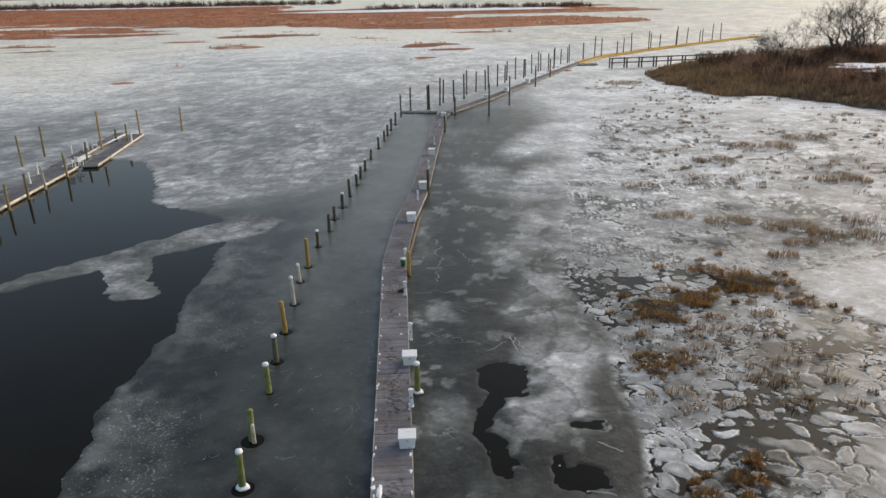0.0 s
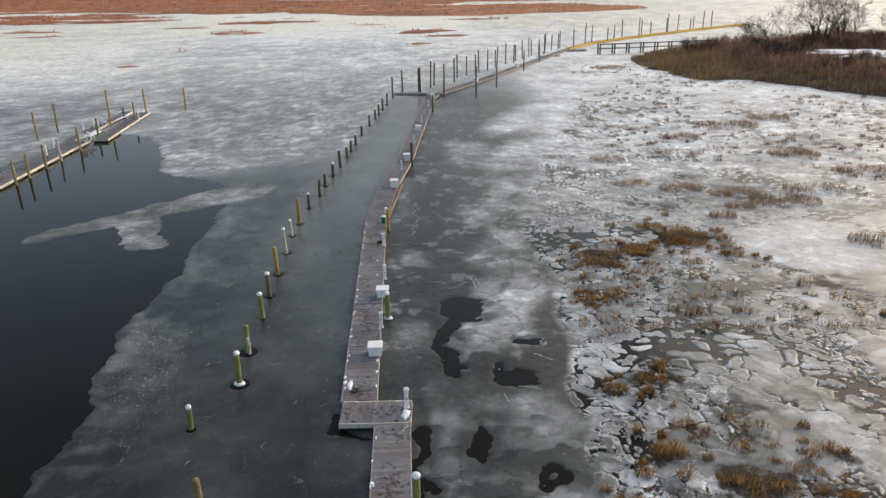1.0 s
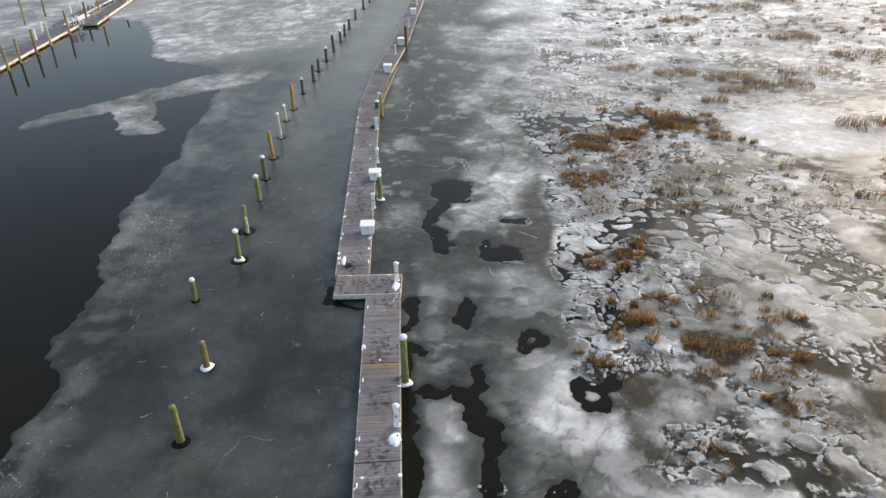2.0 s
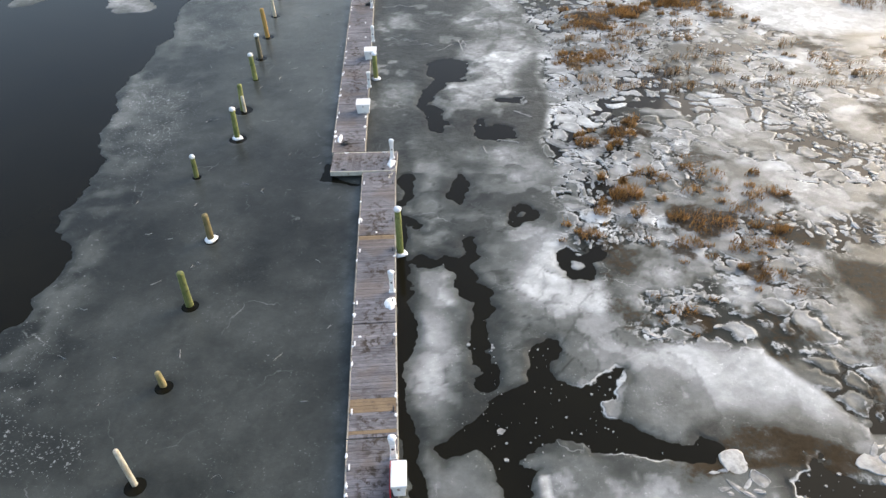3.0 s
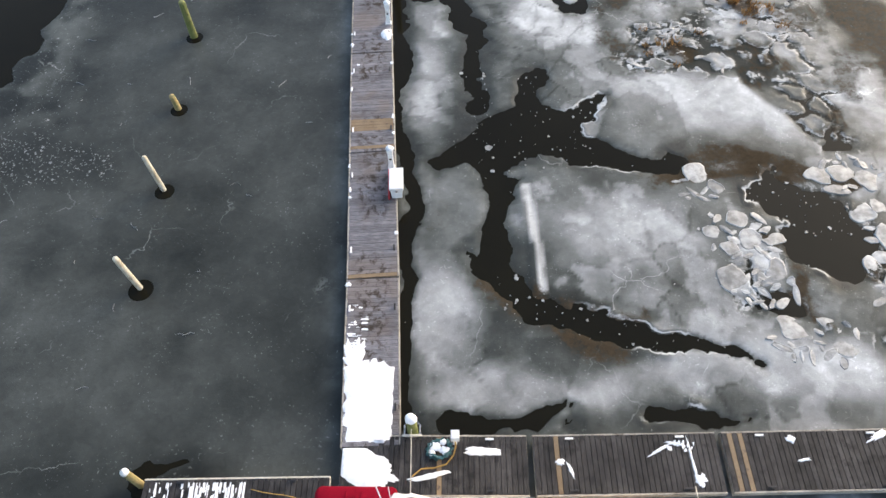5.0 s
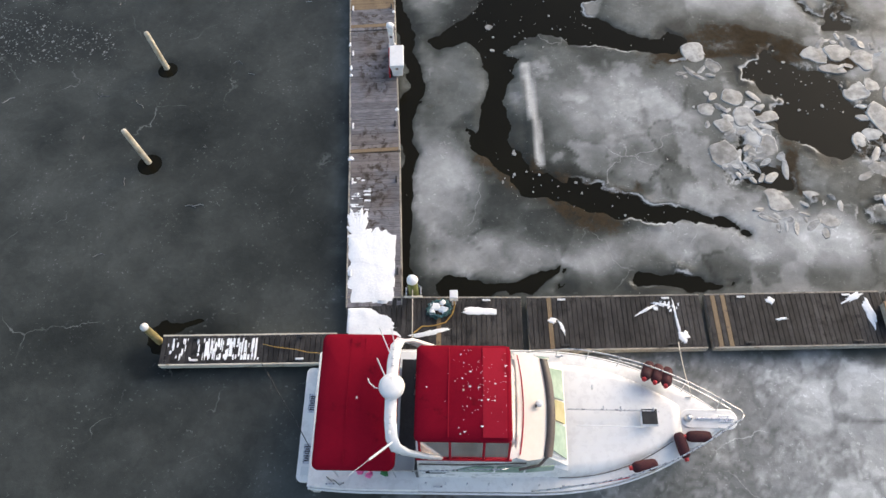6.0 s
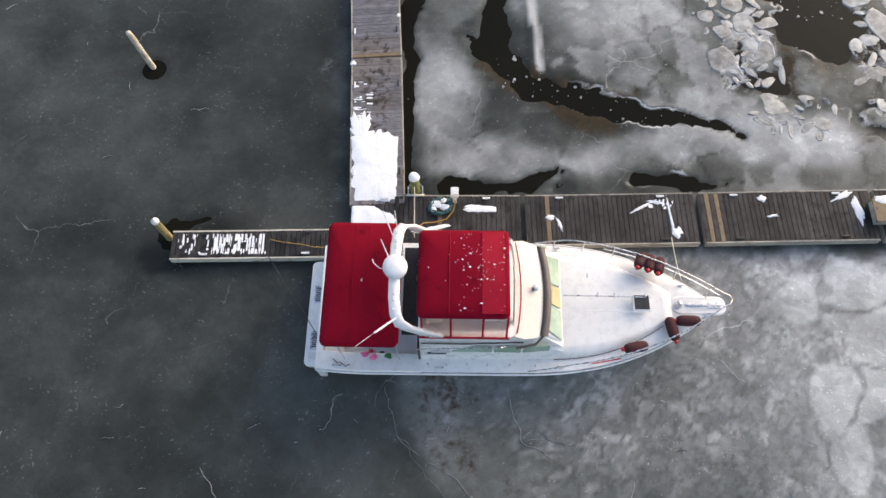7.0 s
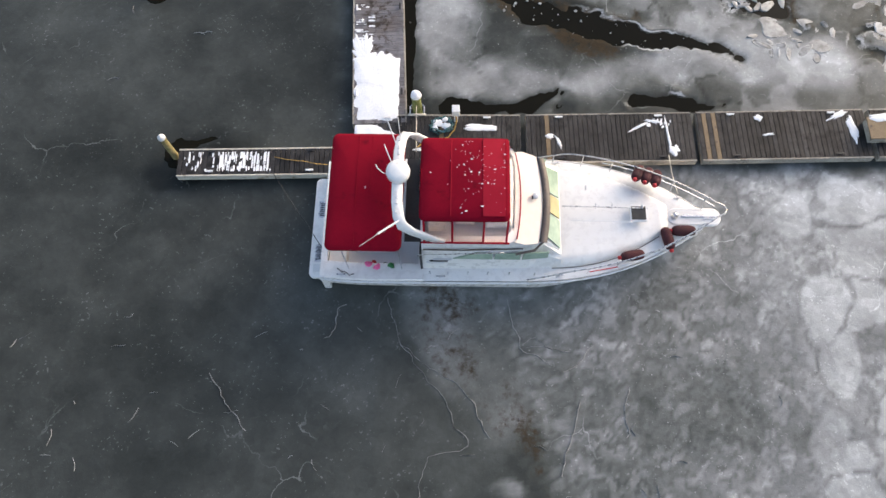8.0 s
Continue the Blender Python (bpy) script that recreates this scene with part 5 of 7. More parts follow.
        snow_patch(x, y, rng.uniform(0.03, 0.09), rng.uniform(0.05, 0.16), z, 60 + k, None, 0.03, 0.5, "crumb of frozen snow on the dock edge")
    snow_patch(0.78, 10.75, 0.24, 0.34, z, 81, None, 0.12, 0.35, "heap of dirty snow by a pedestal")
    snow_patch(0.3, 21.4, 0.2, 0.4, z, 82, None, 0.14, 0.35, "heap of dirty snow by a pedestal")
    snow_patch(-2.65, 24.0, 0.14, 0.45, z, 83, None, 0.1, 0.35, "lump of snow on the dock edge")
    coil(-2.3, 23.4, z, 0.22, 3, BLACK, "coiled_rope", "dark rope coiled on grey planks")
    coil(-2.55, 44.5, z, 0.3, 3, BLACK, "coiled_cable", "black cable coiled beside a pedestal", 0.03)
    root = thing("green_bin", pose(-2.65, 49.2, z), "small green plastic bin with a white lid", "bin")
    part("body", lathe([(0.15, 0), (0.2, 0.5), (0.21, 0.55)], 12), GREEN, root, smooth=True)
    part("lid", lathe([(0.22, 0.55), (0.2, 0.62), (0.05, 0.68)], 12), PLASTIC, root, "white lid", True)
    single("pale_bumper_rail", box(-0.06, 0.06, 0, 11, 0.3, 0.5, 0.02), FRESH, "new amber timber rail along the dock edge", "rail", m=pose(-2.35, 50.2, 0, 0, 0, -4))
    # white chairs and pedestals on the western dock
    for x, y, t in ((-46.0, 92.5, 20), (-45.3, 93.6, -60), (-43.5, 83.2, 180), (-42.9, 84.0, 150)):
        plastic_chair(x, y, z, t).scale = (1.25, 1.25, 1.25)
    for x, y in ((-46.8, 80.0), (-46.9, 90.5), (-45.6, 76.0), (-42.4, 98.5), (-46.9, 94.5)):
        pedestal(x + 1.0 if y < 82 else x, y, z, 1.25)
    snow_patch(-44.4, 88.2, 0.5, 1.8, z, 91, None, 0.05, 0.3, "strip of snow along the western dock")
    snow_patch(-45.3, 100.5, 0.25, 3.5, z, 92, None, 0.05, 0.3, "strip of snow along the western dock")


build_dock_things()


# ---- the cabin cruiser ----
def half_beam(x):
    t = max(0.0, (x - 4.9) / 5.75)
    aft = max(0.0, (1.2 - x) / 1.6)
    return 1.91 * max(0.0, 1 - t ** 2.6) * (1 - 0.045 * aft * aft)


def sheer(x):
    return 1.0 + 0.36 * max(0.0, (x + 0.4) / 11) ** 1.7


def rounded(x0, x1, y0, y1, r, n=6):
    out = []
    for cx, cy, a0 in ((x1 - r, y1 - r, 0), (x0 + r, y1 - r, 90), (x0 + r, y0 + r, 180), (x1 - r, y0 + r, 270)):
        out += [(cx + r * math.cos(radians(a0 + 90 * k / n)), cy + r * math.sin(radians(a0 + 90 * k / n))) for k in range(n + 1)]
    return out


def canopy(x0, x1, w, z_edge, crown, drop, r=0.22):
    """A stretched canvas top: crowned across, rounded at its corners, with a skirt."""
    rim = rounded(x0, x1, -w, w, r)
    cx = (x0 + x1) / 2
    rows = []
    for f, dz in ((1.0, -drop), (1.015, -drop * 0.3), (1.0, 0.0), (0.93, 0.06), (0.75, 0.1), (0.5, 0.115), (0.25, 0.12), (0.02, 0.12)):
        row = []
        for x, y in rim:
            px, py = cx + (x - cx) * f, y * f
            row.append((px, py, z_edge + max(dz, 0) * 0.6 + min(dz, 0) + crown * (1 - (py / w) ** 2) * (1 if dz >= 0 else 0) + 0.012 * math.sin(px * 5.2) * (f < 0.9)))
        rows.append(row)
    return loft(rows, None, True, False)


def strip_over(x, width, w, z_edge, crown, lift=0.006):
    pts = []
    for s in (-width / 2, width / 2):
        pts.append([(x + s, y, z_edge + 0.075 + crown * (1 - (y / w) ** 2) + lift) for y in np.linspace(-w * 0.96, w * 0.96, 17)])
    low = [[(p[0], p[1], p[2] - 0.04) for p in row] for row in pts]
    return loft([low[0], pts[0], pts[1], low[1]], None, False, False)


def fender(parent_m, name_label, group="maroon fenders"):
    root = thing("fender", parent_m, name_label, "fender", group)
    part("cover", lathe([(0.06, -0.33), (0.12, -0.29), (0.145, -0.2), (0.15, 0.0), (0.145, 0.2), (0.12, 0.28), (0.07, 0.32)], 14, wob=0.03), MAROON, root, "maroon fleece cover", True)
    part("end_ring", lathe([(0.03, 0.31), (0.06, 0.33), (0.055, 0.4), (0.02, 0.41)], 10), RED, root, "red end", True)
    return root


def build_boat():
    B = pose(0, -10.28, 0, 0, 0, -1.1)
    boat = thing("cabin_cruiser", B, "white cabin cruiser with wine red canvas tops moored in ice", "boat")
    xs = [-0.4 + 11.02 * k / 40 for k in range(41)]
    # hull shell with flared bow, chine and rub rail
    for name, s in (("hull_side", -1), ("hull_side", 1)):
        rows = []
        for x in xs:
            b, zs = half_beam(x), sheer(x)
            f = max(0.0, (x - 6) / 4.6)
            rows.append([(x, s * b * k * (1 - fl * f), z) for k, fl, z in ((1.0, 0, zs), (0.985, 0.05, zs - 0.1), (0.965, 0.12, zs * 0.6), (0.94, 0.22, zs * 0.3), (0.9, 0.32, 0.02), (0.8, 0.4, -0.3))])
        part(name, loft(rows), GELCOAT, boat, smooth=True)
        rail = [(x, s * (half_beam(x) + 0.012), sheer(x) - 0.05) for x in xs]
        part("rub_rail", tube(rail, 0.035, 6), PLASTIC, boat, smooth=True)
    # side decks and foredeck with a crown, cut away at the cockpit
    rows = []
    for x in xs[10:]:
        b = max(half_beam(x) - 0.02, 0.02)
        rows.append([(x, b * u, sheer(x) + 0.04 * (abs(u) < 0.97) + 0.08 * (1 - u * u)) for u in np.linspace(-1, 1, 13)])
    part("deck", loft(rows), GELCOAT, boat, smooth=True)
    for s in (-1, 1):
        rows = [[(x, s * y, z) for y, z in ((half_beam(x) - 0.01, sheer(x)), (half_beam(x) - 0.05, sheer(x) + 0.05), (half_beam(x) - 0.5, sheer(x) + 0.05), (half_beam(x) - 0.54, sheer(x)), (half_beam(x) - 0.54, 0.55))] for x in (-0.4, 0.2, 0.8, 1.4, 2.1, 2.5)]
        part("coaming", loft(rows), GELCOAT, boat)
    part("transom", box(-0.42, -0.22, -1.82, 1.82, -0.2, 1.04, 0.03), GELCOAT, boat)
    part("cockpit_sole", box(-0.25, 2.46, -1.55, 1.55, 0.5, 0.56), NONSKID, boat)
    part("cockpit_bulkhead", box(2.44, 2.5, -1.55, 1.55, 0.56, 2.2), BLACK, boat, "dark cabin door and bulkhead")
    part("engine_hatch", box(0.5, 1.7, -0.9, 0.9, 0.56, 0.68, 0.02), NONSKID, boat)
    part("stern_bench", box(-0.2, 0.3, -1.4, 1.4, 0.56, 0.95, 0.03), CREAM, boat)
    # swim platform with two grilles
    plat = rounded(-0.88, -0.4, -1.6, 1.6, 0.16)
    deckp = part("swim_platform", loft([[(x, y, 0.2) for x, y in plat], [(x, y, 0.3) for x, y in plat], [(-0.64 + (x + 0.64) * 0.96, y * 0.985, 0.33) for x, y in plat]], None, True), GELCOAT, boat)
    part("platform_tread", box(-0.82, -0.5, -1.45, 1.45, 0.328, 0.336), GELCOAT, deckp)
    for y0 in (0.55, -0.85):
        part("grille_frame", box(-0.74, -0.52, y0 - 0.27, y0 + 0.27, 0.33, 0.342), STEEL, deckp, "grey grille frame")
        for k in range(7):
            part("grille_slot", box(-0.71 + 0.02 * (k % 2), -0.55 - 0.02 * (k % 2), y0 - 0.2 + k * 0.062, y0 - 0.165 + k * 0.062, 0.338, 0.347), BLACK, deckp)
    part("platform_step", box(-0.76, -0.5, -1.42, -1.2, 0.33, 0.37, 0.01), NONSKID, deckp)
    # trunk cabin on the foredeck
    rows = []
    for x in np.linspace(6.05, 9.35, 14):
        f = (x - 6.05) / 3.3
        w, top = 1.5 * (1 - f ** 2.2 * 0.75), sheer(x) + 0.36 - 0.18 * f
        base = sheer(x) + 0.07
        rows.append([(x, w * u, base + (top - base) * k) for u, k in ((-1, 0), (-0.97, 0.35), (-0.9, 0.85), (-0.8, 1), (-0.4, 1.1), (0, 1.14), (0.4, 1.1), (0.8, 1), (0.9, 0.85), (0.97, 0.35), (1, 0))])
    bm = loft(rows)
    bm.verts.ensure_lookup_table()
    bm.faces.new(bm.verts[-11:])
    part("trunk_cabin", bm, GELCOAT, boat, smooth=True)
    for s in (-1,):
        part("deck_groove", tube([(x, s * (1.5 * (1 - ((x - 6.05) / 3.3) ** 2.2 * 0.75) + 0.03), sheer(x) + 0.105) for x in np.linspace(5.2, 9.1, 14) if x > 6.06], 0.012, 5), BROWN, boat, "thin grey deck seam")
    part("deck_ridge", tube([(6.35, 0.12, 1.795), (7.2, 0.12, 1.775), (8.2, 0.12, 1.735), (8.75, 0.12, 1.695)], 0.02, 6), STEEL, boat)
    part("deck_ridge", tube([(6.6, -0.3, 1.775), (7.6, -0.3, 1.745), (8.35, -0.3, 1.705)], 0.012, 6), PLASTIC, boat)
    for x, y in ((7.3, 0.16), (7.75, 0.15), (7.05, 0.72), (8.6, 0.15)):
        part("deck_fitting", box(x - 0.015, x + 0.015, y - 0.06, y + 0.06, 1.69, 1.79, 0.005), STEEL, boat)
    hatch = part("hatch_frame", box(8.26, 8.72, -0.26, 0.2, 1.6, 1.715, 0.02), PLASTIC, boat)
    part("hatch_pane", box(8.29, 8.69, -0.23, 0.17, 1.7, 1.724, 0.008), BLACK, hatch, "black hatch pane")
    # house with slanted side windows and a three-pane windscreen
    rows = []
    for x, w, z1 in ((2.5, 1.38, 2.42), (3.4, 1.4, 2.46), (4.8, 1.37, 2.46), (5.45, 1.29, 2.44), (5.75, 1.2, 2.4)):
        rows.append([(x, y, z) for y, z in ((-1.54, 1.12), (-w - 0.1, 1.75), (-w, 2.25), (-w + 0.08, z1), (0, z1 + 0.06), (w - 0.08, z1), (w, 2.25), (w + 0.1, 1.75), (1.54, 1.12))])
    rows.append([(6.3, y, z) for y, z in ((-1.5, 1.2), (-1.42, 1.66), (-1.3, 1.7), (-1.2, 1.74), (0, 1.78), (1.2, 1.74), (1.3, 1.7), (1.42, 1.66), (1.5, 1.2))])
    house = part("house", loft(rows), GELCOAT, boat)
    for y0, y1, m, nm in ((-1.16, -0.36, TINTED, "green tinted pane"), (-0.3, 0.26, AMBER, "amber tinted pane"), (0.32, 1.14, TINTED, "green tinted pane")):
        a, b = Vector((5.82, 0, 2.375)), Vector((6.24, 0, 1.82))
        nrm = Vector((0.8, 0, 0.6)) * 0.03
        bm = bmesh.new()
        tight = 0.9
        lower, upper = [], []
        for p, k in ((a, tight), (b, 1.0)):
            for y in (y0 * k, y1 * k):
                crown = 0.05 * (1 - (y / 1.3) ** 2)
                lower.append(Vector((p.x, y, p.z + crown)))
                upper.append(Vector((p.x, y, p.z + crown)) + nrm)
        order = (0, 1, 3, 2)
        loft([[lower[i] for i in order], [upper[i] for i in order]], bm, True)
        part("windscreen_pane", bm, m, house, nm)
    # side windows
    for s in (-1, 1):
        for x0, x1, t0 in ((3.35, 4.4, 0.6), (4.45, 5.15, 0.04), (5.2, 5.9, 0.04)):
            k = 1 if x1 < 5.2 else 0.955
            lo = [(x0, s * 1.485, 1.86), (x1, s * 1.485 * k, 1.86), (x1, s * 1.43 * k, 2.16), (x0 + t0, s * 1.43, 2.16)]
            hi = [(x, y + s * 0.03, z + 0.008) for x, y, z in lo]
            part("side_window", loft([lo, hi], None, True), TINTED, house, "green tinted side window")
        part("side_moulding", tube([(2.55, s * 1.42, 2.3), (3.6, s * 1.43, 2.32), (5.2, s * 1.36, 2.3)], 0.02, 5), BROWN, house)
        for k in range(3):
            part("vent_slot", box(2.6 + k * 0.1, 3.1 + k * 0.1, s * 1.515 - 0.02, s * 1.515 + 0.02, 1.55 + 0.12 * k, 1.6 + 0.12 * k, 0.006), BLACK if k == 1 else NONSKID, house)
    # flybridge: coaming, cream fairing, brow and seats
    fly = rounded(2.48, 5.05, -1.36, 1.36, 0.3)
    inner = rounded(2.58, 4.85, -1.2, 1.2, 0.25)
    part("flybridge_coaming", loft([[(x, y * 1.02, 2.4) for x, y in fly], [(x, y, 2.72) for x, y in fly], [(x, y, 2.75) for x, y in inner], [(x, y, 2.5) for x, y in inner]], None, True, False), GELCOAT, boat)
    part("flybridge_sole", box(2.55, 4.9, -1.22, 1.22, 2.49, 2.53), NONSKID, boat)
    rows = []
    for x, w, z in ((4.86, 1.3, 2.7), (5.2, 1.36, 2.62), (5.5, 1.3, 2.53), (5.72, 1.2, 2.47)):
        rows.append([(x + 0.12 * (1 - u * u) * (x - 4.8), w * u, z + 0.05 * (1 - u * u)) for u in np.linspace(-1, 1, 13)])
    part("fairing", loft(rows), CREAM, boat, "cream deck before the flybridge", True)
    rows = [[(x + 0.13 * (1 - u * u), 1.24 * u, z + 0.05 * (1 - u * u)) for u in np.linspace(-1, 1, 13)] for x, z in ((5.6, 2.45), (5.6, 2.53), (5.8, 2.46), (5.82, 2.38))]
    part("brow", loft(rows), BROWN, boat, "dark brown brow over the windscreen", True)
    part("brow_side", tube([(5.72, -1.2, 2.45), (5.5, -1.42, 2.36), (5.0, -1.52, 2.3)], 0.035, 6), BROWN, boat)
    horn = part("searchlight", lathe([(0.05, 0), (0.05, 0.08), (0.09, 0.1), (0.09, 0.18), (0.04, 0.2)], 12), PLASTIC, boat, smooth=True)
    horn.matrix_local = pose(5.52, 0.02, 2.55)
    part("searchlight_lens", box(5.42, 5.46, -0.08, -0.01, 2.66, 2.74, 0.01), BROWN, boat)
    for y in (0.28, 0.72):
        part("ladder_rail", tube([(2.12, y, 0.9), (2.4, y, 2.5), (2.46, y, 2.95)], 0.02, 6), STEEL, boat)
    for k in range(5):
        part("ladder_rung", box(2.13 + 0.06 * k, 2.21 + 0.06 * k, 0.28, 0.72, 1.15 + 0.3 * k, 1.18 + 0.3 * k), GELCOAT, boat)
    part("flybridge_seat", box(2.68, 3.12, -1.0, 1.0, 2.53, 2.95, 0.06), CREAM, boat)
    part("helm_console", box(4.2, 4.75, -0.9, 0.9, 2.53, 3.0, 0.06), GELCOAT, boat)
    part("helm_seat", box(3.4, 3.9, -0.8, -0.2, 2.53, 3.05, 0.06), CREAM, boat)
    # canvas tops
    aft = part("aft_canopy", canopy(0.04, 2.0, 1.68, 2.95, 0.11, 0.12, 0.18), CANVAS, boat, "wine red canvas over the cockpit", True)
    for x in (0.78, 1.14):
        part("canvas_seam", strip_over(x, 0.03, 1.62, 2.95, 0.11, 0.0), CANVAS, aft)
    for x, y in ((0.4, -1.55), (0.4, 1.55), (1.9, -1.55), (1.9, 1.55)):
        part("canopy_pole", tube([(x, y, 1.0), (x, y, 2.9)], 0.018, 6), STEEL, boat)
    bim = part("bimini_top", canopy(2.5, 4.75, 1.15, 3.72, 0.13, 0.12, 0.14), CANVAS, boat, "wine red bimini top flecked with frost", True)
    # Front strip brightened by colour, as where the top catches light.
    part("bimini_front_panel", strip_over(4.36, 0.56, 1.12, 3.72, 0.13), CANVAS_LIT, bim, "front strip in the brighter, lit red")
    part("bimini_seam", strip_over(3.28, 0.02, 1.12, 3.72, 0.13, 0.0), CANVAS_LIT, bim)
    rng = random.Random(4)
    flecks = bmesh.new()
    for k in range(95):
        x, y = min(4.62, max(2.6, rng.gauss(3.95, 0.42))), max(-1.0, min(1.0, rng.gauss(0.05, 0.5)))
        r = rng.uniform(0.003, 0.009) if rng.random() < 0.85 else rng.uniform(0.012, 0.022)
        z = 3.72 + 0.075 + 0.13 * (1 - (y / 1.1) ** 2) + 0.012
        a0 = rng.uniform(0, 6)
        ring = [(x + r * math.cos(a0 + k2) * rng.uniform(0.5, 2.6), y + r * math.sin(a0 + k2) * rng.uniform(0.5, 1.2)) for k2 in (0, 1.2, 2.5, 3.8, 5.0)]
        loft([[(px, py, z - 0.02) for px, py in ring], [(px, py, z + 0.004) for px, py in ring]], flecks, True)
    tagged(part("frost_flecks", flecks, SNOW, bim, "scattered flecks of frost"), kind="stuff")
    # clear curtains with red straps
    for s in (-1, 1):
        lo = [(2.6, s * 1.36, 2.74), (4.75, s * 1.36, 2.74), (4.7, s * 1.12, 3.65), (2.56, s * 1.12, 3.65)]
        cur = part("clear_curtain", loft([lo, [(x, y - s * 0.006, z) for x, y, z in lo]], None, True), VINYL, boat, "clear vinyl side curtain")
        cur.visible_shadow = False
        for x in (2.6, 3.32, 4.12, 4.72):
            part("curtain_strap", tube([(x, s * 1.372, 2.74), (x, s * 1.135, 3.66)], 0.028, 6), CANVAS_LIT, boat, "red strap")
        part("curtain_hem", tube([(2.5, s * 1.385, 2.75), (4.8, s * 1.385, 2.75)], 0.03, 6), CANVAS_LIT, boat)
    lo, hi = [(5.0, y, 2.74) for y in np.linspace(-1.25, 1.25, 9)], [(4.72 + 0.04 * (1 - y * y), y * 0.88, 3.66) for y in np.linspace(-1.25, 1.25, 9)]
    lo = [(x + 0.12 * (1 - (y / 1.25) ** 2), y, z) for x, y, z in lo]
    front = part("front_curtain", loft([lo, hi]), VINYL, boat, "clear vinyl front curtain")
    front.visible_shadow = False
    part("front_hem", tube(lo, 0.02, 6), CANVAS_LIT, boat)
    # Added black sheet: stands for the darkness of the cockpit in this gap.
    part("aft_curtain", box(2.04, 2.48, -1.22, 1.22, 2.34, 2.4, 0.01), BLACK, boat, "black sheet standing for cockpit shade between the canvas tops")
    # radar arch
    path = [(3.05, -1.34, 2.7), (2.75, -1.36, 3.0), (2.3, -1.36, 3.45), (2.08, -1.3, 3.66), (1.98, -1.1, 3.75), (1.93, -0.7, 3.79), (1.92, 0.0, 3.8), (1.93, 0.7, 3.79), (1.98, 1.1, 3.75), (2.08, 1.3, 3.66), (2.3, 1.36, 3.45), (2.75, 1.36, 3.0), (3.05, 1.34, 2.7)]
    rows = []
    for k, p in enumerate(path):
        p = Vector(p)
        d = (Vector(path[min(k + 1, 12)]) - Vector(path[max(k - 1, 0)])).normalized()
        fore = Vector((1, 0, 0)) - d * d.x
        fore.normalize()
        up = fore.cross(d)
        rows.append([p + fore * (0.14 * a) + up * (0.05 * b) for a, b in ((-1, -0.4), (-0.8, -1), (0.8, -1), (1, -0.4), (1, 0.4), (0.8, 1), (-0.8, 1), (-1, 0.4))])
    arch = part("radar_arch", loft(rows, None, True), GELCOAT, boat, smooth=True)
    for y in (-1.0, -0.75, -0.6, 0.62, 0.8, 1.02):
        part("arch_fitting", box(1.9, 1.96, y - 0.04, y + 0.04, 3.84, 3.88, 0.01), NONSKID, arch)
    dome = part("radar_dome", lathe([(0.22, 3.84), (0.3, 3.86), (0.31, 3.95), (0.29, 4.05), (0.2, 4.1), (0.02, 4.115)], 24), PLASTIC, boat, smooth=True)
    dome.location = (1.94, 0.05, 0)
    for a, b, r in (((2.0, -1.2, 3.76), (1.52, -1.62, 3.92), 0.028), ((1.52, -1.62, 3.92), (1.1, -1.98, 4.0), 0.006), ((1.85, 0.9, 3.82), (1.62, 1.35, 4.4), 0.014), ((1.8, 0.25, 3.85), (1.6, 0.62, 4.3), 0.014), ((1.95, 1.1, 3.8), (1.93, 1.25, 4.6), 0.01)):
        part("antenna", tube([a, b], r, 6), PLASTIC, boat)
    part("antenna_loop", tube([(1.75, 0.0, 3.85), (1.55, 0.02, 3.95), (1.42, 0.12, 4.0), (1.38, 0.22, 4.02)], 0.012, 6), PLASTIC, boat)
    # bow pulpit, anchor, rails, cleats
    pul = rounded(9.35, 10.86, -0.27, 0.27, 0.25)
    part("pulpit", loft([[(x, y * (1 if x < 10 else 0.9), 1.3) for x, y in pul], [(x, y, 1.41) for x, y in pul], [(10.15 + (x - 10.15) * 0.97, y * 0.86, 1.44) for x, y in pul]], None, True), GELCOAT, boat)
    part("anchor_shank", box(9.75, 10.75, -0.03, 0.03, 1.44, 1.49, 0.01), STEEL, boat, "grey steel anchor")
    part("anchor_fluke", box(10.35, 10.72, -0.09, 0.09, 1.45, 1.475, 0.008), STEEL, boat)
    part("windlass", lathe([(0.1, 1.43), (0.1, 1.5), (0.06, 1.54), (0.08, 1.6), (0.03, 1.62)], 12, at=(9.55, 0.0)), STEEL, boat, smooth=True)
    for s in (-1, 1):
        top, mid = [], []
        for x in np.linspace(5.4, 10.6, 20):
            lift = min(1.0, (x - 5.4) / 1.2)
            b = 1.84 * max(0.0, 1 - max(0.0, (x - 4.9) / 5.95) ** 2.45)
            top.append((x, s * (b + 0.02), sheer(x) + 0.06 + 0.54 * lift))
            mid.append((x, s * b, sheer(x) + 0.06 + 0.33 * lift))
        top += [(10.78, s * 0.12, 1.95), (10.84, 0, 1.95)]
        part("bow_rail", tube(top, 0.02, 6), STEEL, boat, smooth=True)
        part("mid_rail", tube(mid[8:], 0.012, 5), STEEL, boat)
        for k in (3, 6, 9, 12, 15, 18):
            x = np.linspace(5.4, 10.6, 20)[k]
            b = max(half_beam(x) - 0.1, 0.2)
            part("stanchion", tube([(x, s * b, sheer(x)), top[k]], 0.014, 5), STEEL, boat)
        for x in (0.2, 3.0, 6.3, 9.7):
            y = s * (half_beam(x) - 0.13)
            bm = box(x - 0.12, x + 0.12, y - 0.02, y + 0.02, sheer(x) + 0.1, sheer(x) + 0.13, 0.008)
            box(x - 0.04, x + 0.04, y - 0.015, y + 0.015, sheer(x) + 0.03, sheer(x) + 0.1, 0, bm)
            part("cleat", bm, STEEL, boat)
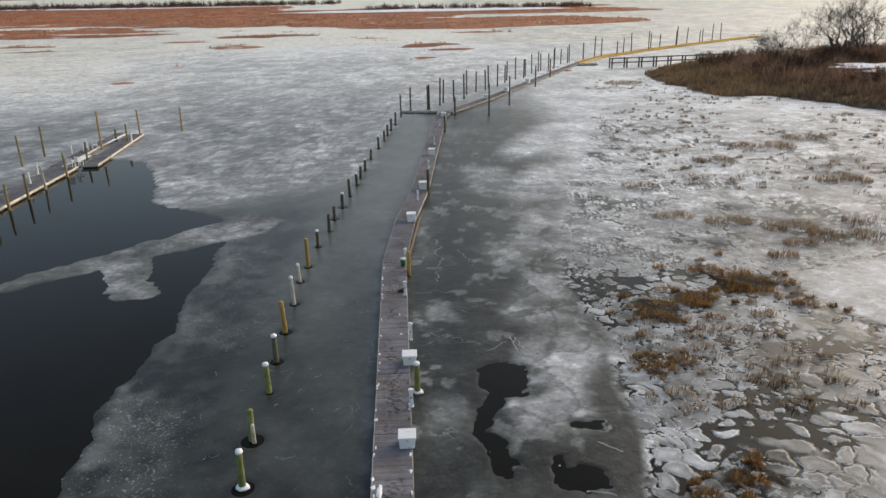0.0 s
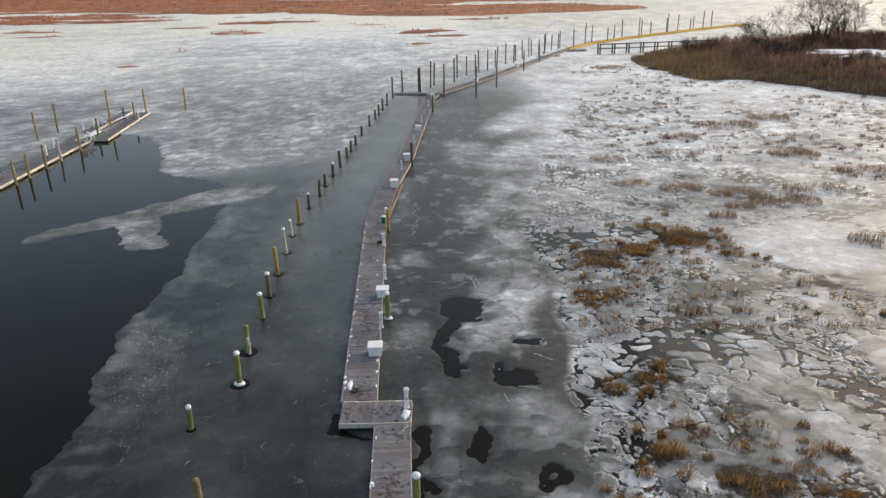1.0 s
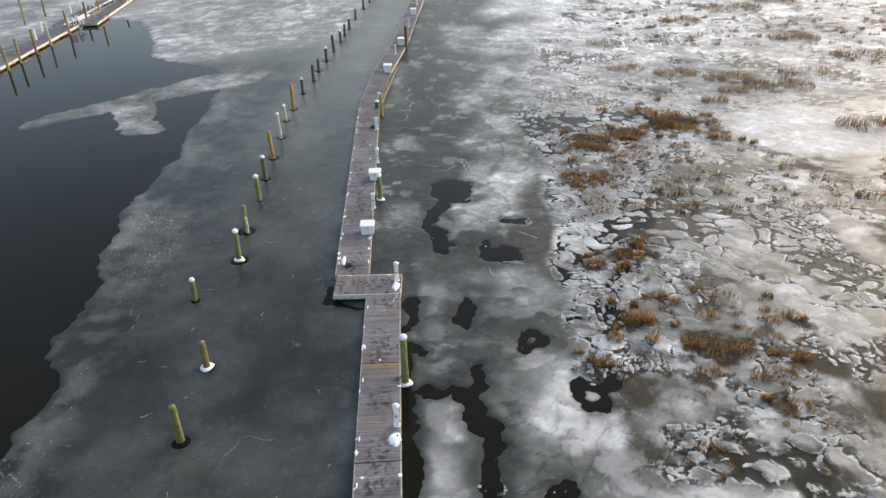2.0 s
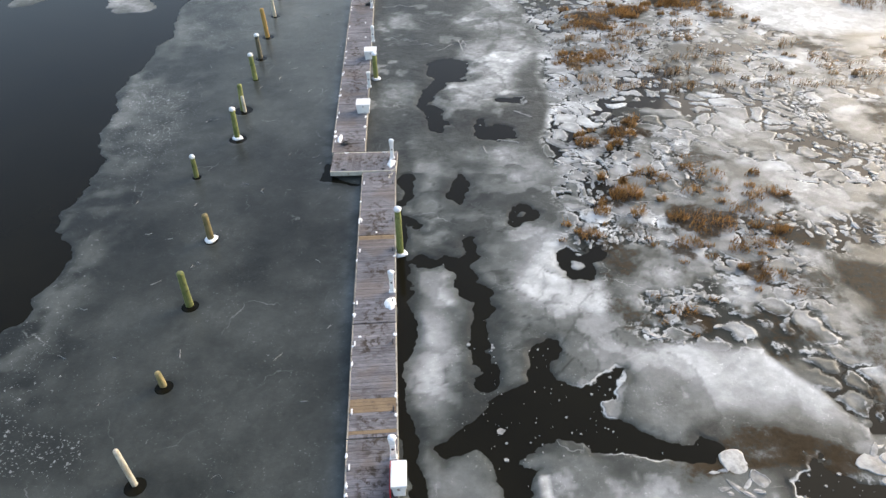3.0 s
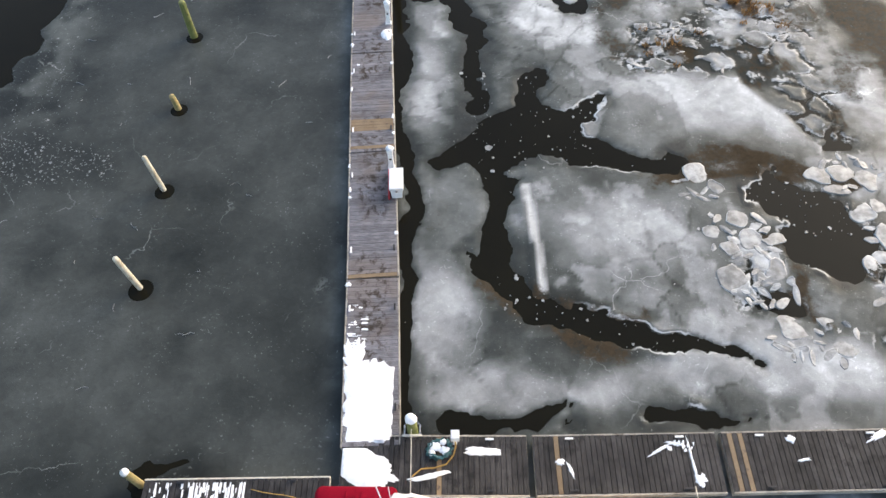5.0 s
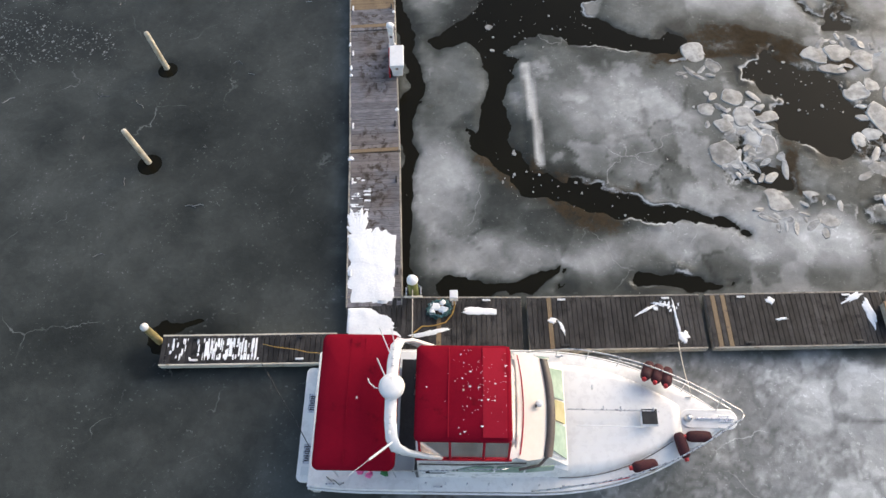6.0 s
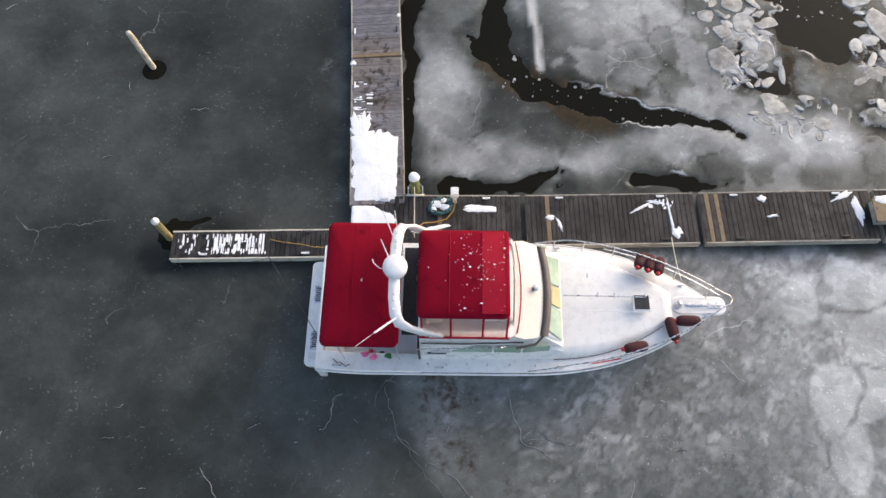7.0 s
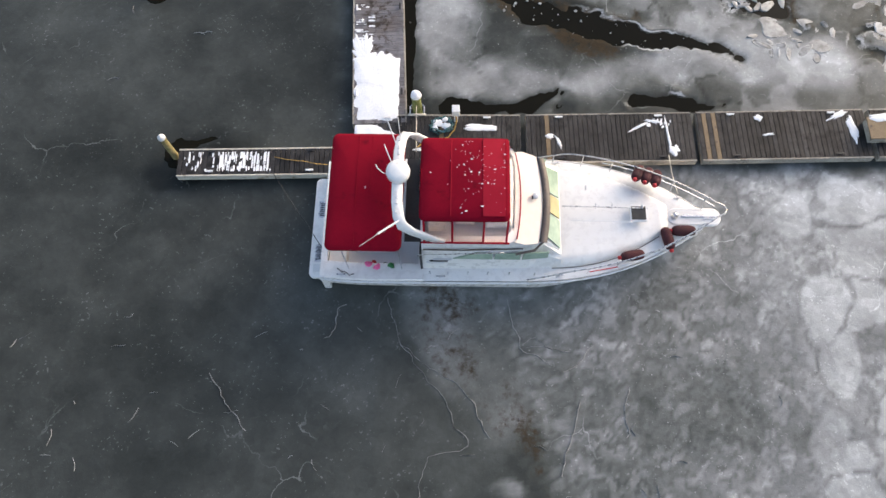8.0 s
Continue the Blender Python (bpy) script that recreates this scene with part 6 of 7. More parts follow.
        for x in (2.7, 3.2, 3.75, 4.3, 4.9, 5.6):
            part("side_fitting", box(x - 0.02, x + 0.02, s * 1.72 - 0.02, s * 1.72 + 0.02, 1.2, 1.36, 0.005), STEEL, boat)
        part("hand_rail", tube([(2.4, s * 1.6, 2.32), (2.5, s * 1.6, 2.4), (4.6, s * 1.54, 2.44), (4.75, s * 1.5, 2.36)], 0.014, 6), STEEL, boat)
    # fenders, boat hook and what lies in the cockpit
    for k in range(3):
        fender(B @ pose(8.56 + 0.25 * k, 1.2 - 0.08 * k, 1.72, 62, 0, -28 + 4 * k), "maroon covered fender hung on the bow rail")
    fender(B @ pose(8.26, -1.25, 1.58, 90, 0, -80), "maroon covered fender lying on the side deck")
    fender(B @ pose(9.28, -0.72, 1.55, 90, 0, 12), "maroon covered fender lying across the foredeck")
    fender(B @ pose(9.72, -0.5, 1.6, 90, 0, -90), "maroon covered fender lying beside the pulpit")
    hook = thing("boat_hook", B @ pose(7.1, -1.66, 1.36, 0, 0, 7), "red and white boat hook lying on the deck", "boat hook")
    part("shaft", tube([(0, 0, 0), (0.5, 0.03, 0.02), (0.8, 0.05, 0.03)], 0.016, 6), RED, hook)
    part("tip", tube([(0.8, 0.05, 0.03), (1.15, 0.1, 0.05)], 0.016, 6), PLASTIC, hook, "white tip")
    for k, (x, y, m, nm) in enumerate(((0.95, -1.42, PINK, "pink"), (1.2, -1.5, PINK, "pink"), (1.05, -1.25, RED, "red"), (1.4, -1.3, BLACK, "black"), (1.6, -1.45, GREEN, "green"))):
        rng = random.Random(k)
        single("cockpit_bundle", lathe([(0.07, 0), (0.11, 0.05), (0.09, 0.11), (0.04, 0.15)], 9, wob=0.3), m, nm + " gear stowed in the cockpit under the canopy", "gear", m=B @ pose(x, y, 1.0 if y < -1.4 else 0.56, 0, 0, 40 * k), smooth=True)
    return boat


build_boat()


def rope(points, r, material, label):
    return single("mooring_line", tube(points, r, 5), material, label, "rope", "mooring lines", smooth=True)


rope(bend((9.75, -9.75, 1.4), (9.95, -8.0, 0.46), 0.08), 0.014, ROPE, "pale mooring line from bow to dock")
rope(bend((2.25, -8.4, 1.5), (2.2, -6.5, 0.95), 0.05), 0.014, ROPE, "pale mooring line from pile to boat")
rope(bend((-2.2, -8.55, 0.44), (0.1, -11.9, 0.98), 0.35, 10, 0.02), 0.012, BLACK, "dark stern line slack over the ice")
rope(bend((0.05, -11.9, 1.08), (0.55, -12.05, 1.08), 0.0, 6, 0.06), 0.012, BLACK, "dark stern line end on the gunwale")
rope(bend((-0.5, -8.6, 0.34), (-0.3, -8.2, 0.44), 0.03), 0.012, HOSE_Y, "amber stern line to the finger dock")
rope(bend((-2.2, -8.0, 0.45), (-0.2, -8.35, 0.5), 0.0, 6, 0.02), 0.012, HOSE_Y, "amber line along the finger dock")
rope(bend((0.5, 21.0, 0.44), (0.25, 19.9, 0.44), 0.0, 8, 0.09), 0.015, ROPE, "pale cable lying on grey planks")


# ---- floes, grass, shore and distance ----
def floe_faces(bm, c, size, origin, rng, seed):
    """One loose pan of ice: an uneven rounded outline, a domed top and a curled, partly frosted lip."""
    n = 18 if size > 0.2 else 9
    stretch, axis = rng.uniform(1.0, 1.5) if size > 0.25 else rng.uniform(1.2, 2.4), rng.uniform(0, math.pi)
    tilt = Vector((rng.gauss(0, 0.03 if size > 0.25 else 0.1), rng.gauss(0, 0.03 if size > 0.25 else 0.1)))
    h, lip = rng.uniform(0.025, 0.045), rng.uniform(0.0, 0.03)
    start, span = rng.uniform(0, 1), rng.choice((0.0, 0.2, 0.35, 0.5))
    pts = []
    for k in range(n):
        a = 2 * math.pi * k / n
        r = size * (1 + 0.6 * noise.noise(Vector((math.cos(a) * 0.9, math.sin(a) * 0.9, seed * 1.7))) + 0.16 * noise.noise(Vector((math.cos(a) * 2.4, math.sin(a) * 2.4, seed))))
        u, w = r * math.cos(a) * stretch, r * math.sin(a) / stretch ** 0.5
        pts.append(Vector((u * math.cos(axis) - w * math.sin(axis), u * math.sin(axis) + w * math.cos(axis))))
    rows = []
    for f, dz, curl in ((1.02, -0.06, 0), (1.0, h * 0.7, 0.5), (0.95, h, 1.0), (0.85, h, 0.3), (0.5, h + 0.012, 0), (0.15, h + 0.018, 0)):
        row = []
        for k, p in enumerate(pts):
            up = lip * curl * (1.0 if (k / n - start) % 1 < span else 0.15)
            row.append(bm.verts.new((c.x + p.x * f - origin.x, c.y + p.y * f - origin.y, dz + up + p.dot(tilt) * f)))
        rows.append(row)
    for r, (a, b) in enumerate(zip(rows, rows[1:])):
        for k in range(n):
            face = bm.faces.new((a[k], a[(k + 1) % n], b[(k + 1) % n], b[k]))
            face.material_index = int(r == 1 and (k / n - start) % 1 < span)
            face.smooth = True
    bm.faces.new(rows[-1])


def build_floes():
    rng = random.Random(12)
    rest, count = bmesh.new(), 0

    def put(x, y, size, k):
        bm = bmesh.new()
        floe_faces(bm, Vector((x, y)), size, Vector((x, y)), rng, k)
        me = link_mesh("ice_floe", bm, FLOE)
        me.materials.append(RIM)
        ob = new("ice_floe", me)
        ob.location = (x, y, 0)
        ob.parent = ice_sheet

    # plates pushed over one another beside the dark pool
    heaps = ((13.3, 0.6, 1.3, 1.0), (13.5, -1.5, 1.2, 0.8), (14.8, -3.4, 1.4, 0.9), (18.4, -1.5, 1.3, 3.8), (12.3, 2.7, 0.9, 0.6), (17.8, 3.2, 1.2, 0.9))
    laid = []
    for k in range(900):
        hx, hy, ha, hb = heaps[k % 6]
        r, a = math.sqrt(rng.random()), rng.uniform(0, 6.283)
        x, y, size = hx + ha * r * math.cos(a), hy + hb * r * math.sin(a), rng.choice((0.12, 0.18, 0.3, 0.42, 0.5))
        if math.hypot((x - 16.2) / 1.35, (y - 0.5) / 1.5) > 1 and all(math.hypot(x - p, y - q) > 0.85 * (size + w) for p, q, w in laid):
            laid.append((x, y, size))
            put(x, y, size, k)
            count += 1
    spots = np.array([(rng.uniform(8, 26), rng.uniform(8.5, 42)) for k in range(5000)])
    edge, _, shut = pans(spots[:, 0], spots[:, 1])
    good = (rubble_zone(spots[:, 0], spots[:, 1]) < -0.1) & (np.abs(edge - 0.02) < 0.06) & (shut > 0.2)
    for k in np.argsort(spots[:, 1]):
        if not good[k]:
            continue
        size = rng.choice((0.05, 0.06, 0.08, 0.11, 0.15)) * rng.uniform(0.85, 1.2)
        if count < 300:
            put(*spots[k], size, int(k))
            count += 1
        else:
            floe_faces(rest, Vector(spots[k]), size, Vector((0, 0)), rng, int(k))
    ob = part("broken_ice", rest, FLOE, ice_sheet)
    ob.data.materials.append(RIM)
    tagged(ob, kind="stuff")
    # brash: small chips adrift in the leads
    chips = bmesh.new()
    for k in range(520):
        x, y = rng.uniform(1.6, 17), rng.uniform(-4.5, 36)
        if k % 4 == 1:
            x, y = rng.uniform(3.5, 9), rng.uniform(3, 9)
        elif k % 2 == 0:
            x, y = (rng.uniform(11, 18), rng.uniform(0.5, 4.2)) if k % 4 else (rng.uniform(4.8, 12), rng.uniform(-4.2, -0.5))
        d = float(water_gap(np.array([x]), np.array([y]))[0])
        if d > 0.3 and rng.random() < 0.93:
            continue
        r = 0.009 / (0.12 + rng.random())
        r = r * 2.2 if rng.random() < 0.06 else r
        n = rng.randint(5, 7)
        ring = [(x + r * math.cos(6.283 * q / n) * rng.uniform(0.6, 1.4), y + r * math.sin(6.283 * q / n) * rng.uniform(0.6, 1.4)) for q in range(n)]
        z0 = 0.01 if d < 0 else 0.03
        loft([[(px, py, z0 - 0.03) for px, py in ring], [(px, py, z0 + 0.02) for px, py in ring]], chips, True)
    tagged(part("brash_ice", chips, FLOE, ice_sheet), kind="stuff")


def frost_ribbon(verts, faces, points, width, rng, wob=0.25):
    """A thin wandering line of refrozen frost on the ice."""
    for (x0, y0), (x1, y1) in zip(points, points[1:]):
        length = math.hypot(x1 - x0, y1 - y0)
        n = max(2, int(length / 0.12))
        seed = rng.uniform(0, 99)
        ux, uy = (x1 - x0) / length, (y1 - y0) / length
        for k in range(n + 1):
            f = k / n
            off = (noise.fractal(Vector((f * length * 1.1, seed, 0)), 0.8, 2.1, 4)) * wob * math.sin(math.pi * f) ** 0.5
            px, py = x0 + ux * length * f - uy * off, y0 + uy * length * f + ux * off
            w = width * (0.5 + 0.9 * abs(noise.noise(Vector((f * length * 4, seed, 7)))))
            b = len(verts)
            verts += [(px - uy * w, py + ux * w, 0.022), (px, py, 0.05), (px + uy * w, py - ux * w, 0.022)]
            if k:
                faces += [(b - 3, b - 2, b + 1, b), (b - 2, b - 1, b + 2, b + 1)]


def build_frozen_cracks():
    rng = random.Random(77)
    verts, faces = [], []
    # across the smooth ice south of the boat
    for line in (((1.4, -12.4), (1.8, -13.8), (2.9, -15.1), (3.7, -16.6)), ((1.8, -13.8), (3.4, -14.9), (4.3, -16.4)), ((3.7, -16.6), (2.6, -16.9), (2.3, -18.0)), ((0.2, -12.6), (-0.4, -13.6)), ((4.9, -12.4), (5.2, -13.9), (6.1, -14.4)), ((5.4, -13.9), (6.6, -14.0)), ((7.4, -13.8), (6.4, -14.6)), ((6.8, -15.4), (6.2, -17.4)), ((-3.6, -14.6), (-2.4, -16.2)), ((8.2, -15.0), (8.0, -16.4))):
        frost_ribbon(verts, faces, line, 0.018, rng)
    # over the grey strip beside the dock
    for line in (((-0.2, 56), (0.1, 51), (-0.1, 47)), ((-1.6, 45), (1.0, 45.4)), ((8.4, 52), (6.6, 47), (7.2, 44)), ((6.5, 53), (5.8, 46)), ((1.5, 53.5), (3.0, 49)), ((-0.6, 39), (2.4, 37.4)), ((2.6, 36.5), (5.6, 38.5))):
        frost_ribbon(verts, faces, line, 0.05, rng, 0.6)
    for line in (((4.2, 38.2), (4.6, 35.6)), ((4.5, 38.2), (5.0, 35.7)), ((5.7, 32.6), (6.0, 31.2), (6.5, 30.0)), ((7.2, 27.6), (8.2, 26.8)), ((5.2, 23.6), (5.4, 22.8)), ((6.0, 24.2), (7.2, 23.9))):
        frost_ribbon(verts, faces, line, 0.075, rng, 0.2)
    for k in range(70):
        x, y = rng.uniform(-13, -1.5), rng.uniform(-6, 46)
        a, ln = rng.uniform(0, 6.283), rng.uniform(0.1, 0.5)
        frost_ribbon(verts, faces, ((x, y), (x + ln * math.cos(a), y + ln * math.sin(a))), rng.uniform(0.006, 0.02), rng, 0.2)
    for k in range(60):
        x, y = rng.uniform(-11, 14), rng.uniform(-20, -12.8)
        a, ln = rng.uniform(0, 6.283), rng.uniform(0.08, 0.5)
        frost_ribbon(verts, faces, ((x, y), (x + ln * math.cos(a), y + ln * math.sin(a))), rng.uniform(0.005, 0.014), rng, 0.15)
    me = sheet_mesh("frozen_cracks", verts, faces)
    me.materials.append(FROST_LINE)
    ob = new("frozen_cracks", me)
    ob.parent = ice_sheet
    tagged(ob, "pale lines of refrozen frost on the ice", kind="stuff")


def blades(name, places, material, label, category, height, spread, width, seed, lean=0.35, parent=None, kind="stuff", group=""):
    """Dry stems: a bent two-piece blade at each of the many places drawn round the given spots (x, y, radius, count, height factor)."""
    r = np.random.RandomState(seed)
    vs, fs, base = [], [], 0
    for x, y, rad, n, hf, z0 in places:
        a, d = r.uniform(0, 2 * np.pi, n), rad * np.sqrt(r.uniform(0, 1, n))
        px, py = x + d * np.cos(a), y + d * np.sin(a) * 0.8
        h = height * hf * r.uniform(0.45, 1.1, n) * (1 - 0.4 * d / max(rad, 0.01))
        t = r.uniform(0, 2 * np.pi, n)
        lx, ly = np.cos(t) * h * lean * r.uniform(0.2, 1.4, n), np.sin(t) * h * lean * r.uniform(0.2, 1.4, n)
        w = width * r.uniform(0.6, 1.4, n)
        sx, sy = -np.sin(a + 1) * w, np.cos(a + 1) * w
        p = np.stack([np.stack([px - sx, py - sy, np.full(n, z0)], -1), np.stack([px + sx, py + sy, np.full(n, z0)], -1),
                      np.stack([px + lx * 0.35 + sx * 0.7, py + ly * 0.35 + sy * 0.7, z0 + h * 0.6], -1), np.stack([px + lx * 0.35 - sx * 0.7, py + ly * 0.35 - sy * 0.7, z0 + h * 0.6], -1),
                      np.stack([px + lx + sx * 0.1, py + ly + sy * 0.1, z0 + h], -1), np.stack([px + lx - sx * 0.1, py + ly - sy * 0.1, z0 + h], -1)], 1)
        k = base + np.arange(n)[:, None] * 6
        vs.append(p.reshape(-1, 3))
        fs.append(np.concatenate([k + np.array([0, 1, 2, 3]), k + np.array([3, 2, 4, 5])]))
        base += n * 6
    me = sheet_mesh(name, np.concatenate(vs), np.concatenate(fs))
    me.materials.append(material)
    ob = new(name, me)
    return tagged(ob, label, category, group, kind)


def add_tussock(x, y, r, n, tall, seed):
    blades("grass_tussock", [(x, y, r, n, tall, 0.0)], STRAW, "tussock of rusty dry marsh grass standing in broken ice", "grass", 0.62, 1, 0.014, seed, 0.6, kind="", group="tussocks of dry grass")


def build_marsh_grass():
    big = [(12.0, 18.6, 0.9, 420, 1.2), (15.4, 16.2, 1.3, 420, 0.8), (9.6, 15.4, 0.5, 160, 0.8), (19.0, 18.6, 0.8, 200, 0.7), (16.5, 20.3, 0.9, 200, 0.6), (17.0, 12.4, 0.6, 150, 0.7), (12.6, 10.4, 0.6, 130, 0.5), (17.4, 17.2, 0.9, 200, 0.7), (14.0, 14.7, 0.7, 160, 0.6), (16.6, 14.6, 0.8, 180, 0.6), (18.4, 15.6, 0.6, 120, 0.6), (13.4, 20.6, 0.7, 160, 0.7), (13.0, 24.6, 0.9, 320, 0.9), (10.9, 23.7, 0.7, 240, 0.9), (11.9, 34.3, 1.0, 300, 0.9), (13.6, 34.9, 0.8, 260, 0.9),
           (13.4, 40.7, 1.2, 380, 0.9), (15.6, 42.4, 1.6, 520, 1.0), (17.6, 43.4, 1.3, 420, 1.0), (21.2, 46.8, 1.7, 560, 1.1), (22.0, 43.8, 1.2, 340, 1.0), (23.8, 41.8, 1.0, 240, 0.8), (19.6, 48.0, 1.4, 360, 1.0)]
    for k, (x, y, r, n, hf) in enumerate(big):
        pick = random.Random(300 + k)
        heads = [(x, y, r * 0.95, int(n * 0.75), hf * 1.1)]
        for q in range(6):
            d, a = r * pick.uniform(1.0, 2.6), pick.uniform(0, 6.283)
            heads.append((x + d * math.cos(a), y + d * math.sin(a), r * pick.uniform(0.2, 0.5), int(n * pick.uniform(0.12, 0.35)), hf * pick.uniform(0.6, 1.1)))
        for q, (cx, cy, cr, cn, ch) in enumerate(heads):
            add_tussock(cx, cy, cr, cn, ch, 100 + k * 10 + q)
    rng = random.Random(5)
    spots = []
    for x, y, r, n in ((41.6, 88.6, 4.0, 900), (48.9, 93.0, 3.0, 600), (32.5, 81.6, 2.6, 400), (42.6, 71.8, 3.0, 600), (21.0, 71.0, 2.0, 260), (21.2, 60.7, 1.8, 300), (25.5, 58.8, 2.2, 400), (33.7, 54.5, 3.2, 700), (36.5, 44.0, 2.6, 600), (39.2, 151.0, 4.0, 700), (30.0, 57.0, 2.4, 400), (38.0, 58.0, 3.0, 500), (46.0, 64.0, 3.0, 500), (20.5, 40.3, 0.8, 90), (26.5, 50.5, 1.2, 200), (29.0, 53.0, 1.4, 240)):
        spots.append((x, y, r, n, 1.0, 0.0))
    for k in range(1500):
        y = 30 + 130 * rng.random() ** 1.3
        x = rng.uniform(10 + 0.18 * (y - 30), 40 + 0.35 * y)
        if fbm(np.array([x]), np.array([y]), 16, 4, 95)[0] + 0.25 * rng.random() < 0.28:
            continue
        spots.append((x, y, rng.uniform(0.2, 0.9), rng.randint(14, 50), rng.uniform(0.4, 0.9), 0.0))
    blades("marsh_grass", spots, OLIVE, "sparse dry marsh grass standing through pale ice", "grass", 0.8, 1, 0.02, 7)


def mound(name, x0, x1, y0, y1, step, shape, material, label, category):
    xs, ys = np.arange(x0, x1, step), np.arange(y0, y1, step)
    gx, gy = np.meshgrid(xs, ys)
    z = shape(gx, gy)
    ny, nx = gx.shape
    idx = np.arange(ny * nx).reshape(ny, nx)
    quads = np.stack([idx[:-1, :-1], idx[:-1, 1:], idx[1:, 1:], idx[1:, :-1]], -1).reshape(-1, 4)
    zz = z.ravel()[quads].max(1)
    me = sheet_mesh(name, np.stack([gx, gy, z], -1).reshape(-1, 3), quads[zz > -0.1])
    me.polygons.foreach_set("use_smooth", np.ones(len(me.polygons), dtype=bool))
    me.materials.append(material)
    return tagged(new(name, me), label, category, kind="structure")


def shore_height(x, y):
    d = ell(x + fbm(x, y, 22, 4, 81) * 7, y + fbm(x, y, 22, 4, 82) * 7, 128, 146, 78, 58)
    return -0.4 + 1.6 * smooth(-d, -2, 8) + 0.9 * smooth(-d, 8, 40) + 0.15 * fbm(x, y, 4, 3, 83)


def marsh_height(x, y):
    wx, wy = x + fbm(x, y, 60, 5, 84) * 26, y + fbm(x, y, 60, 5, 85) * 22
    d = np.minimum(ell(wx, wy, 20, 425, 92, 62, -4), ell(wx, wy, -110, 560, 150, 130, 20))
    for e in (ell(wx, wy, -330, 660, 190, 170, 28), ell(wx, wy, -480, 800, 330, 200, 10), ell(wx, wy, 60, 600, 120, 60, -8), ell(wx, wy, -200, 352, 66, 16, -3), ell(wx, wy, -235, 392, 80, 12, 0), ell(wx, wy, -138, 264, 10, 2.2, 0), ell(wx, wy, -300, 470, 90, 16, 0), ell(wx, wy, 118, 700, 60, 30, 0),
              ell(x, y, -89, 155, 6, 1.6), ell(x, y, -72, 168, 3, 1.0), ell(x, y, -90, 178, 3, 1.0), ell(x, y, -110, 230, 8, 1.6), ell(x, y, -100, 300, 12, 2.5), ell(x, y, -20, 290, 8, 2), ell(x, y, -150, 210, 6, 1.5), ell(x, y, 20, 330, 16, 3), ell(x, y, -160, 290, 16, 3), ell(x, y, -81, 194, 3.2, 1.4), ell(x, y, -71, 203, 2.2, 2), ell(x, y, -78, 203, 2, 1.2), ell(x, y, -45, 250, 5, 1.5), ell(x, y, -60, 330, 14, 3)):
        d = np.minimum(d, e)
    islets = (0.86 - 0.25 * smooth(y, 200, 420) - fbm(x * 0.45, y * 1.2, 16, 4, 87)) * 9
    d = np.minimum(d, np.where((y > 150) & (y < 480) & (x < 40 - 0.25 * (y - 150)), islets, 9.0))
    return -0.4 + 0.9 * smooth(-d, -2.0, 2.5) + 0.15 * fbm(x, y, 9, 3, 86)


def branch(bm_v, bm_f, p, d, length, r, depth, rng, gnarl=0.35):
    """A tapered limb of three pieces with side shoots."""
    pts, rad = [p], [r]
    for k in range(3):
        d = (d + Vector((rng.gauss(0, gnarl), rng.gauss(0, gnarl), rng.gauss(0.08, gnarl * 0.6))) * 0.45).normalized()
        p = p + d * (length / 3)
        pts.append(p)
        rad.append(r * (1 - 0.22 * (k + 1)))
    n = 5 if depth > 2 else 3
    base = len(bm_v)
    for q, rr in zip(pts, rad):
        side = d.orthogonal().normalized()
        top = side.cross(d)
        for k in range(n):
            a = 2 * math.pi * k / n
            bm_v.append(q + side * (rr * math.cos(a)) + top * (rr * math.sin(a)))
    for i in range(3):
        for k in range(n):
            a, b = base + i * n + k, base + i * n + (k + 1) % n
            bm_f.append((a, b, b + n, a + n))
    if depth <= 0:
        return
    for k in range(rng.randint(2, 4)):
        f = rng.uniform(0.35, 1.0) if k else 1.0
        i = min(2, int(f * 3))
        q = pts[i].lerp(pts[i + 1], f * 3 - i)
        spread = Vector((rng.gauss(0, 1), rng.gauss(0, 1), rng.gauss(0.35, 0.6))).normalized()
        branch(bm_v, bm_f, q, (d * 0.85 + spread * 0.8).normalized(), length * rng.uniform(0.62, 0.9), max(rad[i] * 0.62, 0.022), depth - 1, rng, gnarl)


def tree_mesh(name, height, depth, stems, seed, r, thin=0.5):
    rng = random.Random(seed)
    v, f = [], []
    for s in range(stems):
        a = 2 * math.pi * s / max(stems, 1) + rng.uniform(-0.3, 0.3)
        lean = 0.0 if stems == 1 else thin
        branch(v, f, Vector((0.15 * math.cos(a), 0.15 * math.sin(a), -0.2)), Vector((lean * math.cos(a), lean * math.sin(a), 1)).normalized(), height * rng.uniform(0.36, 0.46), r, depth, rng)
    return sheet_mesh(name, [tuple(p) for p in v], f)


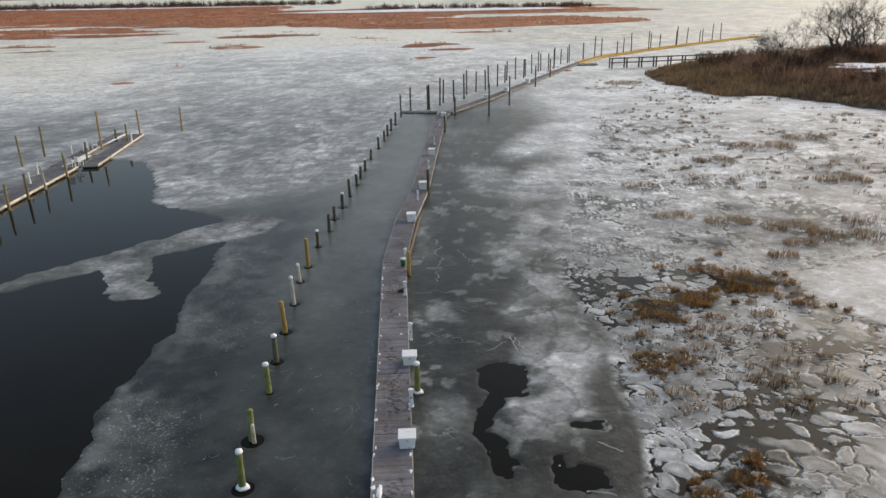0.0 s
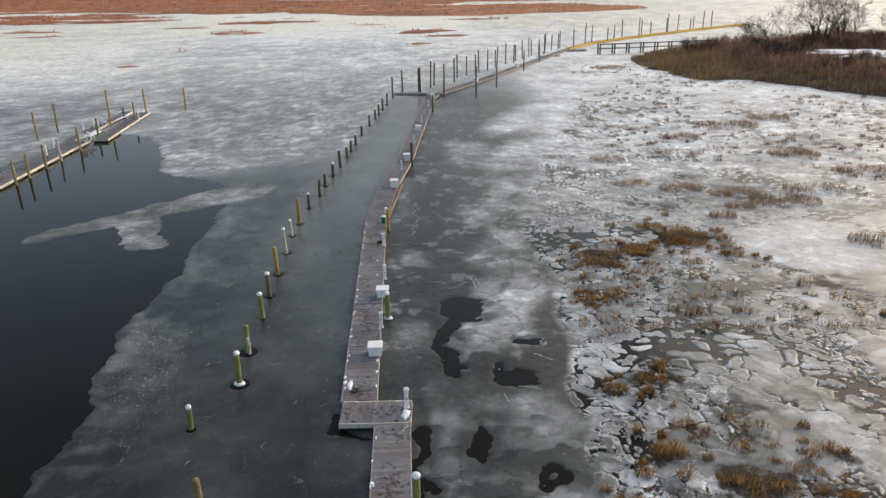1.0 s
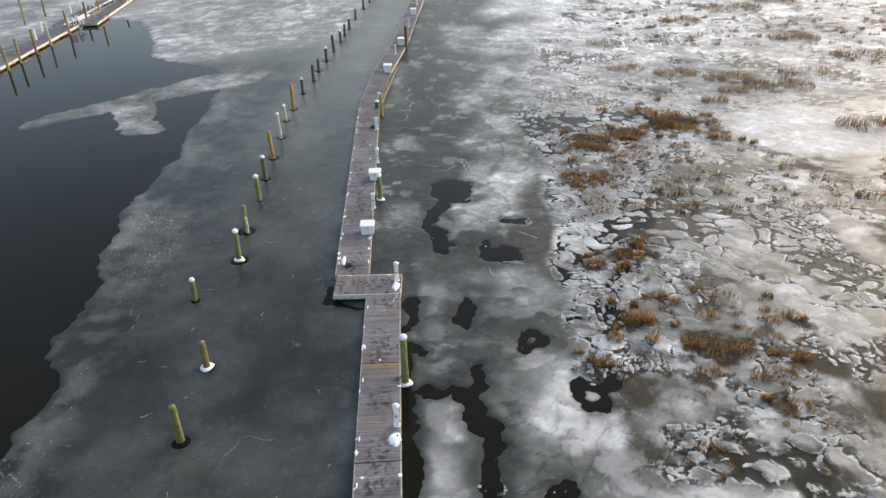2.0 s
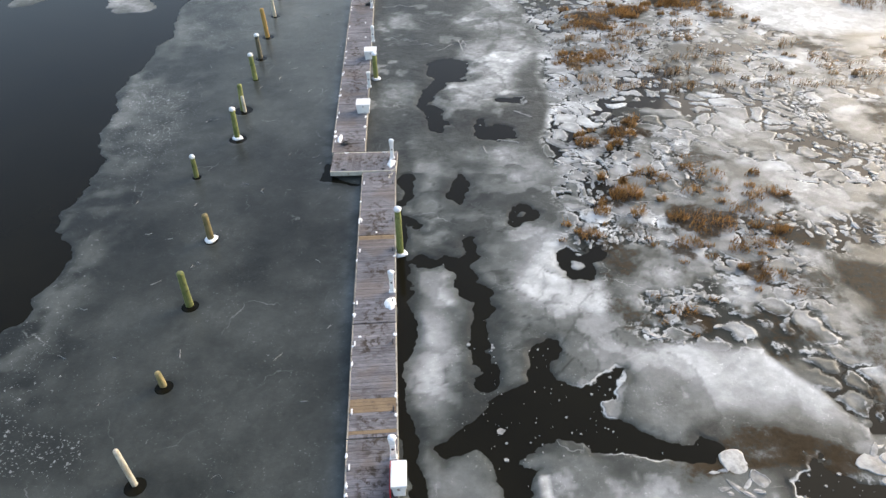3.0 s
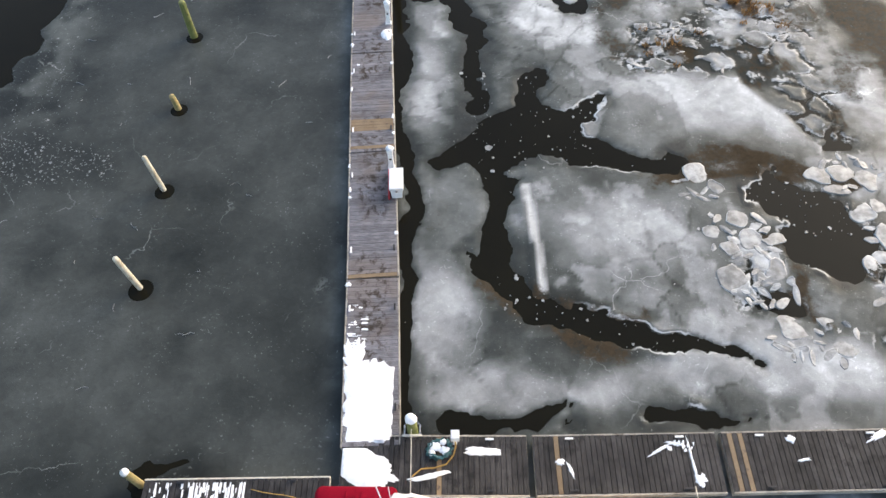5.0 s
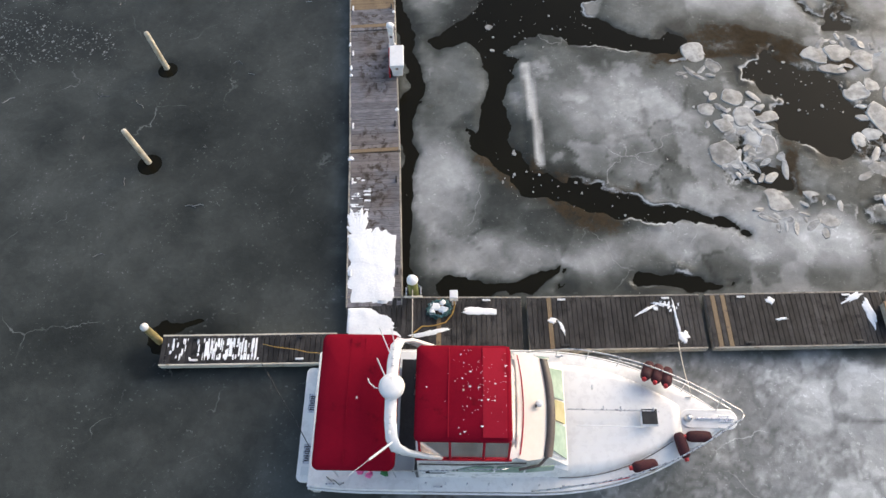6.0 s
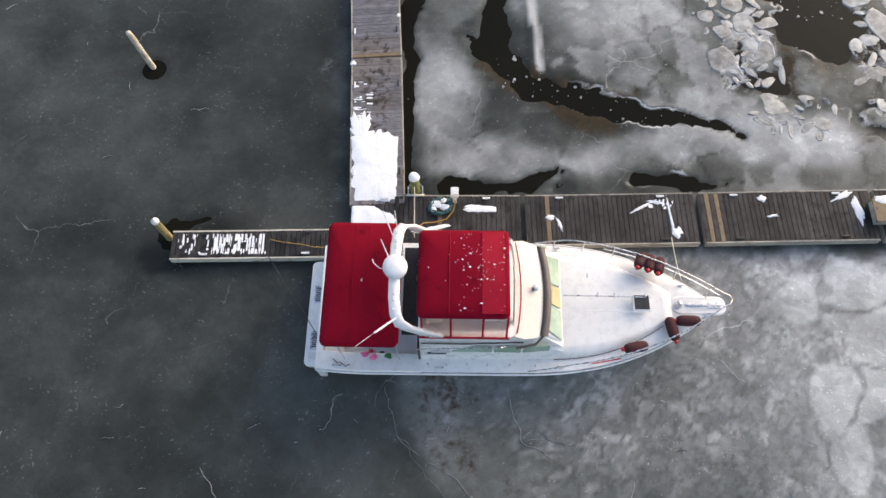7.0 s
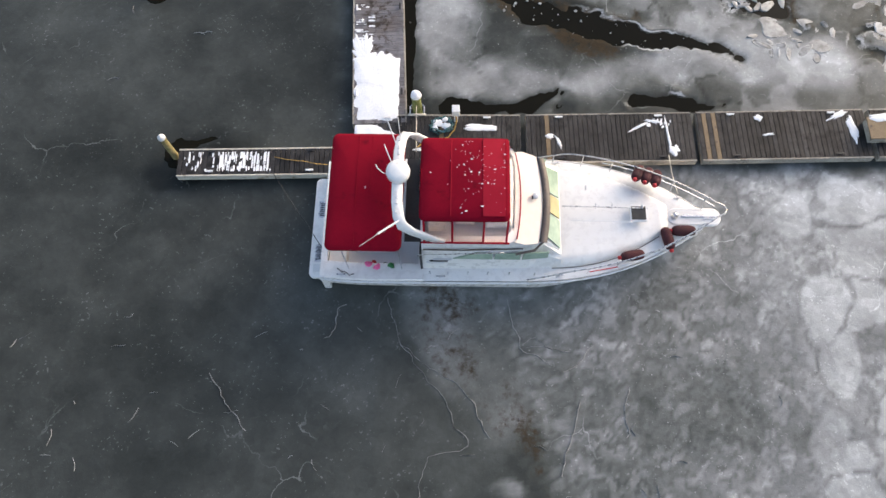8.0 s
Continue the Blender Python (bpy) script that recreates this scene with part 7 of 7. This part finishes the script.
def build_shore():
    mound("shore_ground", 40, 300, 70, 330, 1.6, shore_height, EARTH, "brown marshy shore with dead grass", "ground")
    mound("marsh_ground", -800, 190, 140, 1000, 4.0, marsh_height, MARSH, "flat rusty marsh behind the ice", "ground")
    rng = random.Random(8)
    # bare trees
    for k, (x, y, h, stems) in enumerate(((98.5, 177, 13.5, 4), (106.0, 180, 10.5, 3), (92.0, 186, 9.0, 3), (112, 192, 6.0, 3), (118, 176, 9.0, 3), (86, 190, 6.5, 3))):
        me = tree_mesh("bare_tree", h, 5, stems, 40 + k, 0.34 if k < 2 else 0.16)
        me.materials.append(BARK)
        ob = new("bare_tree", me)
        ob.location = (x, y, float(shore_height(np.array([x]), np.array([y]))[0]) - 0.1)
        ob.scale = (1.3, 1.3, 1.0)
        tagged(ob, "bare leafless tree with spreading branches on the shore", "tree", "bare trees on the shore")
    # brush
    kinds = []
    for k in range(5):
        me = tree_mesh("shrub", 3.2, 3, 6, 60 + k, 0.035, 0.9)
        me.materials.append(TWIG)
        kinds.append(me)
    def drawn(n, x0, x1, y0, y1):
        px, py = np.array([rng.uniform(x0, x1) for k in range(n)]), np.array([rng.uniform(y0, y1) for k in range(n)])
        return zip(px.tolist(), py.tolist(), shore_height(px, py).tolist())

    placed = 0
    for x, y, z in drawn(1500, 54, 175, 92, 242):
        if placed == 260:
            break
        if z < 1.05 or math.hypot((x - 95) / 14, (y - 150) / 12) < 1 or (x < 70 and rng.random() < 0.1):
            continue
        ob = new("shrub", kinds[placed % 5])
        s = rng.uniform(0.7, 1.35) * (0.75 if y > 205 else 1)
        ob.location, ob.rotation_euler, ob.scale = (x, y, z - 0.1), (0, 0, rng.uniform(0, 6.28)), (s * 1.2, s * 1.2, s)
        tagged(ob, "leafless dark brown shrub in the shore thicket", "shrub", "shrubs on the shore")
        placed += 1
    spots = []
    for x, y, z in drawn(14000, 48, 135, 84, 215):
        if len(spots) == 2900:
            break
        if z < 0.0 or (z > 1.3 and rng.random() < 0.93):
            continue
        spots.append((x, y, 1.2, 24, rng.uniform(0.6, 1.2), z - 0.1))
    brush = []
    for x, y, z in drawn(4200, 54, 190, 96, 215):
        if z < 1.15 or math.hypot((x - 95) / 14, (y - 150) / 12) < 1 or (x < 70 and rng.random() < 0.15):
            continue
        brush.append((x, y, 1.8, 34, rng.uniform(0.5, 1.25) * (0.7 if y > 210 else 1), z - 0.1))
    blades("shore_thicket", brush, THICKET, "dense reddish brown winter thicket on the shore", "brush", 3.5, 1, 0.05, 19, 0.45)
    blades("shore_reeds", spots, OLIVE, "belt of dry olive brown reeds along the shore", "reeds", 1.4, 1, 0.06, 9, 0.25)
    for k, (x, y, rx, ry) in enumerate(((95, 155, 9, 5), (103, 148, 8, 4), (90, 146, 4, 2), (84, 140, 4, 1.5), (72, 150, 3, 1.2), (92, 128, 3, 1.0))):
        z = float(shore_height(np.array([x]), np.array([y]))[0])
        snow_patch(x, y, rx, ry, z + 0.05, 110 + k, None, 0.35, 0.45, "snow lying among brush on the shore")
    # far marsh grass
    spots = []
    wide = [(150 + 700 * rng.random() ** 0.8, rng.random()) for k in range(13000)]
    far_y = np.array([w[0] for w in wide])
    lo, hi = -0.75 * far_y - 60, np.minimum(0.35 * far_y, 150)
    far_x = lo + (hi - lo) * np.array([w[1] for w in wide])
    for x, y, z in zip(far_x.tolist(), far_y.tolist(), marsh_height(far_x, far_y).tolist()):
        if z < 0.05:
            continue
        spots.append((x, y, 2.5, 8, rng.uniform(0.7, 1.3), z - 0.1))
    blades("far_marsh_grass", spots, RUST, "wide rust orange marsh grass in the distance", "grass", 1.2, 1, 0.12, 10, 0.3)
    for x0, x1, y0, y1, n, h in ((-620, -230, 880, 1040, 520, 9), (-60, 140, 640, 720, 200, 6), (-230, -120, 900, 1000, 120, 8)):
        spots = []
        for k in range(n):
            spots.append((rng.uniform(x0, x1), rng.uniform(y0, y1), 3.0, 14, rng.uniform(0.6, 1.2), 0.3))
        blades("far_woods", spots, TWIG, "dark bare woods on the far side of the marsh", "woods", h, 1, 0.22, 11, 0.3)
    for k, (x, y, rx, ry) in enumerate(((-10, 620, 110, 36), (-330, 870, 120, 14), (-470, 900, 140, 12), (70, 600, 40, 10))):
        snow_patch(x, y, rx, ry, 0.9, 130 + k, None, 0.6, 0.3, "snowfield on the far marsh")


def build_footbridge():
    a, b = Vector((43.2, 178.0, 0)), Vector((74.0, 184.5, 0))
    d = b - a
    root = thing("footbridge", pose(a.x, a.y, 0, 0, 0, math.degrees(math.atan2(d.y, d.x))), "dark timber footbridge on posts reaching the shore", "bridge")
    length = d.length
    part("walkway", box(0, length, -0.7, 0.7, 1.35, 1.5), PILE_DARK, root)
    for s in (-0.7, 0.7):
        part("handrail", box(0, length, s - 0.06, s + 0.06, 2.4, 2.52), PILE_DARK, root)
        for k in range(9):
            x = length * k / 8
            part("post", box(x - 0.16, x + 0.16, s - 0.12, s + 0.12, -0.5, 2.6, 0.02), PILE_DARK, root)


build_frozen_cracks()
build_marsh_grass()
build_shore()
build_footbridge()
build_floes()
